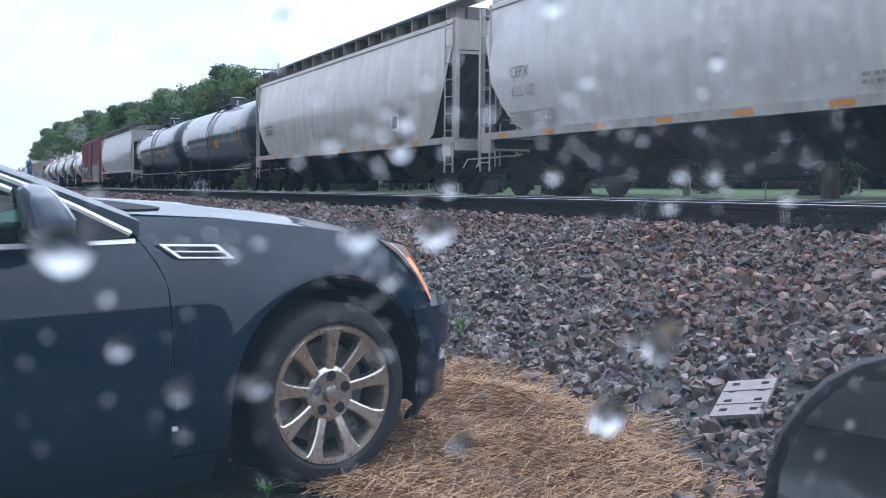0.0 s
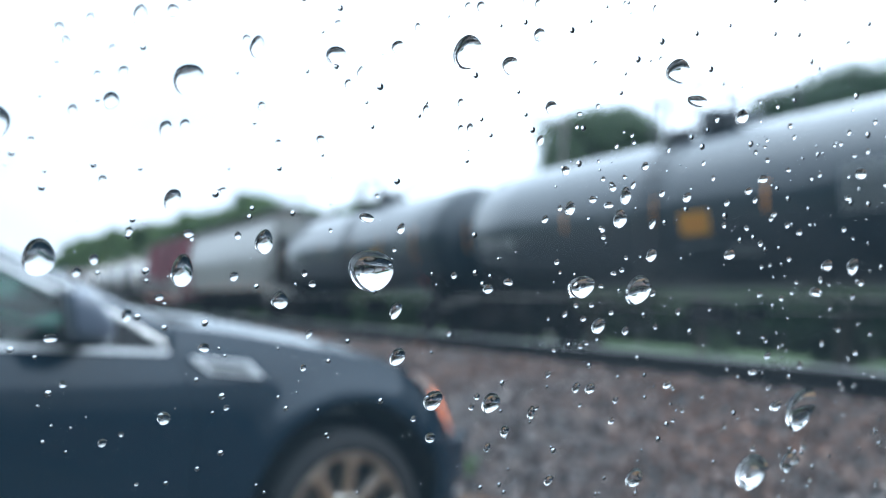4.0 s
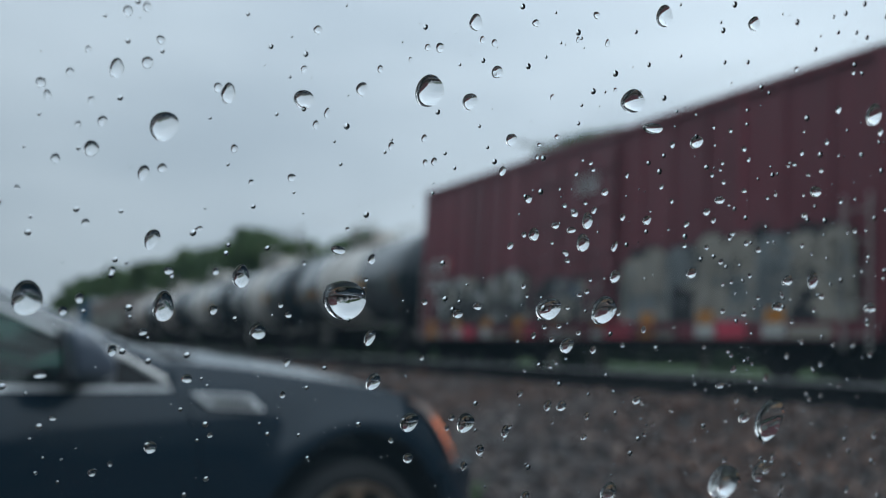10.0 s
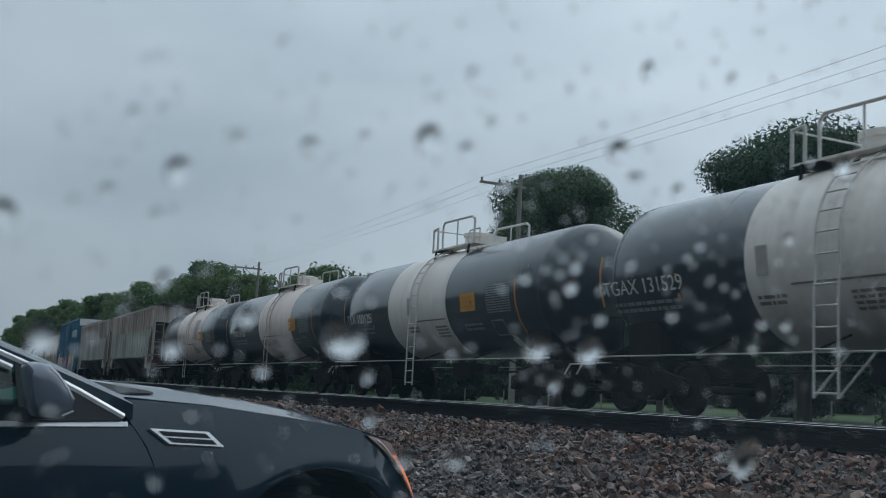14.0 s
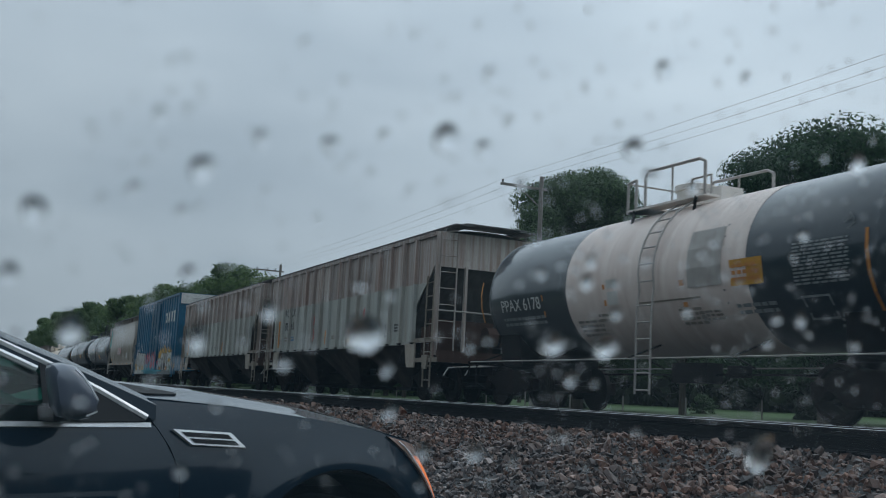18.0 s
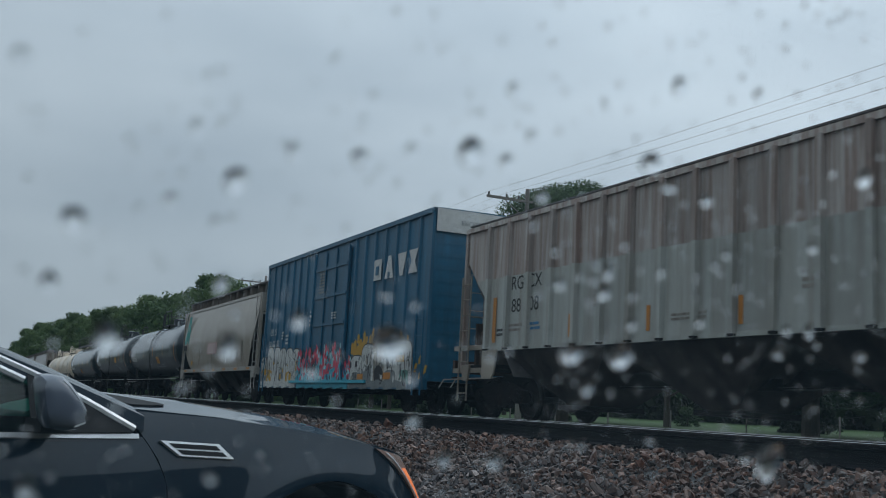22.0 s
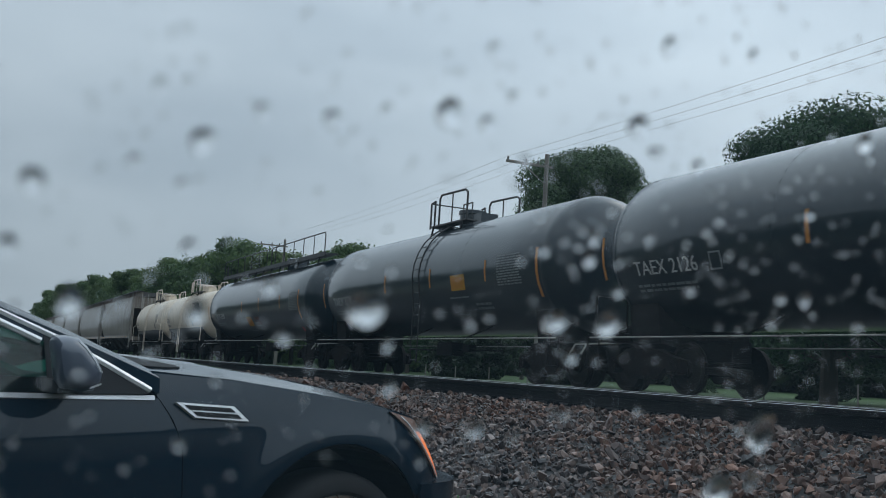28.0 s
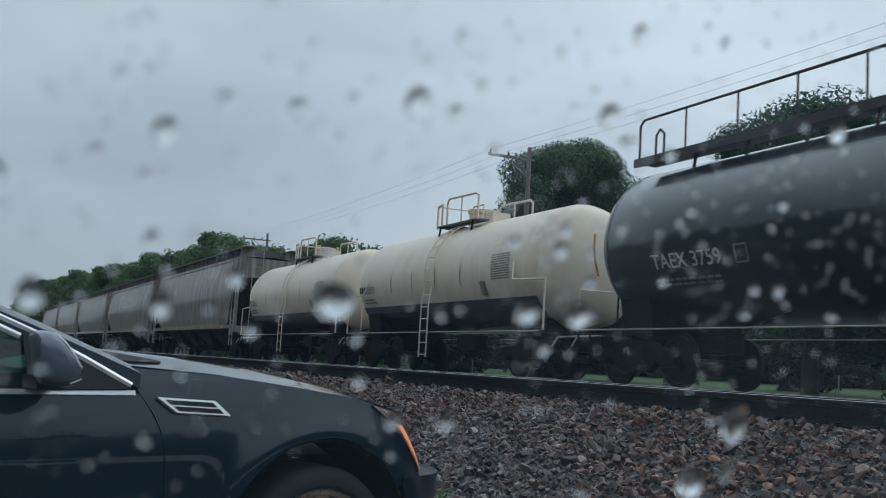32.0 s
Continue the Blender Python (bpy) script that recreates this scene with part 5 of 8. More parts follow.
def decor_red(car, half, z0, z1):
    mass = bmesh.new()
    for x0, x1, z1_, y in ((-half + 1.1, -1.75, 2.1, -1.568), (-1.4, 1.4, 1.9, -1.638), (1.8, half - 0.4, 2.3, -1.568)):
        for k in range(int((x1 - x0) / 0.34)):
            blob(mass, x0 + 0.17 + k * 0.34, (0.85 + z1_) / 2 + 0.06 * (k % 3), 0.55, (z1_ - 0.85) * (0.85 + 0.08 * (k % 4)), y - 0.0006 * (k % 3), 210 + k)
    part("graffiti_ground", mass, M["g_black"], car, "black sprayed ground of the graffiti")
    spray(car, -half + 1.1, -1.75, 0.95, 2.15, 21, ["g_white", "g_cream"], -1.575)
    drips = bmesh.new()
    for k in range(14):
        blob(drips, -6.3 + k * 0.33, 1.18 + 0.1 * (k % 3), 0.22, 0.5 + 0.18 * (k % 4), -1.594 - 0.0004 * (k % 3), 240 + k, 0.08)
    part("graffiti_drips", drips, M["g_black"], car, "black paint run down over the letters")
    mural(car, -1.1, 1.3, 0.98, 1.85, 0.62, 22, ["box_red", "g_grey", "g_cream"], -1.645, ["g_black", "g_cream"])
    mural(car, 1.9, half - 0.35, 0.88, 2.35, 0.72, 23, ["g_cream", "g_cream", "g_grey"], -1.575, ["g_grey", "g_grey", "g_black", "g_cream"])
    eye = bmesh.new()
    blob(eye, 0.35, 1.55, 0.26, 0.34, -1.668, 28)
    part("graffiti_eye", eye, M["g_blue"], car, "blue sprayed dot")
    for k in range(9):
        x = -7.4 + k * 1.66
        part("reflector", marks([(x, x + 0.42, 0.85, 1.07)], -1.592), M["orange_mark"], car, "orange reflective strip")
        part("sill_patch", marks([(x - 0.05, x + 0.44, 0.64, 0.84)], -1.5925), M["g_white" if k % 3 else "orange_mark"], car, "patch of sprayed paint on the sill")
        part("sill_patch", marks([(x + 0.5, x + 1.0 + 0.2 * (k % 3), 0.63, 0.8 + 0.09 * (k % 2))], -1.594), M["g_red" if k % 2 else "g_cream"], car, "patch of sprayed paint on the sill")
    for x0, x1, z0_, z1_ in ((-7.42, -6.98, 2.37, 2.66), (-6.72, -6.42, 2.37, 2.66), (-7.45, -7.0, 1.9, 2.16), (-6.74, -6.27, 1.9, 2.16)):
        part("stencil_panel", marks([(x0, x1, z0_, z1_)], -1.572), M["white_mark"], car, "white panel behind stencilled characters")
    for body, x, z in (("AT", -7.2, 2.42), ("W", -6.57, 2.42), ("172", -7.22, 1.94), ("014", -6.5, 1.94)):
        number_on(car, body, x, z, 0.28, "black_mark", y=-1.582)
    part("red_panel", marks([(-6.41, -6.2, 2.38, 2.68)], -1.573), M["red_mark"], car)
    part("door_notice", marks(text_rows(0.2, 1.0, 3.5, 3.95, 4, 4), -1.61), M["white_mark"], car)


def decor_blue(car, half, z0, z1):
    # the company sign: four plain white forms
    for x, form in ((3.65, ((0, 0.02), (0.55, 0.02), (0.55, 0.62), (0, 0.62))), (4.5, ((0, 0), (0.62, 0), (0.4, 0.64), (0.22, 0.64))),
                    (5.4, ((0.2, 0), (0.38, 0), (0.6, 0.62), (0, 0.62))), (6.18, ((0, 0), (0.58, 0), (0.4, 0.32), (0.58, 0.63), (0, 0.63), (0.18, 0.32)))):
        bm = bmesh.new()
        bm.faces.new([bm.verts.new((x + a, -1.572, 3.66 + b)) for a, b in form])
        part("company_sign", thick(bm, 0.006), M["white_mark"], car, "white painted form of the company sign")
        if x in (3.65, 4.5):
            part("sign_gap", marks([(x + 0.16, x + 0.38, 3.66 + 0.16, 3.66 + 0.42)] if x < 4 else [(x + 0.24, x + 0.38, 3.66, 3.84)], -1.58), M["box_blue"], car)
    number_on(car, "LR  S", -half + 1.35, 2.5, 0.36, "white_mark", y=-1.565)
    number_on(car, "10  00  02", -half + 1.5, 2.08, 0.32, "white_mark", y=-1.565)
    part("small_print", marks(text_rows(-half + 2.45, -half + 2.65, 2.3, 2.62, 3, 44) + text_rows(-half + 2.95, -half + 3.25, 2.1, 2.5, 3, 45), -1.565), M["white_mark"], car)
    halo = bmesh.new()
    for k in range(30):
        hx = 2.1 + 0.16 * k
        hz = 1.88 + 0.16 * math.sin(k * 1.9) - (0.45 - 0.2 * k if k < 2 else 0) - (0.12 * (k - 25) if k > 25 else 0)
        blob(halo, hx, hz, 0.13 + 0.05 * (k % 3), 0.3 + 0.16 * ((k * 5) % 4) / 2, -1.572 - 0.0006 * (k % 4), 60 + k, 0.06 * (k % 3 - 1))
    for hx, hz in ((2.05, 0.9), (2.2, 1.15), (2.38, 1.36), (2.6, 1.52), (2.85, 1.64), (3.15, 1.76)):
        blob(halo, hx, hz, 0.5, 0.44, -1.5705, int(hx * 40))
    for hx, hz in ((7.0, 1.15), (7.25, 1.35), (7.3, 0.95), (7.6, 1.1)):
        blob(halo, hx, hz, 0.15, 0.26, -1.571, int(hx * 40), 0.05)
    part("graffiti_halo", halo, M["g_yellow"], car, "yellow sprayed halo")
    mural(car, -half + 0.12, -2.85, 0.72, 2.1, 0.72, 31, ["g_white"], -1.575, ["g_grey", "g_yellow", "g_white"])
    wild(car, -3.0, -1.62, 0.74, 2.05, 32, -1.578)
    wild(car, -1.5, 1.5, 0.82, 2.1, 33, -1.645)
    wild(car, 1.62, 2.3, 0.74, 1.7, 35, -1.578)
    mural(car, 2.25, 6.75, 0.72, 1.98, 0.84, 34, ["g_white", "g_white", "g_cream"], -1.582, ["g_grey", "g_grey", "g_black", "g_grey", "g_green"])
    part("graffiti_base", marks([(2.9, 3.35, 0.86, 1.02), (4.9, 5.4, 0.86, 1.04)], -1.597), M["orange_mark"], car)
    part("placard", marks([(-half + 0.62, -half + 0.86, 1.05, 1.26), (5.75, 6.3, 1.32, 1.5)], -1.599), M["g_yellow"], car)
    for key, sx0, sx1 in (("g_white", -half + 0.12, -2.95), ("g_teal", -2.9, 2.1), ("g_grey", 2.15, 6.6)):
        n = int((sx1 - sx0) / 0.31)
        part("sill_paint", marks([(sx0 + k * 0.31, sx0 + 0.302 + k * 0.31, 0.58 + 0.03 * ((k * 7) % 3), 0.82 + 0.03 * (k % 2)) for k in range(n)], -1.584), M[key], car, "paint sprayed over the sill")
    part("door_notice", marks(text_rows(-1.1, -0.55, 3.65, 4.45, 8, 5), -1.61), M["g_grey"], car)
    part("door_notice", marks(text_rows(0.3, 0.75, 2.75, 3.0, 3, 6), -1.615), M["white_mark"], car)
    part("door_notice", marks(text_rows(-1.9, -1.75, 2.6, 3.2, 4, 7), -1.61), M["white_mark"], car)
    panel = part("white_end_panel", boxes((half + 0.075, half + 0.09, -1.48, 1.48, z1 - 0.62, z1 - 0.02)), M["white_mark"], car, "white panel high on the end")
    letters("EXCESS HEIGHT CAR", 0.17, M["g_grey"], panel, pose(half + 0.1, 0, z1 - 0.4, 90, 0, 90), "lettering")


def decor_banded(body, data, label, strip, seed=0, bars_at=(0, 0.5), num=None):
    def decor(car, l, r, zc):
        at = -l + 1.4 if num is None else num
        if body:
            number_on(car, body, at, zc - 0.42, 0.38, "white_mark", r, zc)
        else:
            number_on(car, "UTLX", at - 0.45, zc - 0.42, 0.38, "yellow_mark", r, zc)
            part("owner_mark", on_shell([(at + 0.2 + k * 0.19, at + 0.31 + k * 0.19, zc - 0.41, zc - 0.15) for k in range(4)], r, zc), M["orange_mark"], car, "worn yellow number")
        part("small_print", on_shell(text_rows(at - 0.9, at + 0.95, zc - 0.75, zc - 0.53, 2, 11), r, zc), M["g_grey"], car)
        part("data_block", on_shell(text_rows(data, data + 1.1, zc - 0.5, zc + 0.15, 12, 12 + seed), r, zc), M["g_grey"], car, "block of fine white lettering")
        part("yellow_label", on_shell([(label, label + 0.75, zc - 0.4, zc + 0.02)], r, zc, 0.016), M["yellow_mark"], car, "yellow warning label")
        part("label_print", on_shell(text_rows(label + 0.06, label + 0.69, zc - 0.35, zc - 0.03, 3, 13), r, zc, 0.02), M["orange_mark"], car)
        part("label_print", on_shell(text_rows(label, label + 0.9, zc - 0.85, zc - 0.65, 2, 14), r, zc), M["g_grey"], car)
        part("data_frame", on_shell([(data + 0.05, data + 0.6, zc - 0.98, zc - 0.95), (data + 0.05, data + 0.6, zc - 0.67, zc - 0.64), (data + 0.05, data + 0.08, zc - 0.98, zc - 0.64), (data + 0.57, data + 0.6, zc - 0.98, zc - 0.64)], r, zc), M["g_grey"], car)
        part("placard", on_shell([(data + 0.62, data + 0.82, zc - 1.28, zc - 0.98), (data + 0.56, data + 0.88, zc - 1.2, zc - 1.06)], r, zc, 0.02), M["white_mark"], car, "white diamond placard")
        part("band_print", on_shell(text_rows(-1.3, -0.7, zc - 0.8, zc - 0.62, 2, 15) + text_rows(bars_at[0] + 0.3, bars_at[0] + 0.95, zc - 0.95, zc - 0.65, 4, 16) + [(bars_at[0] - 0.75, bars_at[0] + 1.0, zc - 0.53, zc - 0.5)], r, zc, 0.016), M["hopper_tan"], car)
        if seed > 3:
            part("band_patch", on_shell([(1.62, 2.5, zc - 0.35, zc + 0.62)], r, zc, 0.024), M["steel_bar"], car, "grey repainted patch on the band")
            part("band_patch", on_shell([(-0.85, -0.5, zc - 0.5, zc - 0.02)], r, zc, 0.024), M["white_bar"], car, "small pale patch on the band")
            part("band_print", on_shell(text_rows(-2.1, -1.25, zc - 1.05, zc - 0.72, 4, 30) + text_rows(1.75, 2.3, zc - 0.9, zc - 0.72, 3, 31), r, zc, 0.016), M["hopper_dust"], car)
            part("reflector", on_shell([(1.38, 1.5, zc - 0.65, zc - 0.2), (-0.98, -0.9, zc - 0.5, zc - 0.1)], r, zc, 0.016), M["orange_mark"], car, "upright orange strip on the band")
        elif seed == 3:
            part("band_print", on_shell(text_rows(-1.1, -0.3, zc - 0.85, zc - 0.6, 3, 32), r, zc, 0.016), M["hopper_dust"], car)
            part("reflector", on_shell([(-0.42, -0.32, zc - 0.72, zc - 0.28)], r, zc, 0.016), M["orange_mark"], car, "upright orange strip on the band")
        else:
            part("band_patch", on_shell([(-1.2, -0.95, zc - 0.35, zc + 0.1)], r, zc, 0.024), M["steel_bar"], car, "grey repainted patch on the band")
        for x, a, b in ((-l + 0.12, -0.6, 0.35), (strip, -0.95, 0.2), (at + 0.92, -0.6, -0.15)):
            part("reflector", on_shell([(x, x + 0.055, zc + a, zc + b)], r, zc), M["orange_mark"], car, "upright orange reflective strip")
        tilt = letters("TGAX" if "TGAX" in body else "TLX", 0.24, M["g_grey"], car, pose(l - 1.1, -r * 0.985, zc + 0.2, 90, 62, 0), "end_marking")
    return decor


def decor_black(body, num=-6.3, label=(0.92, -0.62), data=4.7, dia=5.85, red=False, strips=(-3.05, 0.17, 3.15), end=6.3, smear=None):
    """Owner's number, strips, labels and data block of a black tank; places along the car in metres from its middle."""
    def decor(car, l, r, zc):
        number_on(car, body, num, zc - 0.58, 0.38, "white_mark", r, zc)
        part("small_print", on_shell(text_rows(num - 0.95, num + 0.75, zc - 0.88, zc - 0.72, 2, 17), r, zc), M["g_grey"], car)
        part("number_frame", on_shell([(num + 1.2, num + 1.5, zc - 0.6, zc - 0.57), (num + 1.2, num + 1.5, zc - 0.33, zc - 0.3), (num + 1.2, num + 1.23, zc - 0.57, zc - 0.33), (num + 1.47, num + 1.5, zc - 0.57, zc - 0.33)], r, zc), M["g_grey"], car)
        part("data_block", on_shell(text_rows(data, data + 1.15, zc - 0.5, zc + 0.22, 12, 18), r, zc), M["g_grey"], car, "block of fine white lettering")
        lx, lz = label
        part("yellow_label", on_shell([(lx, lx + 0.8, zc + lz, zc + lz + 0.38)], r, zc, 0.016), M["yellow_mark"], car, "yellow warning label")
        part("label_print", on_shell(text_rows(lx + 0.06, lx + 0.74, zc + lz + 0.05, zc + lz + 0.33, 4, 19), r, zc, 0.02), M["orange_mark"], car)
        part("label_print", on_shell(text_rows(lx - 0.2, lx + 0.9, zc + lz - 0.2, zc + lz - 0.13, 1, 20) + text_rows(lx + 1.1, lx + 2.0, zc - 1.0, zc - 0.8, 2, 21), r, zc), M["g_grey"], car)
        part("placard", on_shell([(dia - 0.11, dia + 0.11, zc - 1.4, zc - 1.1), (dia - 0.17, dia + 0.17, zc - 1.33, zc - 1.17)], r, zc, 0.02), M["red_mark" if red else "white_mark"], car, "diamond placard")
        for x in strips:
            part("reflector", on_shell([(x - 0.04, x + 0.04, zc - 0.36, zc + 0.14)], r, zc), M["orange_mark"], car, "upright orange reflective strip")
        part("reflector", on_shell([(-l + 0.2, -l + 0.27, zc - 0.6, zc + 0.2)], r, zc), M["orange_mark"], car, "upright orange reflective strip")
        part("reflector", on_shell([(end - 0.05, end + 0.05, zc - 0.8, zc + 0.25)], r, zc), M["orange_mark"], car, "tall orange reflective strip by the end of the tank")
        if smear:
            part("rust_patch", on_shell([(smear, smear + 0.86, zc - 0.95, zc - 0.6)], r, zc), M["rust_red"], car, "faded rust-red patch")
    return decor


def decor_cream(car, l, r, zc):
    number_on(car, "15211", -l + 1.35, zc - 0.32, 0.3, "black_mark", r, zc)
    part("owner_mark", on_shell([(-l + 0.5 + k * 0.16, -l + 0.61 + k * 0.16, zc - 0.32, zc - 0.11) for k in range(3)], r, zc), M["black_mark"], car)
    part("small_print", on_shell(text_rows(-l + 0.8, -l + 1.7, zc - 0.62, zc - 0.45, 2, 20), r, zc), M["hopper_dust"], car)
    part("data_block", on_shell(text_rows(l - 2.3, l - 1.4, zc - 0.3, zc + 0.3, 11, 21), r, zc), M["hopper_dust"], car, "block of fine grey lettering")
    part("placard", on_shell([(l - 2.9, l - 2.6, zc - 0.62, zc - 0.3)], r, zc, 0.016), M["hopper_dust"], car)
    for k in range(4):
        x = -l + 2.9 + k * 1.45
        part("seam_mark", on_shell([(x, x + 0.03, zc - 0.35, zc + 0.15)], r, zc), M["black_mark"], car)


# bounds of the cars along the train at 0 s, from its front to its rear
def mid(a, b):
    return (a + b) / 2


round_hopper("covered_hopper", mid(-2.5, -22.5), 20.0, "clean light grey covered hopper car with bulging flanks", "hopper_grey", decor=decor_hopper_one)
round_hopper("covered_hopper", mid(-22.9, -43.5), 20.6, "rain-stained grey covered hopper car with rust on its flank", "hopper_warm", decor=decor_hopper_two)
tank_car("tank_car", mid(-43.6, -61.4), 17.8, 1.5, 4.2, "glossy black tank car with a small top platform", "tank_black", decor=decor_black("TAEX 2118"), bars="black_bar", rail_h=0.85)
tank_car("tank_car", mid(-61.5, -79.3), 17.8, 1.5, 4.2, "glossy black tank car with yellow labels", "tank_black", decor=decor_black("TAEX 2740", label=(2.72, -0.7), red=True, strips=(-2.4, 0.74, 3.56)), bars="black_bar", rail_h=0.85)
round_hopper("covered_hopper", mid(-79.4, -100.6), 21.2, "dusty grey covered hopper car behind black tank cars", "hopper_dim", decor=decor_hopper_two)
boxcar("boxcar", mid(-100.9, -118.6), 17.7, 4.65, "dark red boxcar with white graffiti along its lower flank", "box_red", decor_red)
tank_car("tank_car", mid(-118.7, -132.3), 13.6, 1.42, 3.93, "black tank car with dirty white band and barrel lid", "tank_black", 2.15, decor=decor_banded("", 3.6, 1.32, 4.9, 0, (-0.9, 0), -3.9), ladder_x=-1.15, braced=True, band_at=-0.55)
tank_car("tank_car", mid(-132.4, -144.8), 12.4, 1.42, 3.93, "black tank car with white band and white ladder", "tank_black", 1.65, decor=decor_banded("TGAX 131529", 3.0, 1.75, 4.6, 1, (0.2, 0)), bars="white_bar", ladder_x=0.3, braced=True)
tank_car("tank_car", mid(-144.9, -158.5), 13.6, 1.42, 3.93, "black tank car with cream dome on its white band", "tank_black", 1.8, decor=decor_banded("TLX 150125", 3.2, 1.9, 4.5, 2), bars="white_bar", ladder_x=-0.6, band_at=-0.7)
tank_car("tank_car", mid(-158.6, -173.0), 14.4, 1.42, 3.93, "black tank car with stained pinkish white band", "tank_black", 2.0, decor=decor_banded("PPAX 6153", 3.6, 2.5, 5.0, 3, num=-4.19), band_skin="tank_pink", band_at=0.7, ladder_x=0.27)
tank_car("tank_car", mid(-173.1, -187.1), 14.0, 1.42, 3.93, "black tank car with broad rusty white band and yellow label", "tank_black", 2.7, decor=decor_banded("PPAX 6178", 4.1, 2.7, 5.5, 4, (0.9, 0), -4.25), band_skin="tank_pink", ladder_x=0.55, band_at=0.38)
ribbed_hopper("ribbed_hopper", -196.92, 17.78, "pale grey ribbed hopper car, rusty above a dust line", decor_ribbed("88", "18", (-2.34, 2.97)))
ribbed_hopper("ribbed_hopper", -214.7, 17.78, "grey ribbed hopper car with streaks of rust from its roof", decor_ribbed("88", "08", ()))
boxcar("boxcar", mid(-223.93, -240.58), 16.65, 5.27, "tall blue boxcar with white company sign and bright graffiti", "box_blue", decor_blue, 20, True)
round_hopper("covered_hopper", mid(-240.3, -255.6), 15.3, "beige covered hopper car with slanted teal sign", "hopper_beige", decor=decor_hopper_logo)
tank_car("tank_car", mid(-255.7, -273.2), 17.5, 1.52, 4.2, "long black tank car with orange strips and white lettering", "tank_black", decor=decor_black("TAEX 2126", -5.9, (1.5, -0.8), 5.5, 5.87, False, (-2.44, 0.58, 3.6), 6.87), bars="black_bar", rail_h=0.85, way_at=0.25)
tank_car("tank_car", mid(-273.3, -290.5), 17.2, 1.52, 4.2, "long black tank car with a red placard", "tank_black", decor=decor_black("TAEX 2734", -5.68, (2.66, -0.5), 5.2, 6.47, True, (-1.89, 1.36, 4.6), 7.06), bars="black_bar", rail_h=0.85, way_at=0.6)
tank_car("tank_car", mid(-290.6, -309.4), 18.8, 1.5, 4.1, "black tank car with full-length walkway and railing on top", "tank_black", platform="long", decor=decor_black("TAEX 3759", -5.8, (-0.85, -0.97), 6.0, 6.67, True, (-1.45, 1.5, 4.76), 7.3, 0.4), bars="black_bar", rail_h=0.85, way_at=1.6, gap=(0.55, 1.0))
tank_car("tank_car", mid(-309.8, -322.4), 12.6, 1.4, 3.85, "cream tank car with black underframe", "tank_cream", decor=decor_cream, low_skin="tank_black", bars="tank_cream")
tank_car("tank_car", mid(-322.5, -335.2), 12.7, 1.4, 3.85, "cream tank car streaked with rust", "tank_cream", decor=decor_cream, low_skin="tank_black", bars="tank_cream")
for k in range(5):
    round_hopper("covered_hopper", -335.3 - 10.15 - 20.3 * k, 20.2, "dusty grey covered hopper car in a run of alike cars", "hopper_dust", "hopper_dust")


# ---- the dark blue sedan parked beside, nose towards the track ----
M["navy"] = paint("navy_clearcoat", (0.0025, 0.0135, 0.027), (0.0035, 0.018, 0.034), 0.5, 0.36, 0.0, streak=(0.8, 0.8, 0.8), bump=0.0, coat=0.85, fine=40.0, mottle=0.03)
M["navy"].node_tree.nodes["Principled BSDF"].inputs["Specular IOR Level"].default_value = 0.12
M["navy"].node_tree.nodes["Principled BSDF"].inputs["Coat Roughness"].default_value = 0.02
M["chrome"] = plain("chrome", (0.88, 0.89, 0.90), 0.25, 0.35)
M["tyre"] = paint("tyre_rubber", (0.011, 0.011, 0.012), (0.022, 0.021, 0.02), 0.6, 0.75, fine=60.0)
M["alloy"] = paint("alloy_rim", (0.62, 0.575, 0.52), (0.34, 0.28, 0.22), 0.5, 0.27, 0.95, streak=(5, 5, 5), bump=0.03, fine=50.0)
M["car_glass"] = thin_glass("tinted_car_glass", (0.5, 0.6, 0.57), 0.03)
M["lamp_glass"] = plain("headlamp_lens", (0.34, 0.22, 0.18), 0.05)
M["amber"] = plain("amber_lamp", (0.92, 0.25, 0.10), 0.15, 0.0, 0.6)
M["mirror_shell"] = paint("mirror_shell_paint", (0.105, 0.125, 0.165), (0.085, 0.10, 0.135), 0.5, 0.3, 0.0, bump=0.0, coat=0.8, mottle=0.03)
M["disc"] = paint("brake_disc_steel", (0.2, 0.19, 0.18), (0.1, 0.08, 0.065), 0.5, 0.4, 0.6)
M["seat_cloth"] = plain("cabin_grey", (0.05, 0.055, 0.06), 0.8)
M["teal_cloth"] = plain("teal_cloth", (0.10, 0.42, 0.35), 0.7)
M["silver"] = plain("light_silver", (0.62, 0.64, 0.67), 0.25, 0.15)
M["dark"] = plain("dark_well", (0.008, 0.008, 0.009), 0.8)

HUB_Z, ARCH, ARCH_FRONT = 0.345, 0.452, 0.392
SEDAN = Matrix.Translation((-4.58, 1.053, 0.0)) @ pose(0, 0, 0, 0, 0, 107)
sedan = thing("sedan", "dark navy blue sedan with chrome trim, wet from rain", "car", m=SEDAN)


def lerp_rows(rows, x):
    if x <= rows[0][0]:
        return rows[0][1]
    for (a, p), (b, q) in zip(rows, rows[1:]):
        if x <= b:
            t = (x - a) / (b - a)
            return p + (q - p) * t
    return rows[-1][1]


TOP_EDGE = [(-0.86, 1.03), (-0.45, 1.008), (-0.1, 0.972), (0.12, 0.944), (0.25, 0.922), (0.4, 0.895), (0.52, 0.862), (0.63, 0.80)]
BUMPER_Z = 0.642


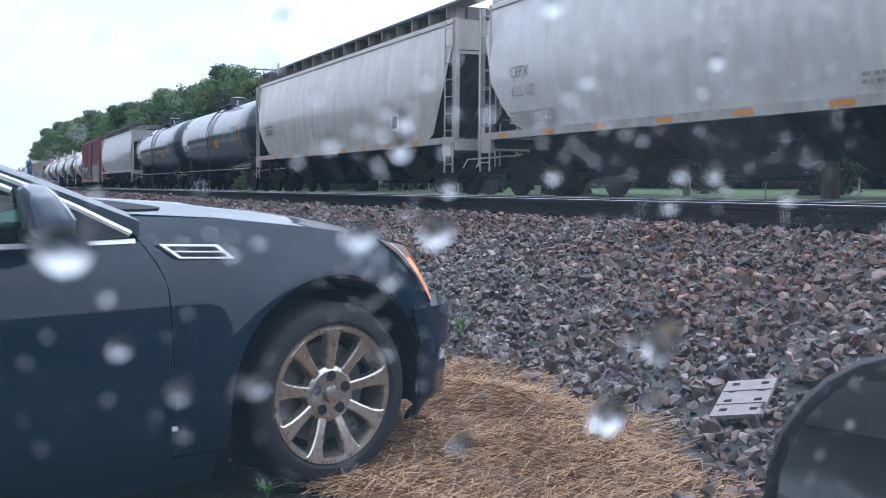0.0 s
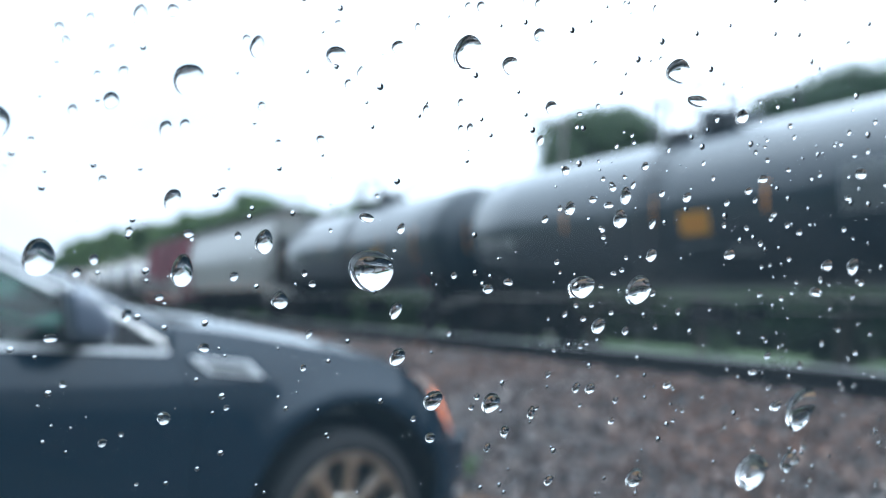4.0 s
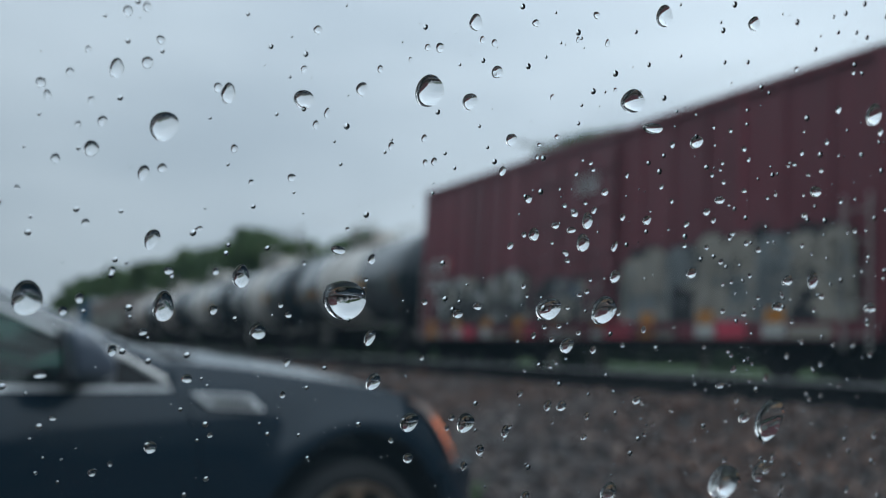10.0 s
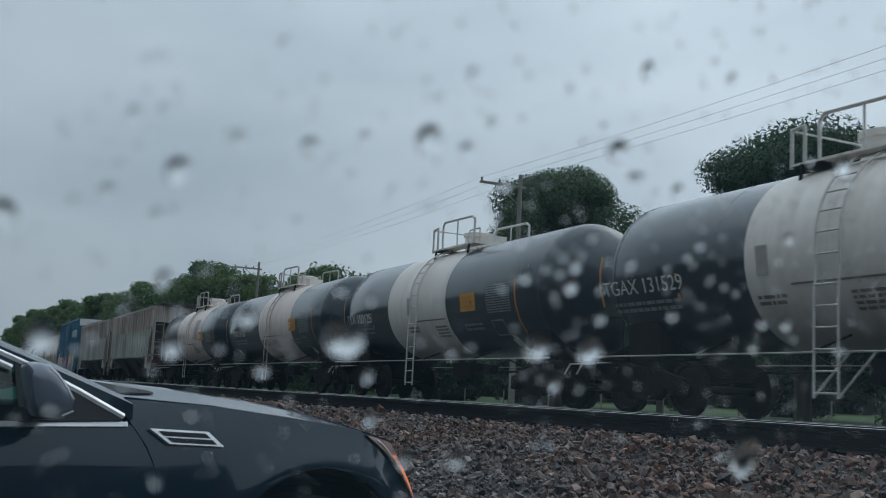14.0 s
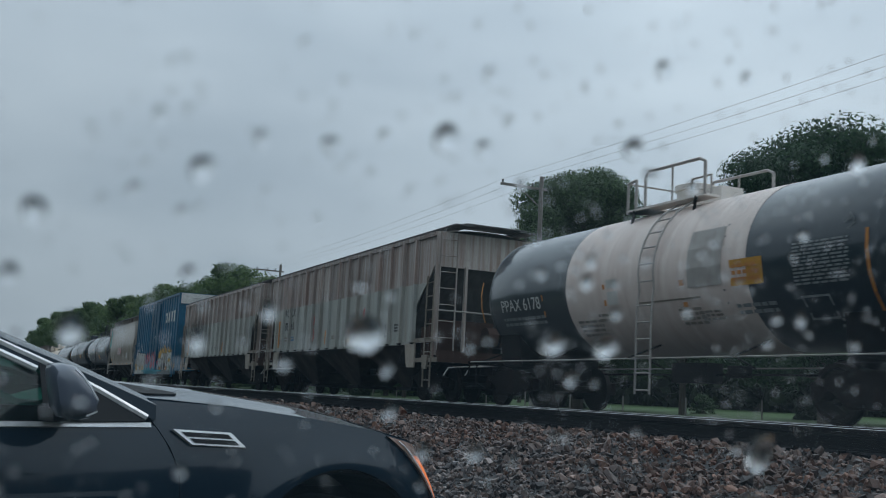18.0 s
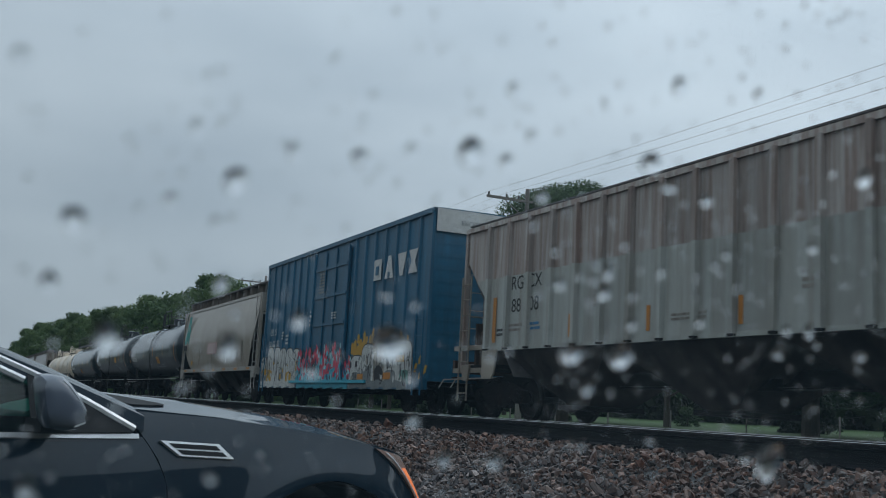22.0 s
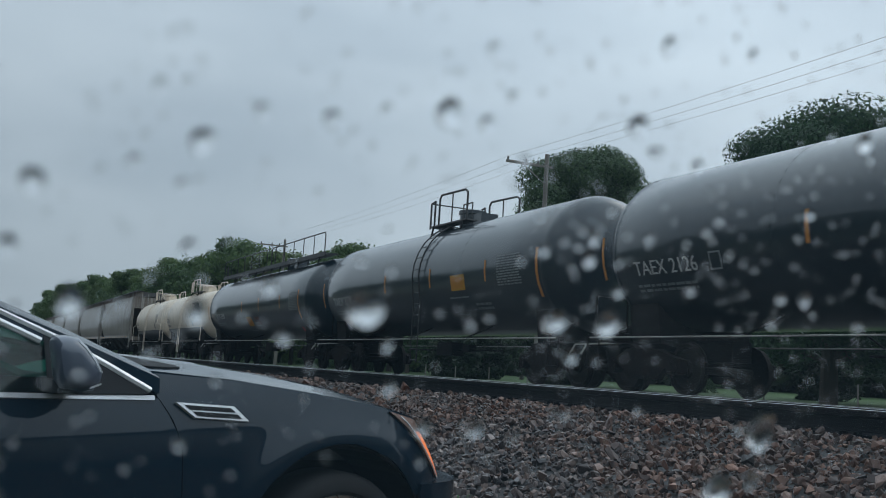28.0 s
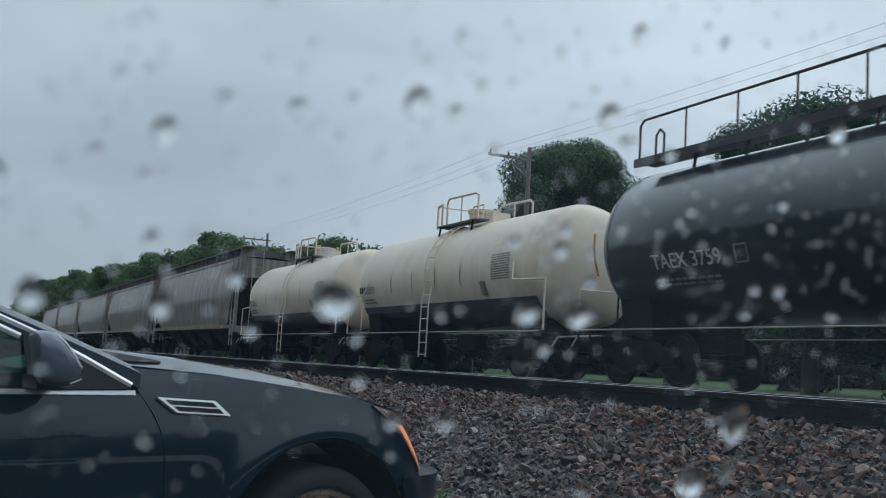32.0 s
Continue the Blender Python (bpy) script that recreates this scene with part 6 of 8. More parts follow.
def plan(s):
    """Outline from above: s runs along the flank, then round the nose or the tail."""
    if s > 0.15:
        a = min(1.0, (s - 0.15) / 1.3) * math.pi / 2
        return 0.15 + 0.72 * math.sin(a) ** 0.77, 0.9 * max(0.0, math.cos(a)) ** 0.77
    if s < -3.1:
        a = min(1.0, (-3.1 - s) / 1.3) * math.pi / 2
        return -3.1 - 0.85 * math.sin(a) ** 0.77, 0.9 * max(0.0, math.cos(a)) ** 0.77
    return s, 0.9


def rake(z):
    """How far the nose reaches at height z, against the bumper's reach."""
    return lerp_rows([(0.5, 1.0), (BUMPER_Z, 0.86), (0.92, 0.64)], z)


def nose(s, z, raked=True):
    x, w = plan(s)
    return (0.15 + (x - 0.15) * rake(z), w) if raked and x > 0.15 else (x, w)


def skin(s, z, off=0.0, side=-1, raked=True):
    """A point on the body's skin, off metres proud."""
    x, w = nose(s, z, raked)
    x2, w2 = nose(s + 0.01, z, raked)
    nx, ny = (w - w2), (x2 - x)
    k = math.hypot(nx, ny) or 1.0
    nx, ny = nx / k, ny / k
    o = off
    if z > 0.66:
        o -= 0.058 * ((z - 0.66) / 0.3) ** 2
    if z < 0.5:
        o -= 0.05 * ((0.5 - z) / 0.28) ** 2
    o += 0.012 * math.exp(-((z - 0.285) / 0.02) ** 2)
    for hx in (0.0, -2.88):
        r = math.hypot(s - hx, z - HUB_Z)
        o += 0.016 * math.exp(-((r - 0.47) / 0.07) ** 2)
    return Vector((x + nx * o, side * (w + ny * o), z))


def arch_low(s, base=0.21):
    for hx in (0.0, -2.88):
        reach = ARCH if s < hx or hx < -1 else ARCH_FRONT
        if abs(s - hx) < reach:
            return max(base, HUB_Z + ARCH * math.sqrt(1 - ((s - hx) / reach) ** 2))
    return base


def spread(a, b, n):
    return [a + (b - a) * k / n for k in range(n + 1)]


def arch_cols(hx):
    out = [hx - ARCH * math.cos(math.pi * k / 26) for k in range(27)]
    return [s if s < hx or hx < -1 else hx + (s - hx) * ARCH_FRONT / ARCH for s in out]


def panel(name, cols, low, high, material, off=0.0, nv=12, slant=None, label="", depth=0.012, parent=None, raked=True):
    """A body panel on both flanks: columns along s, from low(s) to high(s)."""
    made = []
    for side in (-1, 1):
        bm = bmesh.new()

        def pt(i, j):
            s = cols[i]
            a, b = low(s), high(s)
            z = a + (b - a) * j / nv
            if slant:
                s += slant(z, i / (len(cols) - 1))
            return skin(s, z, off(s, z) if callable(off) else off, side, raked)
        sheet(bm, pt, len(cols) - 1, nv)
        made.append(part(name, thick(bm, depth), material, parent or sedan, label, True))
    return made


def door_cut(z):
    """How far the cut between door and fender leans at height z."""
    return lerp_rows([(0.22, 0.03), (0.5, 0.015), (0.79, 0.0), (0.87, -0.035), (0.95, -0.09), (1.04, -0.17)], z)


def belt(s):
    return lerp_rows([(-3.3, 1.0), (-2.0, 0.935), (-1.35, 0.926), (-0.7, 0.936)], s)


def nose_top(s):
    return lerp_rows(TOP_EDGE, nose(s, 0.9)[0]) - (0.0 if s < 0.2 else 0.004)


fender_cols = spread(-0.665, -ARCH, 6)[:-1] + arch_cols(0.0) + spread(ARCH_FRONT, 0.68, 6)[1:]
panel("front_fender", fender_cols, lambda s: max(arch_low(s), 0.605) if s > 0.28 else arch_low(s), nose_top, M["navy"], nv=16, slant=lambda z, u: door_cut(z) * max(0.0, 1 - u * 3.2), label="navy front fender round the wheel arch")
panel("nose_corner", spread(0.62, 1.45, 14), lambda s: BUMPER_Z, nose_top, M["dark"], off=-0.02, nv=6)
def bumper_off(s, z):
    """The bumper stands proud, with a recess for the fog lamp and a lip below."""
    front = min(1.0, max(0.0, (s - 0.42) / 0.12))
    cut = -0.022 * math.exp(-((z - 0.425) / 0.035) ** 2) * min(1.0, max(0.0, (s - 0.5) / 0.06))
    chin = -0.05 * max(0.0, (0.285 - z) / 0.08) ** 1.2
    return 0.014 + 0.012 * front + (cut + chin) * front


panel("front_bumper", [0.318, 0.335, 0.36, 0.38, ARCH_FRONT, 0.42, 0.46, 0.5, 0.53, 0.56] + spread(0.6, 1.45, 18), lambda s: max(0.2, arch_low(s, 0.2)), lambda s: BUMPER_Z, M["navy"], off=bumper_off, nv=24, label="navy front bumper corner", raked=False)
panel("fog_lamp_grille", spread(0.56, 1.2, 10), lambda s: 0.395, lambda s: 0.455, M["dark"], off=0.007, nv=2, raked=False, depth=0.004)
for side in (-1, 1):
    bm = bmesh.new()
    sheet(bm, lambda i, j: skin(0.42 + 1.02 * i / 24, BUMPER_Z - 0.002, -0.02, side).lerp(skin(0.42 + 1.02 * i / 24, BUMPER_Z - 0.002, bumper_off(0.42 + 1.02 * i / 24, BUMPER_Z), side, False), j / 2), 24, 2)
    part("bumper_ledge", thick(bm, 0.006), M["navy"], sedan)
    bm = bmesh.new()
    sheet(bm, lambda i, j: skin(0.58 + 0.1 * i / 4, 0.41 + 0.03 * j / 2, 0.016, side, False), 4, 2)
    part("fog_lamp", thick(bm, 0.006), M["chrome"], sedan, "small fog lamp in the bumper recess")
panel("bumper_lip", spread(0.45, 1.45, 16), lambda s: 0.17, lambda s: 0.21, M["dark"], off=-0.04, nv=2, raked=False)
panel("front_door", spread(-1.72, -0.6695, 20), lambda s: 0.18, belt, M["navy"], nv=16, slant=lambda z, u: door_cut(z) * max(0.0, (u - 0.7) / 0.3), label="navy front door")
panel("rear_door", spread(-2.42, -1.73, 10), lambda s: arch_low(s), belt, M["navy"], nv=14)
panel("rear_quarter", arch_cols(-2.88) + spread(-2.88 + ARCH, -2.425, 2)[1:], arch_low, belt, M["navy"], nv=14)
panel("tail", spread(-4.4, -2.88 - ARCH, 16), lambda s: 0.25, lambda s: 1.02, M["navy"], nv=10)
panel("belt_trim", spread(-2.9, -0.766, 24), lambda s: belt(s) - 0.004, lambda s: belt(s) + 0.011, M["chrome"], off=0.008, nv=2, label="chrome strip along the window base")
panel("rocker", spread(-2.42, -ARCH - 0.01, 12), lambda s: 0.09, lambda s: 0.2, M["navy"], off=-0.012, nv=2)
# head lamps wrap round the corners
LAMP_EDGE = [(0.642, 0.655), (0.66, 0.64), (0.76, 0.525), (0.82, 0.455), (0.875, 0.37), (0.91, 0.28), (0.93, 0.22)]
for side in (-1, 1):
    def lamp_left(z):
        return lerp_rows(LAMP_EDGE, z)

    def lamp_pt(z0, z1, inset, reach, off):
        def pt(i, j):
            z = z0 + (z1 - z0) * j / 12
            s = lamp_left(z) + inset + reach * i / 12
            top = min(z1, nose_top(s) - 0.005)
            return skin(s, z0 + (top - z0) * j / 12, off, side)
        return pt
    bm = bmesh.new()
    sheet(bm, lamp_pt(BUMPER_Z + 0.006, 0.928, 0.0, 0.6, 0.006), 12, 12)
    lamp = part("headlamp", thick(bm, 0.01), M["lamp_glass"], sedan, "tall clear headlamp wrapping the corner", True)
    bm = bmesh.new()
    sheet(bm, lamp_pt(BUMPER_Z + 0.012, 0.84, 0.026, 0.07, 0.010), 12, 12)
    part("side_marker", thick(bm, 0.004), M["amber"], lamp, "lit amber side lamp", True)
    bm = bmesh.new()
    sheet(bm, lamp_pt(BUMPER_Z + 0.008, 0.9, 0.002, 0.018, 0.012), 12, 12)
    part("lamp_reflector", thick(bm, 0.003), M["chrome"], lamp, "bright strip inside the lamp", True)
    bm = bmesh.new()
    sheet(bm, lamp_pt(BUMPER_Z + 0.006, 0.926, -0.012, 0.012, 0.009), 12, 12)
    part("lamp_trim", thick(bm, 0.004), M["dark"], lamp)
    # fender vent: a chrome frame with dark slots
    def vent_pt(u0, u1, v0, v1, off):
        def pt(i, j):
            u, v = u0 + (u1 - u0) * i / 8, v0 + (v1 - v0) * j / 2
            z = 0.878 + 0.049 * v - 0.008 * u
            s = -0.625 + 0.205 * u - 0.068 * v + 0.012 * u * v
            return skin(s, z, off, side)
        return pt
    bm = bmesh.new()
    sheet(bm, vent_pt(0, 1, 0, 1, 0.016), 8, 2)
    vent = part("fender_vent", thick(bm, 0.014), M["chrome"], sedan, "slanted chrome vent behind the wheel")
    for v0, v1 in ((0.14, 0.44), (0.56, 0.86)):
        bm = bmesh.new()
        sheet(bm, vent_pt(0.09, 0.9, v0, v1, 0.019), 8, 2)
        part("vent_slot", thick(bm, 0.002), M["dark"], vent)
    # small flank lamp low on the door edge
    part("door_badge", boxes((-0.66, -0.642, side * 0.894 - 0.004, side * 0.894 + 0.004, 0.308, 0.322)), M["silver"], sedan)
# hood, windscreen, roof
def half_w(x):
    if x > 0.15:
        return 0.9 * max(0.0, 1 - ((x - 0.15) / 0.472) ** 2.6) ** (1 / 2.6)
    return 0.9


def hood_pt(i, j):
    x = -0.80 + 1.415 * i / 24
    z = lerp_rows(TOP_EDGE, x)
    w = max(0.02, half_w(x) - 0.058 * ((z - 0.66) / 0.3) ** 2 - 0.008)
    v = -1 + 2 * j / 20
    ridge = 0.012 * math.exp(-((abs(v) - 0.62) / 0.1) ** 2)
    return (x, v * w, z + 0.055 * (1 - abs(v) ** 2.4) + ridge * min(1.0, (0.9 - x)))


bm = bmesh.new()
sheet(bm, hood_pt, 24, 20)
part("hood", thick(bm, 0.012), M["navy"], sedan, "wet navy hood reflecting the grey sky", True)
bm = bmesh.new()
sheet(bm, lambda i, j: (lambda p: (p[0] - 0.012, p[1], p[2] + 0.006))(hood_pt(0.3 + 3.6 * (i / 8) * math.sin(math.pi * (j + 0.6) / 7.2), 0.8 + 2.2 * j / 6)), 8, 6)
part("cowl_vent", thick(bm, 0.004), M["dark"], sedan, "black cowl cover at the foot of the windscreen")
part("cowl", boxes((-0.93, -0.79, -0.72, 0.72, 1.0, 1.045)), M["dark"], sedan)
part("wiper", bar([(-0.86, -0.5, 1.055), (-0.95, 0.1, 1.1)], 0.012), M["dark"], sedan)


def screen_pt(x0, z0, w0, x1, z1, w1, bow):
    def pt(i, j):
        u, v = i / 10, -1 + 2 * j / 14
        x = x0 + (x1 - x0) * u + bow * (1 - v * v)
        z = z0 + (z1 - z0) * (u + 0.16 * u * (1 - u))
        return (x, v * (w0 + (w1 - w0) * u), z + 0.02 * (1 - v * v))
    return pt


bm = bmesh.new()
sheet(bm, screen_pt(-0.86, 1.03, 0.77, -1.66, 1.335, 0.60, 0.1), 10, 14)
part("windscreen", thick(bm, 0.005), M["car_glass"], sedan, "dark windscreen", True)
bm = bmesh.new()
sheet(bm, screen_pt(-2.75, 1.34, 0.6, -3.45, 1.05, 0.72, -0.05), 10, 14)
part("rear_window", thick(bm, 0.005), M["car_glass"], sedan, "", True)
bm = bmesh.new()
sheet(bm, lambda i, j: (-1.6 - 1.17 * i / 10, (-1 + 2 * j / 12) * 0.615, 1.34 + 0.035 * math.sin(math.pi * i / 10) + 0.03 * (1 - (-1 + j / 6) ** 2)), 10, 12)
part("roof", thick(bm, 0.02), M["navy"], sedan, "", True)
bm = bmesh.new()
sheet(bm, lambda i, j: (-3.4 - 0.5 * i / 4, (-1 + 2 * j / 10) * 0.78, 1.06 - 0.04 * i / 4 + 0.02 * (1 - (-1 + j / 5) ** 2)), 4, 10)
part("boot_lid", thick(bm, 0.02), M["navy"], sedan, "", True)
WIN = [(-0.782, 0.955), (-0.93, 1.034), (-1.079, 1.106), (-1.324, 1.206), (-1.6, 1.275), (-2.1, 1.315), (-2.55, 1.285), (-2.95, 1.14), (-3.05, 1.01)]
for side in (-1, 1):
    bm = bmesh.new()
    pts = [(x, side * (0.845 - 0.52 * (z - 0.96)), z) for x, z in WIN]
    low = [(x, side * 0.845, belt(x) + 0.012) for x, z in WIN]
    for k in range(len(WIN) - 1):
        bm.faces.new([bm.verts.new(c) for c in (low[k], low[k + 1], pts[k + 1], pts[k])])
    part("side_window", thick(bm, 0.004), M["car_glass"], sedan, "dark side glass")
    part("window_trim", bar([(x, side * (0.852 - 0.52 * (z - 0.96)), z + 0.006) for x, z in WIN], 0.011), M["chrome"], sedan, "chrome strip round the side windows")
    bm = bmesh.new()
    secs = []
    for x, z, y, r in ((-0.75, 1.002, 0.80, 0.03), (-1.05, 1.122, 0.735, 0.035), (-1.35, 1.232, 0.675, 0.035), (-1.62, 1.31, 0.63, 0.035), (-2.1, 1.355, 0.61, 0.035), (-2.75, 1.33, 0.605, 0.045), (-3.3, 1.07, 0.72, 0.07)):
        secs.append([(x, side * (y + 0.055), z - 0.05), (x, side * (y + 0.05), z + 0.0), (x, side * (y + 0.0), z + r * 0.7), (x, side * (y - 0.05), z + r * 0.3), (x, side * (y - 0.03), z - 0.05)])
    loft_x(bm, secs)
    part("pillar_and_roof_rail", bm, M["navy"], sedan, "", True)
    part("inner_trim", bar([(-1.6, side * 0.704, 1.252), (-1.326, side * 0.738, 1.18), (-1.13, side * 0.782, 1.098)], 0.011), M["chrome"], sedan, "inner chrome strip of the window frame")
    bm = bmesh.new()
    v = [bm.verts.new((x, side * (0.858 - 0.52 * (z - 0.96)), z)) for x, z in ((-0.79, 0.95), (-1.12, 0.94), (-1.12, 1.118), (-1.079, 1.104), (-0.93, 1.032))]
    bm.faces.new(v)
    part("sail_panel", thick(bm, 0.004), M["dark"], sedan, "black corner panel behind the mirror")
    # door mirror: a leaning shell; a light strip paints the sky's reflection on its edge
    shell = [(-1.176, 1.05), (-1.186, 1.095), (-1.18, 1.114), (-1.15, 1.119), (-1.112, 1.113), (-1.085, 1.092), (-1.05, 1.052), (-1.026, 1.015), (-1.03, 0.985), (-1.05, 0.961), (-1.085, 0.955), (-1.14, 0.962), (-1.162, 0.99)]
    def ring(y, k, dx=0.0):
        return [(-1.11 + dx + (x + 1.11) * k, side * y, 1.035 + (z - 1.035) * k) for x, z in shell]
    bm = bmesh.new()
    loft_x(bm, [ring(0.9, 0.74, 0.03), ring(0.94, 0.9, 0.02), ring(1.0, 1.0), ring(1.04, 0.99, -0.006), ring(1.075, 0.92, -0.014), ring(1.092, 0.72, -0.02), ring(1.098, 0.4, -0.02)])
    mirror = part("door_mirror", bm, M["mirror_shell"], sedan, "grey-blue door mirror shell", True)
    bm = bmesh.new()
    def strip_pt(i, j):
        r = ring((0.985, 1.03, 1.062, 1.086)[i], (1.015, 1.013, 0.976, 0.85)[i], (0.002, -0.005, -0.011, -0.018)[i])
        return r[4 + j]
    sheet(bm, strip_pt, 3, 3)
    part("mirror_cap", thick(bm, 0.004), M["silver"], mirror, "upper edge of the mirror, sky reflection painted in light silver", True)
    bm = bmesh.new()
    loft_x(bm, [[(-1.09, side * 1.097, 0.972), (-1.05, side * 1.08, 0.985), (-1.05, side * 1.08, 0.98), (-1.09, side * 1.097, 0.967)], [(-1.09, side * 1.1, 0.972), (-1.05, side * 1.084, 0.985), (-1.05, side * 1.084, 0.98), (-1.09, side * 1.1, 0.967)]])
    part("mirror_signal", bm, M["silver"], mirror)
    part("mirror_foot", boxes((-1.13, -1.05, min(side * 0.83, side * 0.96), max(side * 0.83, side * 0.96), 0.945, 0.985)), M["dark"], mirror)
# cabin and underside
part("cabin_floor", boxes((-3.3, -0.9, -0.78, 0.78, 0.3, 0.6)), M["seat_cloth"], sedan)
part("dashboard", boxes((-1.25, -0.92, -0.74, 0.74, 0.6, 0.985)), M["seat_cloth"], sedan)
for y in (-0.4, 0.4):
    seat = part("seat", boxes((-2.15, -1.6, y - 0.26, y + 0.26, 0.6, 0.8)), M["seat_cloth"], sedan)
    part("seat_back", boxes((-2.25, -2.05, y - 0.25, y + 0.25, 0.8, 1.3)), M["seat_cloth"], seat)
bm = bmesh.new()
sheet(bm, lambda i, j: (-1.36 + 0.4 * i / 6, -0.73 + 0.5 * j / 6, 1.0 + 0.022 * math.sin(i * 1.3) + 0.02 * math.cos(j * 1.7)), 6, 6)
part("cloth", thick(bm, 0.02), M["teal_cloth"], sedan, "teal cloth on the dashboard", True)
part("underbody", boxes((-3.4, -0.5, -0.8, 0.8, 0.17, 0.32), (-2.4, -0.48, -0.82, 0.82, 0.3, 0.5), (-0.5, 0.62, -0.55, 0.55, 0.2, 0.7), (-3.8, -3.35, -0.7, 0.7, 0.25, 0.9)), M["dark"], sedan)
for hx in (0.0, -2.88):
    for side in (-1, 1):
        bm = bmesh.new()
        sheet(bm, lambda i, j: (hx + (ARCH - 0.005) * math.cos(math.pi * i / 18), side * (0.875 - 0.33 * j), HUB_Z + (ARCH - 0.005) * math.sin(math.pi * i / 18)), 18, 1)
        part("wheel_well", thick(bm, 0.01), M["dark"], sedan)


def sedan_wheel():
    wheel = lathe(bmesh.new(), [(0.13, 0.22), (0.13, 0.30), (0.115, 0.333), (0.085, 0.345), (-0.06, 0.345), (-0.085, 0.336), (-0.103, 0.31), (-0.102, 0.275), (-0.09, 0.262), (-0.085, 0.25), (-0.05, 0.245), (0.08, 0.245), (0.1, 0.22)], 56, "y", True)
    tyre = part("wheel", wheel, M["tyre"], sedan, "black tyre on an alloy rim", True)
    part("rim", lathe(bmesh.new(), [(-0.088, 0.264), (-0.097, 0.258), (-0.094, 0.238), (-0.06, 0.226), (0.08, 0.22), (0.09, 0.245), (-0.05, 0.248)], 56, "y", True), M["alloy"], tyre, "dull alloy rim", True)
    for k in range(9):
        a = k * math.tau / 9 - 0.1745
        bm = bmesh.new()
        secs = []
        for r, w, y, d in ((0.06, 0.05, -0.064, 0.03), (0.1, 0.05, -0.07, 0.03), (0.15, 0.052, -0.08, 0.028), (0.2, 0.062, -0.088, 0.024), (0.232, 0.08, -0.093, 0.02), (0.246, 0.105, -0.095, 0.016)):
            secs.append([(r, y, -w / 2 + 0.006), (r, y - 0.004, -w / 2 + 0.012), (r, y - 0.004, w / 2 - 0.012), (r, y, w / 2 - 0.006), (r, y + d, w / 2), (r, y + d, -w / 2)])
        loft_x(bm, secs)
        bmesh.ops.rotate(bm, cent=(0, 0, 0), matrix=Matrix.Rotation(a, 3, "Y"), verts=bm.verts)
        part("spoke", bm, M["alloy"], tyre)
    part("hub", lathe(bmesh.new(), [(-0.074, 0.03), (-0.076, 0.088), (-0.068, 0.104), (-0.03, 0.106)], 36, "y"), M["alloy"], tyre)
    part("hub_cap", lathe(bmesh.new(), [(-0.09, 0.012), (-0.088, 0.028), (-0.078, 0.032)], 20, "y"), M["alloy"], tyre)
    bm = bmesh.new()
    for k in range(5):
        a = k * math.tau / 5 + math.pi / 2
        rod(bm, (0.068 * math.cos(a), -0.079, 0.068 * math.sin(a)), (0.068 * math.cos(a), -0.06, 0.068 * math.sin(a)), 0.02, 14)
    part("wheel_nuts", bm, M["dark"], tyre)
    part("brake_disc", lathe(bmesh.new(), [(-0.01, 0.19), (0.01, 0.19)], 30, "y"), M["disc"], tyre)
    part("backing_plate", lathe(bmesh.new(), [(0.05, 0.225), (0.06, 0.225)], 30, "y"), M["dark"], tyre)
    return tyre


first_wheel = sedan_wheel()
first_wheel.matrix_basis = pose(0, -0.785, HUB_Z)
for x, y, turn in ((0, 0.785, 180), (-2.88, -0.785, 0), (-2.88, 0.785, 180)):
    copy_thing(first_wheel, pose(x, y, HUB_Z, 0, 0, turn))


# ---- loose things on the ground: stones, straw, a tie plate ----
def rock_meshes(n):
    out = []
    for seed in range(n):
        rnd = random.Random(seed + 70)
        bm = bmesh.new()
        for k in range(11):
            v = Vector((rnd.gauss(0, 1), rnd.gauss(0, 1), rnd.gauss(0, 1))).normalized()
            bm.verts.new((v.x * rnd.uniform(0.8, 1.2), v.y * rnd.uniform(0.65, 1.0), v.z * rnd.uniform(0.5, 0.8)))
        hull = bmesh.ops.convex_hull(bm, input=bm.verts)
        junk = list({g for g in hull["geom_interior"] + hull["geom_unused"] if isinstance(g, bmesh.types.BMVert)})
        bmesh.ops.delete(bm, geom=junk, context="VERTS")
        bmesh.ops.triangulate(bm, faces=bm.faces)
        bm.normal_update()
        out.append(bm)
    return out


ROCKS = rock_meshes(10)
ROCK_DATA = []
for bm in ROCKS:
    bm.verts.index_update()
    ROCK_DATA.append((np.array([v.co[:] for v in bm.verts]), np.array([[v.index for v in f.verts] for f in bm.faces])))


def bed_z(y):
    return np.interp(y, [-10, 2.6, 3.1, 5.2, 5.65, 14.6, 16.6], [0.0, 0.0, 0.06, 0.60, 0.75, 0.75, 0.42])


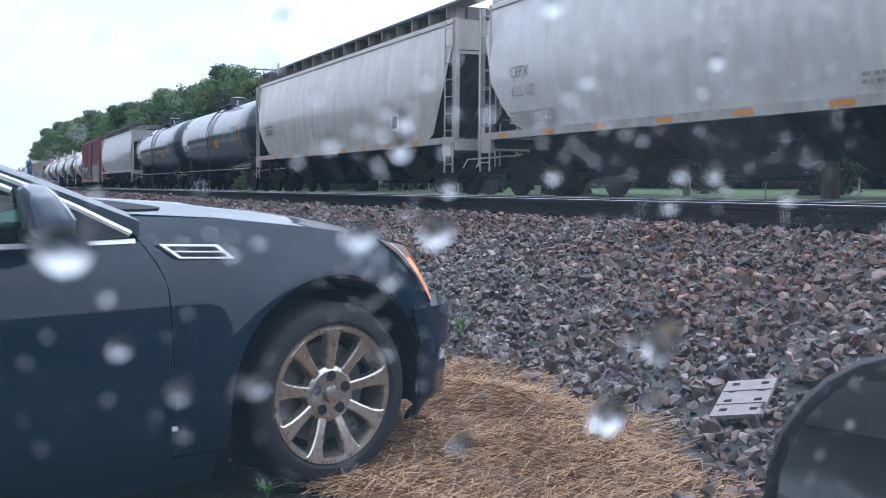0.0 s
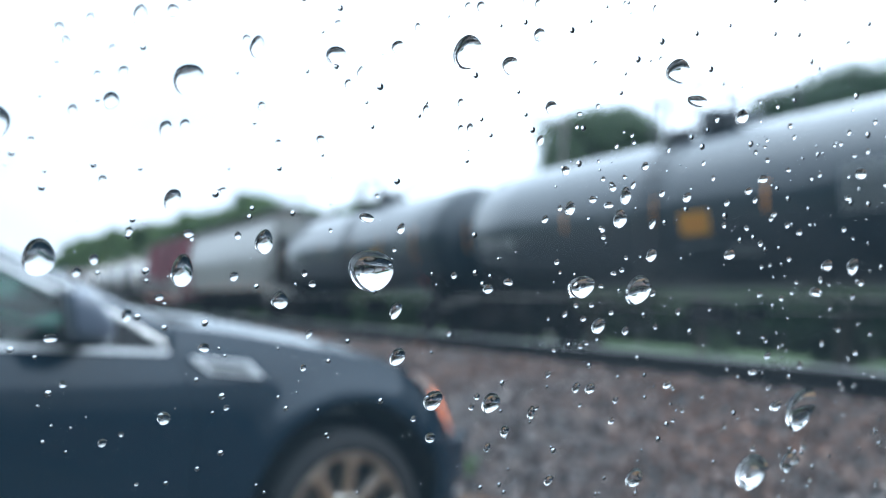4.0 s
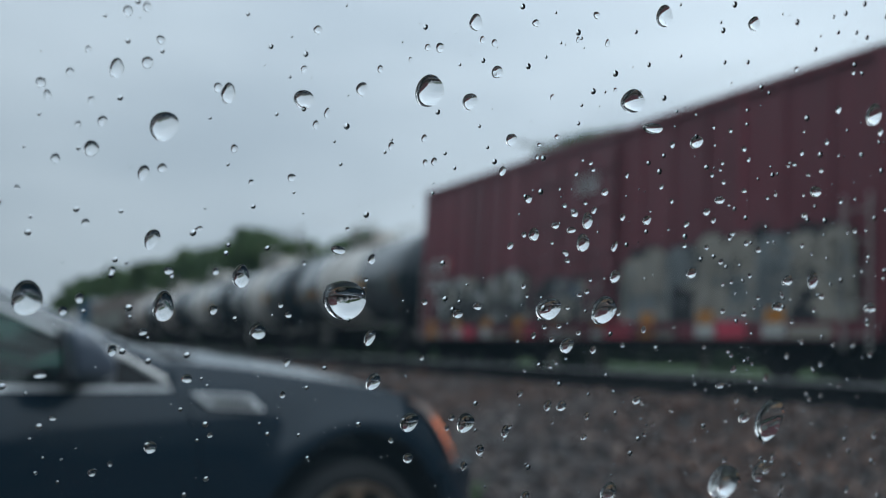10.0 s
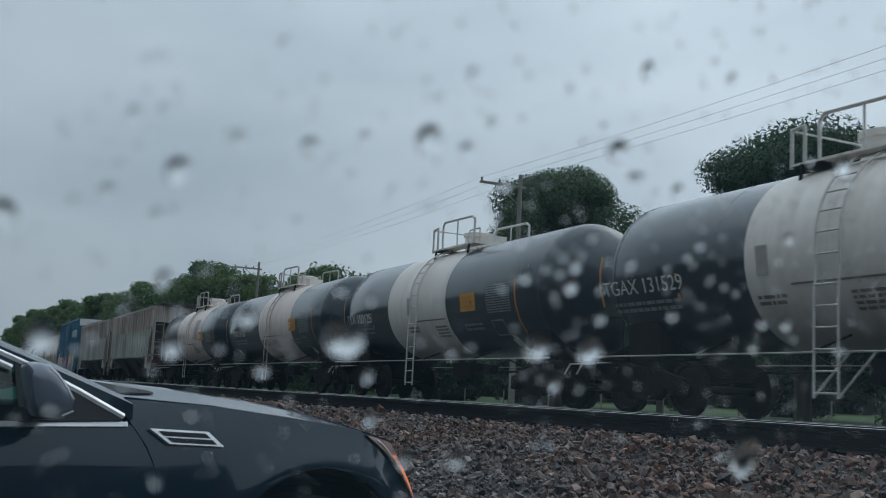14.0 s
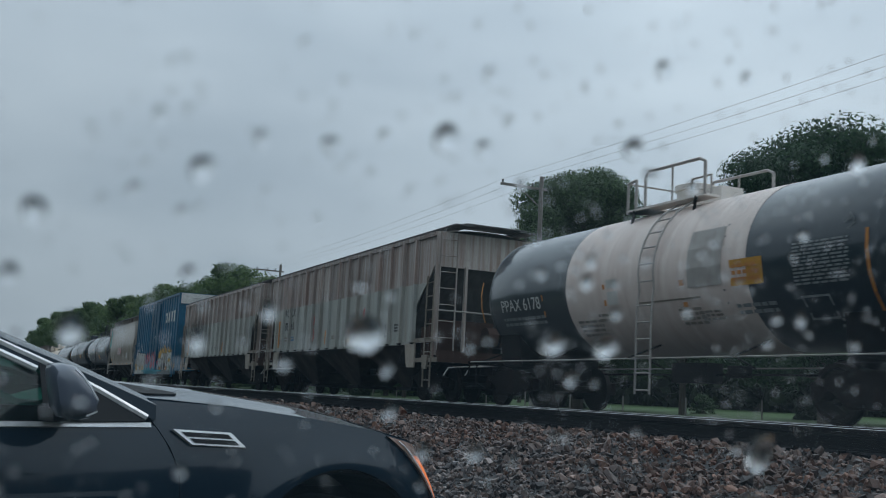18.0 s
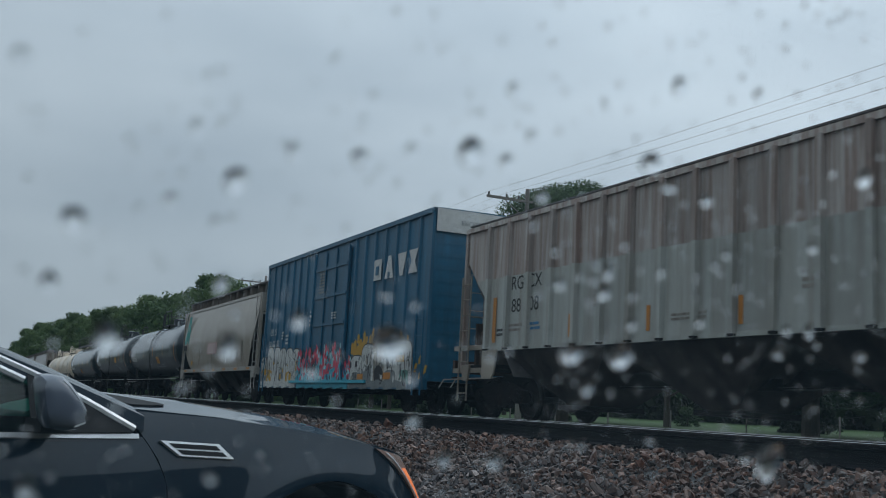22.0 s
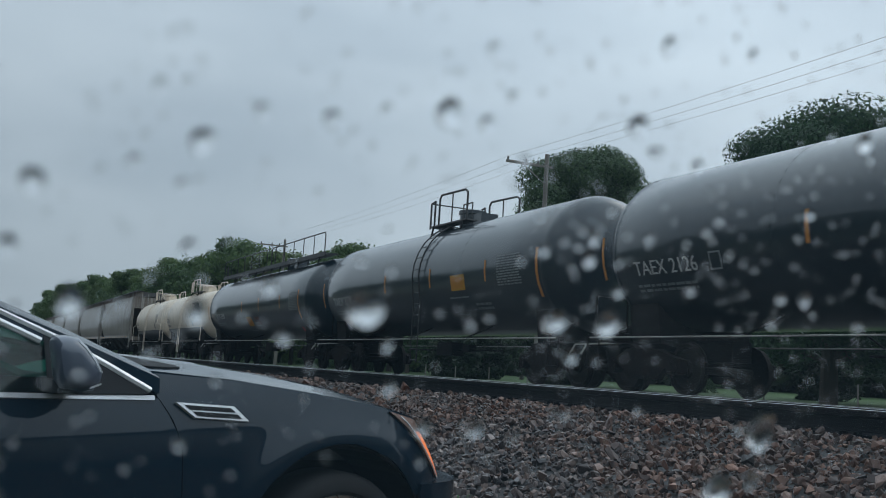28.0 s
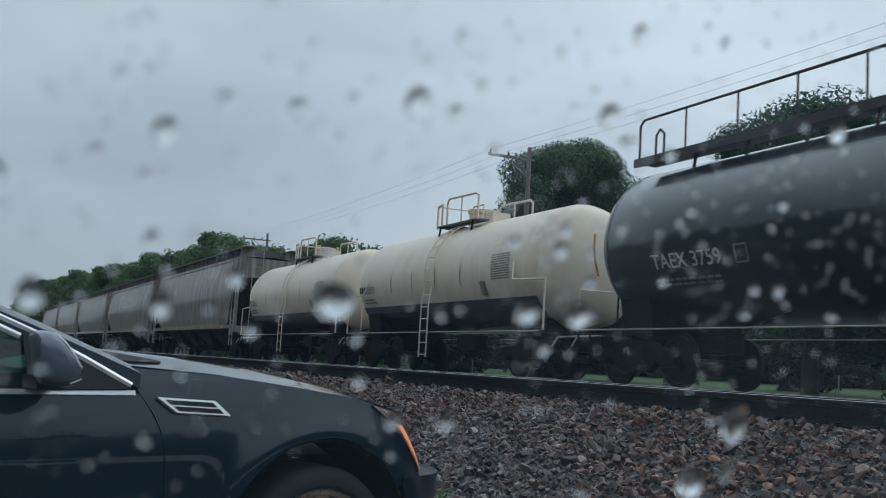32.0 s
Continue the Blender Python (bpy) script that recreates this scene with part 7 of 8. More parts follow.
def stone_field(name, count, xr, yr, size, seed, material, label, keep=None):
    rng = np.random.default_rng(seed)
    x, y = rng.uniform(*xr, count), rng.uniform(*yr, count)
    if keep is not None:
        ok = keep(x, y, rng)
        x, y = x[ok], y[ok]
    vs, fs, o = [], [], 0
    for k in range(len(x)):
        v, f = ROCK_DATA[rng.integers(10)]
        q = rng.normal(size=4)
        q /= np.linalg.norm(q)
        w, a, b, c = q
        R = np.array([[1 - 2 * (b * b + c * c), 2 * (a * b - c * w), 2 * (a * c + b * w)], [2 * (a * b + c * w), 1 - 2 * (a * a + c * c), 2 * (b * c - a * w)],
                      [2 * (a * c - b * w), 2 * (b * c + a * w), 1 - 2 * (a * a + b * b)]])
        s = size * rng.lognormal(0, 0.3)
        vs.append(v @ R.T * s + (x[k], y[k], bed_z(y[k]) + rng.uniform(-0.45, 1.1) * s + 0.008))
        fs.append(f + o)
        o += len(v)
    me = bpy.data.meshes.new(name)
    vs, fs = np.concatenate(vs), np.concatenate(fs)
    me.from_pydata(vs.tolist(), [], fs.tolist())
    me.materials.append(material)
    return tagged(new(name, me), label, "gravel", kind="stuff")


def toe(x, y, rng):
    """The foot of the ballast is ragged, and clear of straw and car."""
    edge = 2.88 + 0.1 * np.sin(x * 2.7) + rng.uniform(-0.2, 0.2, len(x)) - 0.75 * np.clip((x + 3.7) / 1.0, 0, 2)
    return y > edge


stone_field("ballast_stones", 29000, (-13.0, -1.2), (1.6, 6.15), 0.030, 1, M["stones"], "coarse grey and brown crushed ballast stones", toe)
stone_field("ballast_stones", 15000, (-34.0, -13.0), (2.6, 6.15), 0.033, 2, M["stones"], "coarse crushed ballast stones along the track")
stone_field("ballast_stones", 5000, (-80.0, -34.0), (2.6, 6.15), 0.06, 3, M["stones"], "coarse crushed ballast stones further along")
stone_field("ballast_stones", 9000, (-1.2, 14.0), (2.7, 6.15), 0.042, 6, M["stones"], "coarse crushed ballast stones beside the parked cars")
stone_field("ballast_stones", 3500, (-16.0, -2.0), (8.0, 10.8), 0.03, 4, M["stones"], "crushed stones between the tracks")
rock_objects = []
for bm in ROCKS:
    ob = part("stone", bm, M["stone"], ballast)
    rock_objects.append(ob.data)
    bpy.data.objects.remove(ob)
rnd = random.Random(9)
for k in range(280):
    x, y = rnd.uniform(-6.6, -2.0), rnd.uniform(2.6, 4.2)
    if y < 2.75 - 0.35 * max(0.0, (x + 4.2) / 1.5) + 0.2:
        continue
    s = 0.030 * rnd.lognormvariate(0, 0.28)
    shared("stone", rock_objects[k % 10], ballast, pose(x, y, float(bed_z(y)) + 0.035 + 0.5 * s, rnd.uniform(0, 360), rnd.uniform(0, 360), rnd.uniform(0, 360)) @ Matrix.Scale(s, 4))


def straw_hump(x, y):
    """The straw lies in low heaps."""
    return sum(h * math.exp(-((x - a) / u) ** 2 - ((y - b) / v) ** 2) for a, b, u, v, h in ((-4.35, 2.5, 0.4, 0.22, 0.085), (-4.9, 2.3, 0.5, 0.3, 0.06), (-3.75, 2.3, 0.35, 0.25, 0.055), (-4.2, 1.9, 0.5, 0.2, 0.04)))


def straw_field(name, count, seed, where, material, length, label):
    rng = np.random.default_rng(seed)
    vs, fs, o = [], [], 0
    while o < count * 6:
        x, y = rng.uniform(-6.4, -2.2), rng.uniform(0.2, 3.4)
        if not where(x, y, rng):
            continue
        a, l = rng.uniform(0, math.tau), length * rng.uniform(0.5, 1.3)
        w, lift = rng.uniform(0.0007, 0.0014), rng.uniform(0.0, 0.025)
        h = float(bed_z(y)) + rng.uniform(0.0, 0.03) + 0.02 * math.sin(x * 5) * math.sin(y * 6) + straw_hump(x, y)
        d = np.array((math.cos(a), math.sin(a)))
        n = np.array((-d[1], d[0])) * w
        bend = rng.uniform(-0.06, 0.06)
        for t, hh in ((0.0, 0.0), (0.5, lift), (1.0, rng.uniform(-0.01, 0.05))):
            p = np.array((x, y)) + d * l * (t - 0.5) + n / w * bend * (t - t * t) * 4 * l
            for sgn in (-1, 1):
                q = p + n * sgn
                vs.append((q[0], q[1], max(0.004, h + hh + w * sgn)))
        fs += [(o, o + 1, o + 3, o + 2), (o + 2, o + 3, o + 5, o + 4)]
        o += 6
    me = bpy.data.meshes.new(name)
    me.from_pydata(vs, [], fs)
    me.materials.append(material)
    return tagged(new(name, me), label, "straw", kind="stuff")


def straw_mat():
    m, n, l, p = nodes_of("dry_straw")
    src = n.new("ShaderNodeNewGeometry").outputs["Random Per Island"]
    l.new(mix_node(n, l, src, (0.16, 0.078, 0.036), (0.54, 0.33, 0.17)), p.inputs["Base Color"])
    p.inputs["Roughness"].default_value = 0.6
    return m


M["straw"] = straw_mat()
M["straw_base"] = paint("straw_base", (0.15, 0.08, 0.04), (0.07, 0.04, 0.022), 0.7, 0.85, streak=(6, 6, 6), bump=0.8, fine=60.0)


def straw_edge(x):
    return 2.8 + 0.08 * math.sin(x * 2.3 + 0.6) + 0.06 * math.sin(x * 6.1) - 0.3 * max(0.0, (x + 3.7))


straw_field("straw", 42000, 3, lambda x, y, rng: y > 1.3 + rng.normal(0, 0.07) and y < straw_edge(x) + rng.normal(0, 0.1) and x < -2.9 + rng.normal(0, 0.15) - 0.4 * max(0.0, y - 2.2), M["straw"], 0.17, "golden dry straw strewn on the ground")
bm = bmesh.new()
def mat_pt(i, j):
    x = -6.4 + 3.4 * i / 60
    y = 1.32 + 0.04 * math.sin(i * 0.9) + (straw_edge(x) - 1.34) * j / 36
    return x, y, 0.004 + 0.03 * min(1.0, (36 - j) / 6) * min(1.0, j / 4) * (0.6 + 0.4 * math.sin(i * 0.8) * math.sin(j * 0.6)) + straw_hump(x, y) * min(1.0, j / 4)


sheet(bm, mat_pt, 60, 36)
tagged(part("straw_mat", bm, M["straw_base"], None), "flattened layer of dry straw under the loose stalks", "straw", kind="stuff")

tie_plate = thing("steel_tie_plate", "loose rusty steel tie plate with square holes, on the stones", "tie plate", m=pose(-3.777, 3.277, 0.165, 14.4) @ pose(0, 0, 0, 0, 0, 129))
bm = bmesh.new()
for x0, x1, y0, y1 in ((-0.22, 0.22, -0.115, -0.085), (-0.22, 0.22, -0.05, 0.05), (-0.22, 0.22, 0.085, 0.115)):
    box(bm, x0, x1, y0, y1, 0.0, 0.018)
for y0, y1 in ((-0.085, -0.05), (0.05, 0.085)):
    for x0, x1 in ((-0.22, -0.17), (-0.135, -0.06), (-0.025, 0.06), (0.095, 0.15), (0.185, 0.22)):
        box(bm, x0, x1, y0, y1, 0.0, 0.018)
part("plate", bm, M["plate"], tie_plate, "flat plate with spike holes")
part("shoulder", boxes((-0.09, -0.08, -0.11, 0.11, 0.018, 0.022)), M["plate"], tie_plate)
part("shoulder", boxes((0.075, 0.085, -0.11, 0.11, 0.018, 0.022)), M["plate"], tie_plate)


def weed(x, y, size, seed):
    """A tuft of narrow bent leaves."""
    w = thing("weed", "small green weed growing between the ballast stones", "weed", "weeds at the foot of the bed", pose(x, y, float(bed_z(y))))
    rnd = random.Random(seed)
    for k in range(14):
        a, l = rnd.uniform(0, math.tau), size * rnd.uniform(0.5, 1.1)
        c, d = math.cos(a), math.sin(a)
        bm = bmesh.new()
        spine = [(0.0, 0.0), (0.25, 0.55), (0.6, 0.85), (1.0, 0.8)]
        rows = [[(c * u * l * 0.6 - d * t, d * u * l * 0.6 + c * t, v * l) for t in (-h, h)] for (u, v), h in zip(spine, (0.003, 0.008, 0.006, 0.001))]
        sheet(bm, lambda i, j: rows[i][j], 3, 1)
        part("leaf", bm, M["weed"], w)
    return w


M["weed"] = leaf_mat("weed_leaf", (0.07, 0.15, 0.05), (0.12, 0.22, 0.08))
weed(-6.65, 3.2, 0.2, 1)
weed(-6.5, 3.12, 0.13, 2)
weed(-3.62, 1.02, 0.1, 3)
weed(-3.5, 0.92, 0.08, 4)


# ---- trees, pole line, house behind the tracks ----
def crown_mesh(seed, height, width, leaf, count, low=0.18, material="leaf"):
    """Leaf sprays in uneven clusters round a few limbs; an open, ragged outline."""
    rng = np.random.default_rng(seed)
    clusters = []
    n = 66
    for k in range(n):
        h = low + (1 - low) * rng.uniform(0, 1) ** 0.85
        reach = max(0.06, 1 - abs((h - 0.42) / 0.62) ** 2.2) ** 0.62
        a = rng.uniform(0, math.tau)
        r = width / 2 * reach * rng.uniform(0.25, 0.95)
        clusters.append((r * math.cos(a), r * math.sin(a), height * h * 0.94, width * rng.uniform(0.085, 0.15)))
    clusters.append((0, 0, height * 0.88, width * 0.16))
    cl = np.array(clusters)[np.arange(count) % len(clusters)]
    d = rng.normal(size=(count, 3))
    d /= np.linalg.norm(d, axis=1)[:, None]
    r = cl[:, 3] * rng.uniform(0.3, 1.12, count) ** 0.6
    p = cl[:, :3] + d * r[:, None] * (1.15, 1.15, 0.8)
    t = rng.normal(size=(count, 3))
    t -= d * (t * d).sum(1)[:, None] * 0.6
    t /= np.linalg.norm(t, axis=1)[:, None]
    b = np.cross(d, t)
    b /= np.linalg.norm(b, axis=1)[:, None] + 1e-9
    s = (leaf * rng.uniform(0.55, 1.25, count))[:, None]
    vs = np.stack([p - t * s, p - b * s * 0.55 - t * s * 0.1, p + t * s, p + b * s * 0.55 + t * s * 0.15], 1).reshape(-1, 3).tolist()
    fs = np.arange(count * 4).reshape(-1, 4).tolist()
    me = bpy.data.meshes.new("crown")
    me.from_pydata(vs, [], fs)
    me.materials.append(M[material])
    return me, clusters


def trunk_mesh(height, clusters, girth):
    bm = bmesh.new()
    stem = [(0, 0, 0, girth), (0.05 * girth, 0.1 * girth, height * 0.25, girth * 0.78), (0.1, 0.05, height * 0.55, girth * 0.5), (0.0, 0.0, height * 0.85, girth * 0.14)]
    n = 9
    rings = [[bm.verts.new((x + r * math.cos(k * math.tau / n), y + r * math.sin(k * math.tau / n), z)) for k in range(n)] for x, y, z, r in stem]
    for a, b in zip(rings, rings[1:]):
        for k in range(n):
            bm.faces.new((a[k], a[(k + 1) % n], b[(k + 1) % n], b[k]))
    for x, y, z, r in clusters[::3]:
        a = Vector((0.05, 0.03, max(height * 0.15, z * 0.62)))
        rod(bm, a, a.lerp(Vector((x, y, z)), 0.55), girth * 0.28, 6)
        rod(bm, a.lerp(Vector((x, y, z)), 0.5), Vector((x, y, z)), girth * 0.14, 5)
    return bm


def tree_proto(seed, height, width, leaf, count, low=0.18, material="leaf", girth=0.3, label="leafy green tree behind the railway"):
    t = thing("tree", label, "tree", "trees behind the railway")
    me, clusters = crown_mesh(seed, height, width, leaf, count, low, material)
    part("trunk", trunk_mesh(height, clusters, girth), M["bark"], t)
    shared("crown", me, t)
    return t


def plant(proto, x, y, scale, turn, wide=1.0):
    return copy_thing(proto, pose(x, y, float(ground_z(y)) - 0.05, 0, 0, turn) @ Matrix.Diagonal((scale * wide, scale * wide, scale, 1)))


big_a = tree_proto(11, 14.5, 12.6, 0.105, 150000, 0.19, girth=0.45, label="large broad-crowned green tree near the pole line")
big_a.matrix_basis = pose(-53.2, 33.0, 0.6)
big_b = tree_proto(12, 12.8, 13.0, 0.105, 140000, 0.2, girth=0.4, label="dense green tree in the row behind the railway")
big_b.matrix_basis = pose(-33.5, 33.0, 0.6, 0, 0, 40)
plant(big_b, -25.5, 34.5, 0.98, 130)
plant(big_a, -14.0, 36.0, 0.85, 220, 0.8)
small = tree_proto(13, 11.0, 7.0, 0.17, 8000, 0.15, girth=0.2, label="slim tree with a thin open crown")
small.matrix_basis = pose(-79.0, 36.0, 0.4)
plant(small, -87.0, 36.0, 1.02, 80)
plant(small, -44.5, 34.0, 0.95, 200)
plant(small, -73.0, 40.0, 0.9, 20)
far_a = tree_proto(14, 15.0, 13.0, 0.3, 9000, 0.08, "leaf_hazed", 0.35, "tree in the far wood along the track, haze painted into its leaves")
far_b = tree_proto(15, 16.0, 11.0, 0.3, 9000, 0.08, "leaf_hazed", 0.35, "tall tree in the far wood along the track, haze painted into its leaves")
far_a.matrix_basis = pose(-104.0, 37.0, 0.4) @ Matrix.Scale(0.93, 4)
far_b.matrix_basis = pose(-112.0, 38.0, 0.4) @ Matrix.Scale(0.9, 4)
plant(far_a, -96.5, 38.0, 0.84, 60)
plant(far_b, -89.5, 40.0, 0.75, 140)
TOPS = [(-560, 32), (-470, 30.5), (-381, 29), (-300, 23.8), (-250, 21.5), (-195, 20.5), (-163, 20), (-148, 19), (-130, 16.6), (-110, 15), (-100, 12.5)]
rnd = random.Random(17)
x = -119.0
k = 0
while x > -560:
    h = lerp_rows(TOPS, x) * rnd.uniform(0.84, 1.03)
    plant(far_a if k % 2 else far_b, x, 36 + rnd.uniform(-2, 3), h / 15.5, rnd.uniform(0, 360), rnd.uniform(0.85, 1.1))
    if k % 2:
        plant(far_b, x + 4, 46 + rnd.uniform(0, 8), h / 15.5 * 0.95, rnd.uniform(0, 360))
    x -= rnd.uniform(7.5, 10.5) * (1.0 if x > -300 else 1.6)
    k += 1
# low scrub behind the train
bush = thing("bush", "low leafy bush at the edge of the grass", "bush", "bushes behind the railway")
me, cl = crown_mesh(21, 2.2, 3.0, 0.12, 3000, 0.02)
shared("crown", me, bush)
part("stems", trunk_mesh(1.8, cl, 0.06), M["bark"], bush)
bush.matrix_basis = pose(-19.5, 24.0, 0.45)
# undergrowth closes the field behind the trees; its shade is in the leaf colour
scrub = thing("bush", "dense scrub at the far edge of the grass, shade painted into its leaves", "bush", "scrub along the field")
me, cl = crown_mesh(22, 2.6, 3.4, 0.14, 3600, 0.0, "leaf_shaded")
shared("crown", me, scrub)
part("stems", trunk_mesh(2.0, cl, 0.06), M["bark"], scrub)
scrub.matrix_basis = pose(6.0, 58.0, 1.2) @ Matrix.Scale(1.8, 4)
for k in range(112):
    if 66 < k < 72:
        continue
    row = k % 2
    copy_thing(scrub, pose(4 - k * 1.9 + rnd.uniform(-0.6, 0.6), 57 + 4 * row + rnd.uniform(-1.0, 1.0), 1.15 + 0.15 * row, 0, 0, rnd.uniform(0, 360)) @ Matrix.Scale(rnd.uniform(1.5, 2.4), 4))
for k in range(14):
    bx = -13 - k * 9.0 + rnd.uniform(-3, 3)
    s = rnd.uniform(0.5, 0.9)
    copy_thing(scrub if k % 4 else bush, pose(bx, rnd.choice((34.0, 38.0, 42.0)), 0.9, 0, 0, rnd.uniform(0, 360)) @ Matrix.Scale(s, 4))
# trees on the side of the road from which the train is watched
for k in range(62):
    plant(big_a if k % 2 else big_b, 60 - k * 6.5 + rnd.uniform(-2, 2), -26 + rnd.uniform(-5, 3), rnd.uniform(0.6, 0.9), rnd.uniform(0, 360))
for k in range(26):
    copy_thing(bush, pose(-130 - k * 9 + rnd.uniform(-3, 3), 44 + rnd.uniform(-2, 2), 1.0, 0, 0, rnd.uniform(0, 360)) @ Matrix.Scale(rnd.uniform(1.2, 2.2), 4))
# tall grass tufts along the far edge of the bed
rng = np.random.default_rng(8)
vs, fs = [], []
for k in range(9000):
    gx, gy = rng.uniform(-75, -6), 16.3 + abs(rng.normal(0, 2.2))
    h, a = rng.uniform(0.08, 0.34), rng.uniform(0, math.tau)
    w = 0.02
    z = ground_z(gy)
    o = len(vs)
    vs += [(gx - w * math.cos(a), gy - w * math.sin(a), z), (gx + w * math.cos(a), gy + w * math.sin(a), z), (gx + rng.normal(0, 0.08), gy + rng.normal(0, 0.08), z + h)]
    fs.append((o, o + 1, o + 2))
me = bpy.data.meshes.new("tall_grass")
me.from_pydata(vs, [], fs)
me.materials.append(leaf_mat("grass_blade", (0.06, 0.12, 0.03), (0.15, 0.23, 0.06)))
tagged(new("tall_grass", me), "ragged green grass along the edge of the track bed", "grass", kind="stuff")

POLE_Y, POLE_X = 25.6, -45.3


def utility_pole(x):
    p = thing("utility_pole", "weathered wooden utility pole with a side crossarm", "utility pole", "utility poles", pose(x, POLE_Y, 0.4))
    bm = bmesh.new()
    loft_x(bm, [[(r * math.cos(k * math.tau / 10), r * math.sin(k * math.tau / 10), z) for k in range(10)] for z, r in ((0, 0.17), (6, 0.14), (12.0, 0.105))])
    part("shaft", bm, M["pole"], p)
    arm = part("crossarm", boxes((-0.06, 0.06, -2.3, 0.3, 11.3, 11.42)), M["pole"], p)
    for y in (-2.2, -1.2, -0.5):
        part("insulator", lathe(bmesh.new(), [(11.42, 0.03), (11.5, 0.06), (11.6, 0.045)], 8, "z"), M["wire"], arm).matrix_basis = pose(0, y, 0)
    part("brace", bar([(0, -1.3, 11.3), (0, 0, 10.4)], 0.025), M["pole"], p)
    return p


for px in (POLE_X, POLE_X - 48.0, POLE_X + 48.0):
    utility_pole(px)
for y, z in ((-2.2, 11.6), (-1.2, 11.66), (0.0, 11.8)):
    pts = []
    for span in range(-4, 2):
        for k in range(10):
            t = k / 10
            pts.append((POLE_X + 48.0 * (span + t), POLE_Y + y, 0.4 + z - 0.35 * 4 * t * (1 - t)))
    tagged(part("overhead_wire", bar(pts, 0.0055, 5), M["wire"], None), "thin dark overhead wire between poles", "wire", "overhead wires")

house = thing("house", "small white sided house beyond the field", "house", m=pose(-166.0, 75.0, 1.4, 0, 0, 20))
part("wall", boxes((-5, 5, -3.5, 3.5, 0, 2.9)), M["house"], house)
bm = bmesh.new()
loft_x(bm, [[(x, -4, 2.8), (x, 0, 5.0), (x, 4, 2.8), (x, 3.9, 2.65), (x, 0, 4.8), (x, -3.9, 2.65)] for x in (-5.4, 5.4)])
part("roof", bm, M["roof"], house)
for wx in (-3.2, 0.2, 3.2):
    w = part("window", boxes((wx - 0.6, wx + 0.6, -3.56, -3.44, 1.0, 2.2)), M["house"], house)
    part("pane", boxes((wx - 0.5, wx + 0.5, -3.575, -3.56, 1.1, 2.1)), M["window_dark"], w)
part("door", boxes((1.5, 2.4, -3.56, -3.44, 0, 2.05)), M["window_dark"], house)
for k in range(14):
    fx = -14 - k * 5.0
    post = thing("fence_post", "thin pale wooden marker post in the grass", "post", "posts in the grass", pose(fx, 30.0, 0.72, 0, 0, k * 13))
    part("shaft", boxes((-0.03, 0.03, -0.03, 0.03, 0, 0.9)), M["pole"], post)
    part("cap", boxes((-0.035, 0.035, -0.035, 0.035, 0.9, 0.93)), M["pole"], post)


# ---- the wet side window of the car in which the camera is held ----
GLASS_C, GLASS_U, GLASS_V = Vector((-0.325, 0.147, EYE_Z + 0.047)), Vector((-0.0829, 0.9966, 0.0)).normalized(), Vector((0.2812, 0.0234, 0.9594)).normalized()
GLASS_N = GLASS_U.cross(GLASS_V)          # towards the inside
GLASS_M = Matrix.Translation(GLASS_C) @ Matrix((GLASS_U, GLASS_V, GLASS_N)).transposed().to_4x4()
M["pane"] = wet_pane("window_pane", (0.965, 0.985, 0.99), 0.02, 0.009)
M["water"] = clear("rain_water", 1.33)
M["car_black"] = paint("black_trim", (0.012, 0.012, 0.013), (0.02, 0.02, 0.02), 0.4, 0.4, bump=0.05, fine=60.0)
M["mirror"] = plain("mirror_glass", (0.75, 0.78, 0.76), 0.02, 1.0)

viewer_car = thing("viewer_car", "dark parked car with a rain-covered side window", "car", m=GLASS_M)
# local: x forward along the car, y up the glass, z into the cabin
pane = part("window_pane", boxes((-0.5, 0.75, -0.26, 0.36, 0.0, 0.004)), M["pane"], viewer_car, "clear window glass wet with rain")
part("door_panel", boxes((-0.7, 0.95, -0.4, -0.262, -0.03, 0.05)), M["car_black"], viewer_car)
part("roof_rail", boxes((-0.75, 0.8, 0.362, 0.44, -0.02, 0.06)), M["car_black"], viewer_car)
part("rear_pillar", boxes((-0.6, -0.502, -0.26, 0.36, -0.02, 0.05)), M["car_black"], viewer_car)
part("front_pillar", boxes((0.752, 0.84, -0.26, 0.36, -0.02, 0.05)), M["car_black"], viewer_car)
part("roof", boxes((-0.8, 0.8, 0.44, 0.47, 0.0, 1.4)), M["car_black"], viewer_car)
part("far_side", boxes((-0.8, 0.9, -0.4, 0.44, 1.4, 1.45)), M["car_black"], viewer_car)
# the rest of the car stands level round the leaning glass
level = GLASS_M.inverted() @ Matrix.Translation((GLASS_C.x, GLASS_C.y, 0)) @ pose(0, 0, 0, 0, 0, math.degrees(math.atan2(GLASS_U.y, GLASS_U.x)))
M["viewer_paint"] = paint("dark_grey_car_paint", (0.02, 0.022, 0.026), (0.03, 0.032, 0.036), 0.5, 0.35, 0.2, bump=0.0, coat=0.7, fine=40.0)
bm = bmesh.new()
secs = []
for x, tuck, low, top in ((-2.35, 0.22, 0.38, 0.80), (-2.2, 0.08, 0.26, 0.90), (-1.2, 0.0, 0.2, 0.86), (0.95, 0.0, 0.2, 0.86), (1.0, 0.0, 0.2, 0.93), (1.7, 0.03, 0.22, 0.88), (2.2, 0.12, 0.25, 0.76), (2.38, 0.3, 0.34, 0.62)):
    o, i = 0.12 - tuck, -1.82 + tuck
    secs.append([(x, o - 0.05, low), (x, o, (low + top) / 2), (x, o - 0.05, top - 0.06), (x, o - 0.16, top), (x, i + 0.16, top), (x, i + 0.05, top - 0.06), (x, i, (low + top) / 2), (x, i + 0.05, low)])
loft_x(bm, secs)
part("body", bm, M["viewer_paint"], viewer_car, "dark grey lower body").matrix_basis = level
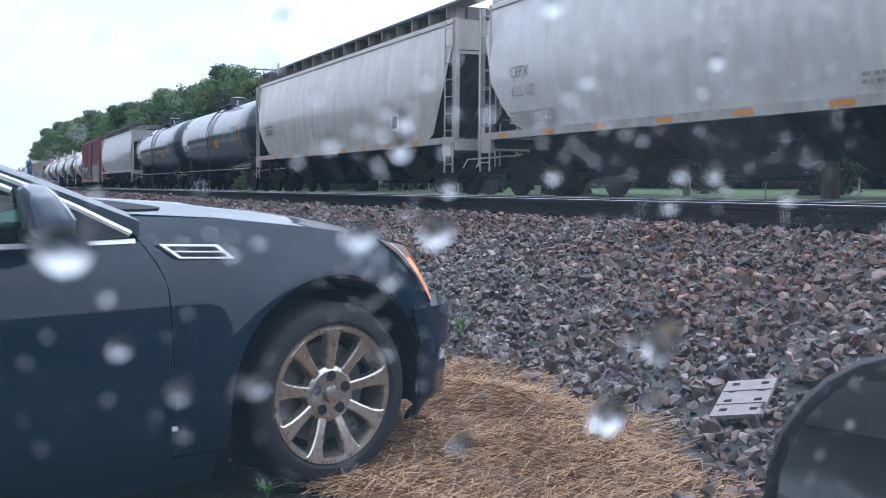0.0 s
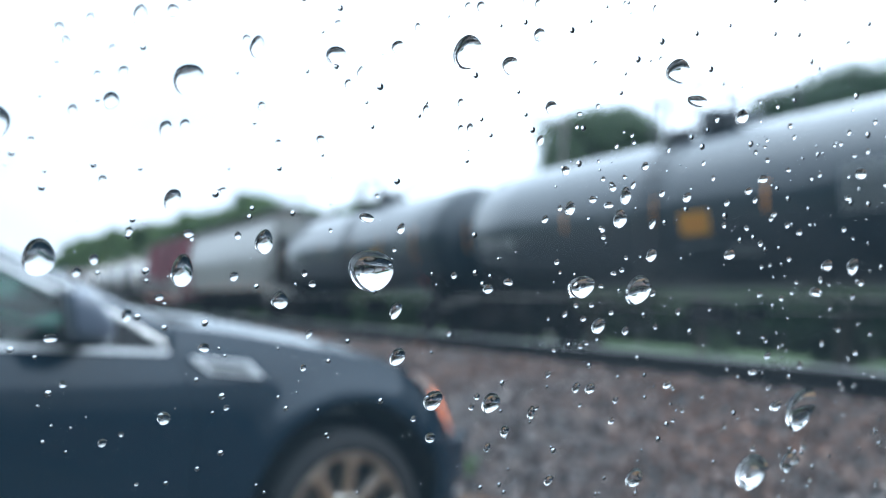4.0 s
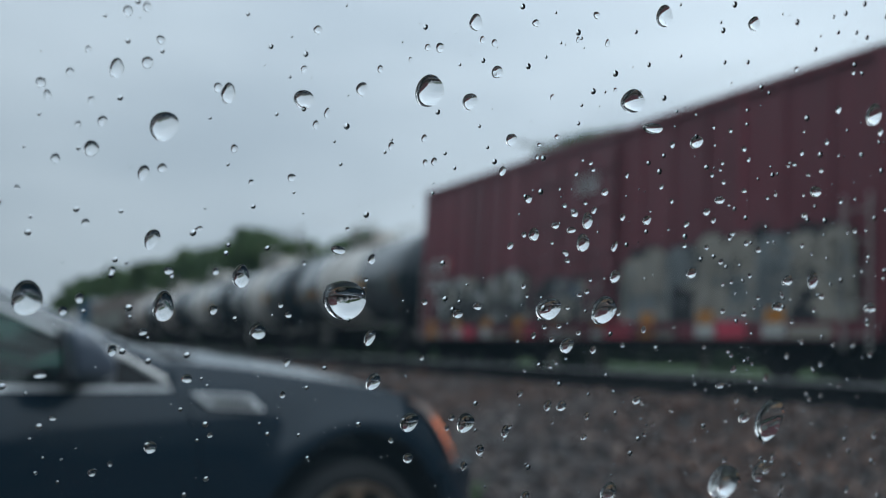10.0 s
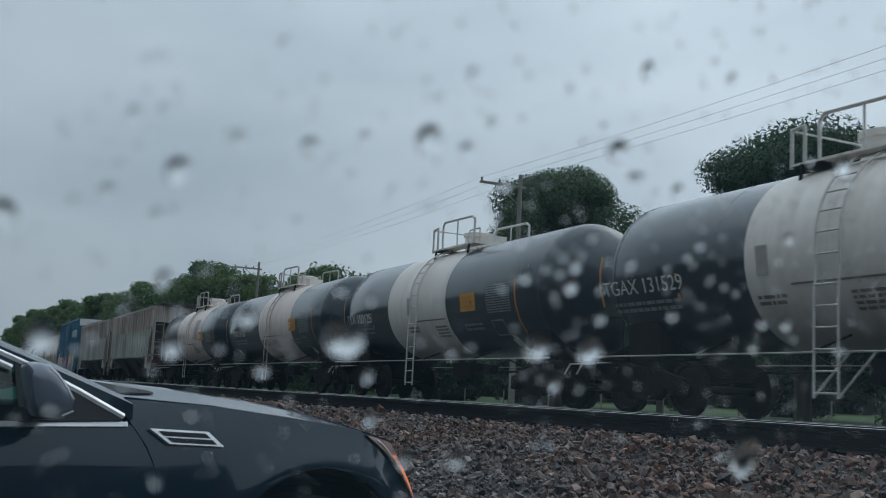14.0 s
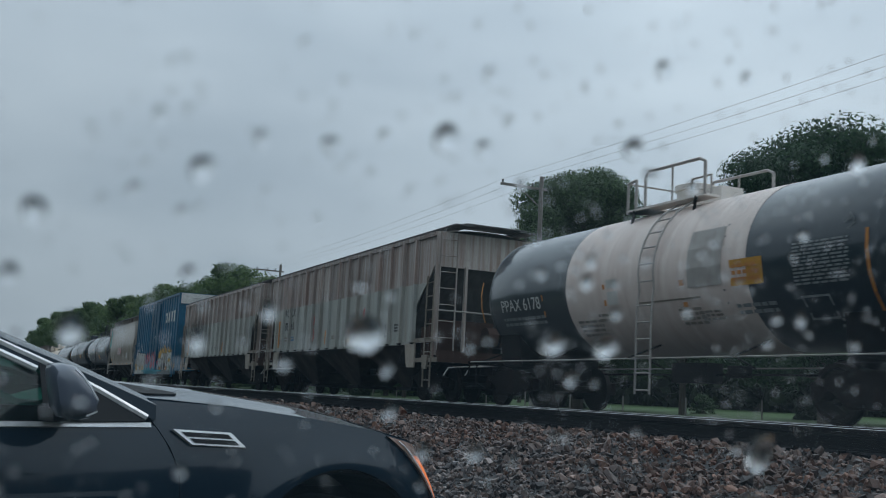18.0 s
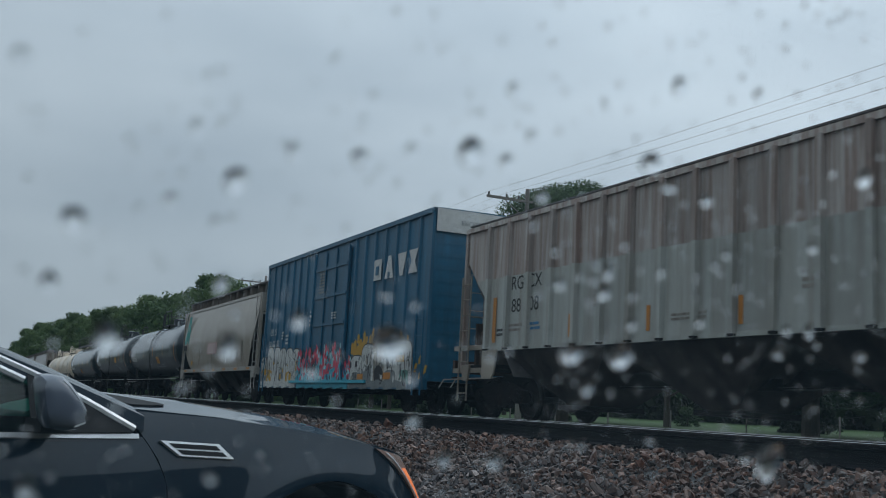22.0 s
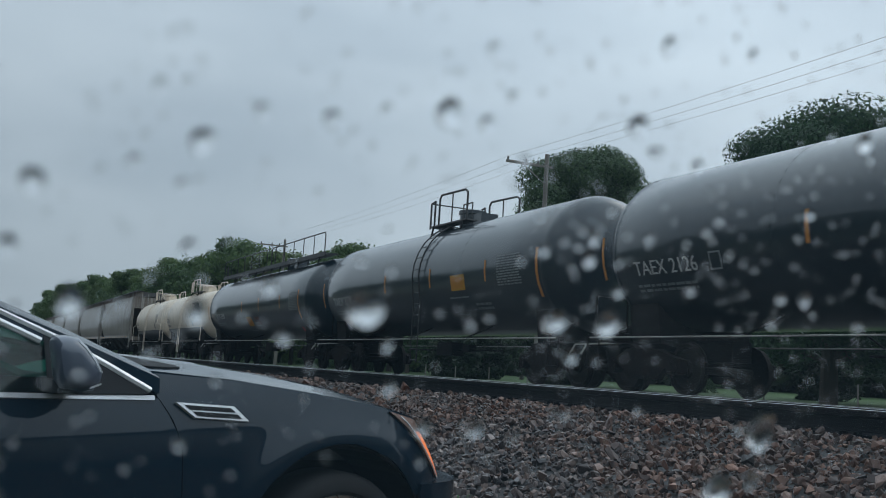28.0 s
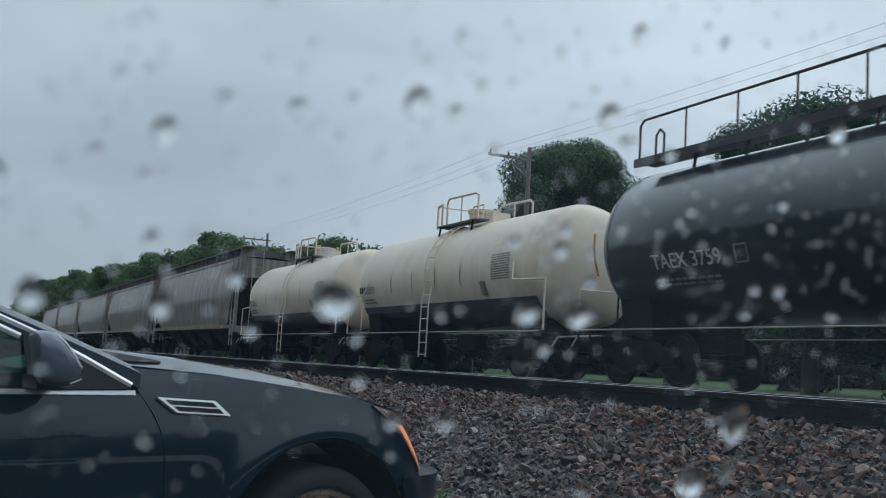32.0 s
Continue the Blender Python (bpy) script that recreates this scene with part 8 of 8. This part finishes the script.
for x in (-1.4, 1.42):
    for y in (0.0, -1.7):
        bm = bmesh.new()
        lathe(bm, [(-0.1, 0.2), (-0.1, 0.3), (-0.08, 0.33), (0.08, 0.33), (0.1, 0.3), (0.1, 0.2)], 28, "y")
        part("wheel", bm, M["tyre"], viewer_car).matrix_basis = level @ pose(x, y, 0.33)
# door mirror outside the front corner of the window
mirror_at = Vector((-0.995, 1.192, EYE_Z - 0.391))
mirror_m = GLASS_M.inverted() @ Matrix.Translation(mirror_at) @ (Vector((0, 0, EYE_Z)) - mirror_at + Vector((0.25, -0.55, -0.2))).to_track_quat("Z", "Y").to_matrix().to_4x4()
bm = bmesh.new()
def oval(a, k, n=28, wide=0.205, high=0.225):
    c, s = math.cos(a), math.sin(a)
    r = (abs(c) ** 2.1 + abs(s) ** 2.1) ** (-1 / 2.1)
    return c * r * wide * k, s * r * high * k
rings = []
for depth, k in ((0.012, 0.93), (0.02, 0.97), (0.012, 1.0), (-0.03, 0.98), (-0.07, 0.8), (-0.09, 0.4)):
    rings.append([(*oval(j * math.tau / 28, k), depth) for j in range(28)])
loft_x(bm, rings)
housing = part("mirror_housing", bm, M["car_black"], viewer_car, "black oval door mirror housing", True)
housing.matrix_basis = mirror_m
bm = bmesh.new()
loft_x(bm, [[(*oval(j * math.tau / 28, 0.9), d) for j in range(28)] for d in (0.013, 0.0225)])
part("mirror_glass", bm, M["mirror"], housing, "mirror glass showing grass and sky")
arm_at = mirror_m.translation
part("mirror_arm", bar([(arm_at.x + 0.02, arm_at.y - 0.06, arm_at.z), (arm_at.x + 0.05, -0.36, -0.028)], 0.03, 8), M["car_black"], viewer_car)


def drop_mesh(seed, flat=0.75, sharp=0.0):
    """A bead of water on the glass: a bulging cap with an uneven rim, flat behind."""
    rnd = random.Random(seed)
    bm = bmesh.new()
    n, rows = 24, 8
    edge = flat                    # angle at which the bead meets the glass
    flat = (1 - math.cos(edge)) / math.sin(edge)
    wob = [1 + 0.05 * math.sin(2 * k * math.tau / n + seed) + 0.03 * math.sin(3 * k * math.tau / n + seed * 2) for k in range(n)]
    rings = []
    for j in range(rows):
        a = edge * (1 - j / rows)
        r, h = math.sin(a) / math.sin(edge), (math.cos(a) - math.cos(edge)) / math.sin(edge)
        ring = []
        for k in range(n):
            c, s = math.cos(k * math.tau / n), math.sin(k * math.tau / n)
            y = s * r * wob[k] * (1 + sharp * 0.3 * max(0.0, s))
            ring.append(bm.verts.new((c * r * wob[k] * (1 - sharp * 0.35 * max(0.0, s)), y - 0.08 * h, -h)))
        rings.append(ring)
    tip = bm.verts.new((0, -0.08 * flat, -flat))
    for a, b in zip(rings, rings[1:]):
        for k in range(n):
            bm.faces.new((a[k], a[(k + 1) % n], b[(k + 1) % n], b[k]))
    for k in range(n):
        bm.faces.new((rings[-1][k], rings[-1][(k + 1) % n], tip))
    bm.faces.new(rings[0])
    ob = part("raindrop", bm, M["water"], None, smooth=True)
    ob.data.polygons[len(ob.data.polygons) - 1].use_smooth = False
    me = ob.data
    bpy.data.objects.remove(ob)
    return me


DROP_MESHES = [drop_mesh(k, 0.93 + 0.03 * (k % 4), (0.0, 0.12, 0.25)[k % 3]) for k in range(8)]
# the larger drops: along the glass, up it, half width, half height, in millimetres
BIG_DROPS = [
    [(166, -69, 7.8, 9.0), (150, -97, 6.1, 7.4), (167, -92, 3.4, 4.6), (-141, -3, 3.7, 4.2), (-145, -22, 2.7, 3.1), (-162, 41, 2.8, 2.3), (-142, -85, 3.2, 3.5), (-141, -40, 1.1, 1.6)],
    [(-95, 16, 4.1, 4.3), (-14, 39, 4.9, 5.3), (65, 48, 5.0, 4.2), (-31, -31, 7.5, 6.5), (-126, -37, 4.4, 4.9), (-88, -37, 3.3, 4.4), (47, -29, 5.4, 4.0), (71, -28, 5.2, 5.5), (0, -72, 3.4, 3.4), (22, -72, 3.4, 3.7), (-58, -43, 2.5, 2.7), (-55, 30, 3.1, 2.9), (-110, 30, 2.0, 2.7), (-78, 28, 2.3, 2.9), (-37, 36, 2.0, 2.1), (-114, 7, 2.0, 2.3), (-99, 2, 1.6, 2.3), (-94, 4, 1.3, 1.4), (-123, 3, 1.2, 1.4), (-129, 23, 1.3, 1.4), (-127, 20, 1.0, 1.3), (-122, 27, 1.1, 1.1), (-112, 15, 1.3, 1.5), (-102, 33, 1.6, 1.7)],
    [(-94, -17, 2.2, 3.1), (-113, -14, 1.1, 1.1), (-54, 51, 1.4, 1.3), (-13, 53, 1.5, 1.6), (-32, 43, 1.1, 1.1), (-47, 27, 1.0, 1.5), (-50, 23, 1.0, 1.4), (-24, 20, 1.0, 1.4), (-55, 6, 1.3, 1.2), (-13, 24, 1.0, 1.3), (-8, 17, 1.1, 1.4), (-109, 46, 1.3, 1.5), (-104, 48, 1.3, 1.3), (-2, 63, 2.5, 2.5), (1, 38, 2.8, 2.8), (9, 49, 2.1, 2.1), (19, 28, 2.1, 2.1), (6, 58, 1.1, 1.2), (20, 67, 1.4, 1.2), (43, 74, 1.4, 1.2), (71, 79, 3.8, 3.6), (112, 84, 3.0, 2.5), (76, 40, 4.5, 1.9), (97, 38, 3.0, 2.5)],
    [(162, 27, 3.2, 2.2), (184, 61, 4.2, 4.8), (35, -3, 2.0, 2.4), (30, 9, 1.5, 1.5), (56, -4, 2.9, 3.1), (50, 6, 1.6, 1.3), (82, 7, 1.9, 1.7), (114, 18, 2.3, 1.6), (109, 13, 1.7, 1.4), (61, 15, 1.4, 1.5), (-66, -26, 2.6, 3.7), (-36, -15, 2.5, 1.4), (-34, -8, 0.8, 0.6), (-24, -17, 1.4, 1.6), (-20, -43, 1.9, 2.8), (-16, -58, 2.5, 3.1), (-101, -51, 1.3, 1.8), (-120, -59, 1.8, 1.3), (-78, -59, 1.7, 1.4), (-86, -81, 2.0, 2.0), (-88, -26, 1.5, 1.1), (-74, -25, 1.1, 1.1), (-112, -36, 1.3, 1.5), (-116, -40, 1.2, 1.4)],
    [(-73, -37, 1.3, 1.4), (-93, -45, 1.2, 1.1), (-104, -27, 0.9, 0.9), (2, -85, 1.9, 1.8), (11, -33, 2.0, 1.6), (18, -30, 1.9, 1.2), (58, -42, 2.9, 2.8), (73, -15, 2.2, 2.4), (70, -43, 1.4, 1.6), (108, -11, 2.4, 2.1), (158, -10, 2.8, 2.3), (172, -9, 2.9, 3.6), (156, -21, 3.6, 1.8), (209, -18, 4.2, 1.9), (152, -68, 3.1, 2.2), (95, -62, 1.8, 1.6), (55, -65, 1.6, 2.0), (61, -65, 2.0, 2.1), (39, -75, 1.5, 2.5), (30, -82, 1.7, 2.1), (149, -96, 8.9, 7.0), (91, -99, 4.1, 3.5), (53, -100, 1.8, 2.0), (135, -55, 2.1, 1.2)],
    [(-102, -89, 1.2, 1.3), (-115, -72, 1.0, 1.0), (-49, -37, 1.1, 1.1), (-52, -34, 0.9, 1.0)],
    [(56, 4, 2.3, 2.9), (70, -4, 1.3, 1.9), (179, -15, 1.8, 1.3), (50, 0, 1.9, 1.2), (43, 1, 1.6, 1.2), (159, 17, 1.5, 1.2), (139, 1, 1.4, 1.2), (132, 3, 1.2, 1.2), (139, -25, 1.4, 1.0), (58, 8, 1.0, 1.3), (124, 6, 1.4, 0.9), (51, -40, 1.1, 1.1), (43, -39, 1.0, 1.2), (125, 23, 1.2, 0.9), (59, -23, 1.3, 0.8), (62, -37, 1.1, 0.9), (114, 25, 1.1, 0.9), (51, -11, 1.2, 0.8), (69, 22, 0.8, 1.1), (55, -28, 1.1, 0.8), (53, -35, 1.1, 0.8), (156, 33, 1.2, 0.7), (49, -8, 1.0, 0.8)],
]
k = 0
for row in BIG_DROPS:
    for u, v, a, b in row:
        d = tagged(new("raindrop", DROP_MESHES[k % 8]), "clear raindrop clinging to the window glass", "raindrop", "raindrops on the window")
        size = math.sqrt(a * b)
        d.matrix_basis = GLASS_M @ pose(u / 1000, v / 1000, -0.0002, 0, 0, random.uniform(-14, 14)) @ Matrix.Diagonal((a / 1000, b / 1000, size / 1000, 1))
        k += 1
rnd = random.Random(5)
rest_v, rest_f = [], []
for k in range(305):
    if k < 185:
        u, v = rnd.uniform(-0.19, 0.42), rnd.uniform(-0.16, 0.13)
        a = rnd.uniform(0.6, 1.25) * (1.0 + max(0.0, u) * 1.6) / 1000
        lean, tall = rnd.uniform(-20, 20), rnd.uniform(0.9, 1.4)
    else:                              # more of them towards the middle of the glass
        u, v = rnd.uniform(0.03, 0.215), rnd.uniform(-0.075, 0.055)
        a = rnd.uniform(0.5, 1.05) * (1.0 + u * 1.5) / 1000
        lean, tall = rnd.uniform(-40, 10), rnd.uniform(0.75, 1.3)
    place = pose(u, v, -0.0002, 0, 0, lean) @ Matrix.Diagonal((a, a * tall, a, 1))
    me = DROP_MESHES[k % 8]
    if k < 150:
        tagged(new("raindrop", me), "small clear raindrop on the window glass", "raindrop", "raindrops on the window").matrix_basis = GLASS_M @ place
    else:
        o = len(rest_v)
        rest_v += [tuple(place @ p.co) for p in me.vertices]
        rest_f += [tuple(o + i for i in p.vertices) for p in me.polygons]
me = bpy.data.meshes.new("small_raindrops")
me.from_pydata(rest_v, [], rest_f)
me.materials.append(M["water"])
me.polygons.foreach_set("use_smooth", [len(f) < 5 for f in rest_f])
tagged(new("small_raindrops", me), "many small clear raindrops on the window glass", "raindrops", kind="stuff").matrix_basis = GLASS_M
# fine spray between the drops
verts, faces = [], []
for k in range(2000):
    u, v, a = rnd.uniform(-0.2, 0.48), rnd.uniform(-0.19, 0.15), (0.2 + 0.9 * rnd.random() ** 2) / 1000
    a *= 1.0 + max(0.0, u) * 1.5
    o = len(verts)
    for r, h in ((1.0, 0.0), (0.75, 0.28)):
        for j in range(8):
            verts.append((u + a * r * math.cos(j * math.tau / 8), v + a * r * math.sin(j * math.tau / 8), -0.0002 - a * h))
    verts.append((u, v, -0.0002 - a * 0.42))
    for j in range(8):
        i = (j + 1) % 8
        faces.append((o + j, o + i, o + 8 + i, o + 8 + j))
        faces.append((o + 8 + j, o + 8 + i, o + 16))
    faces.append(tuple(o + j for j in range(7, -1, -1)))
me = bpy.data.meshes.new("fine_droplets")
me.from_pydata(verts, [], faces)
me.materials.append(M["water"])
me.polygons.foreach_set("use_smooth", [True] * len(me.polygons))
spray_ob = tagged(new("fine_droplets", me), "fine droplets scattered over the window glass", "droplets", kind="stuff")
spray_ob.matrix_basis = GLASS_M


# ---- all that moves ----
def motions():
    ride = [0.0, 4.0, 8.0, 12.0, 16.0, 20.0, 24.0, 28.0, 32.0]
    for car, x in MOVING:
        walk(car, [(t, pose(x + TRAIN_SPEED * t, FAR_TRACK, RAIL_Z)) for t in ride])
    # wheels roll: two keyed patterns, one for each axle place, shared by all trucks
    step = 1 / 15
    for k, ax in enumerate((-0.9, 0.9)):
        same = [w for w, i in ALL_WHEELS if i == k]
        first = same[0]
        walk(first, [(j * step, pose(ax, 0, 0.46) @ pose(0, 0, 0, 0, math.degrees(TRAIN_SPEED * j * step / 0.46), 0)) for j in range(int(32 / step) + 1)])
        for w in same[1:]:
            w.rotation_mode = "QUATERNION"
            w.animation_data_create()
            w.animation_data.action = first.animation_data.action
            w.animation_data.action_slot = first.animation_data.action_slot
    walk(focus, FOCUS_ROWS)


motions()
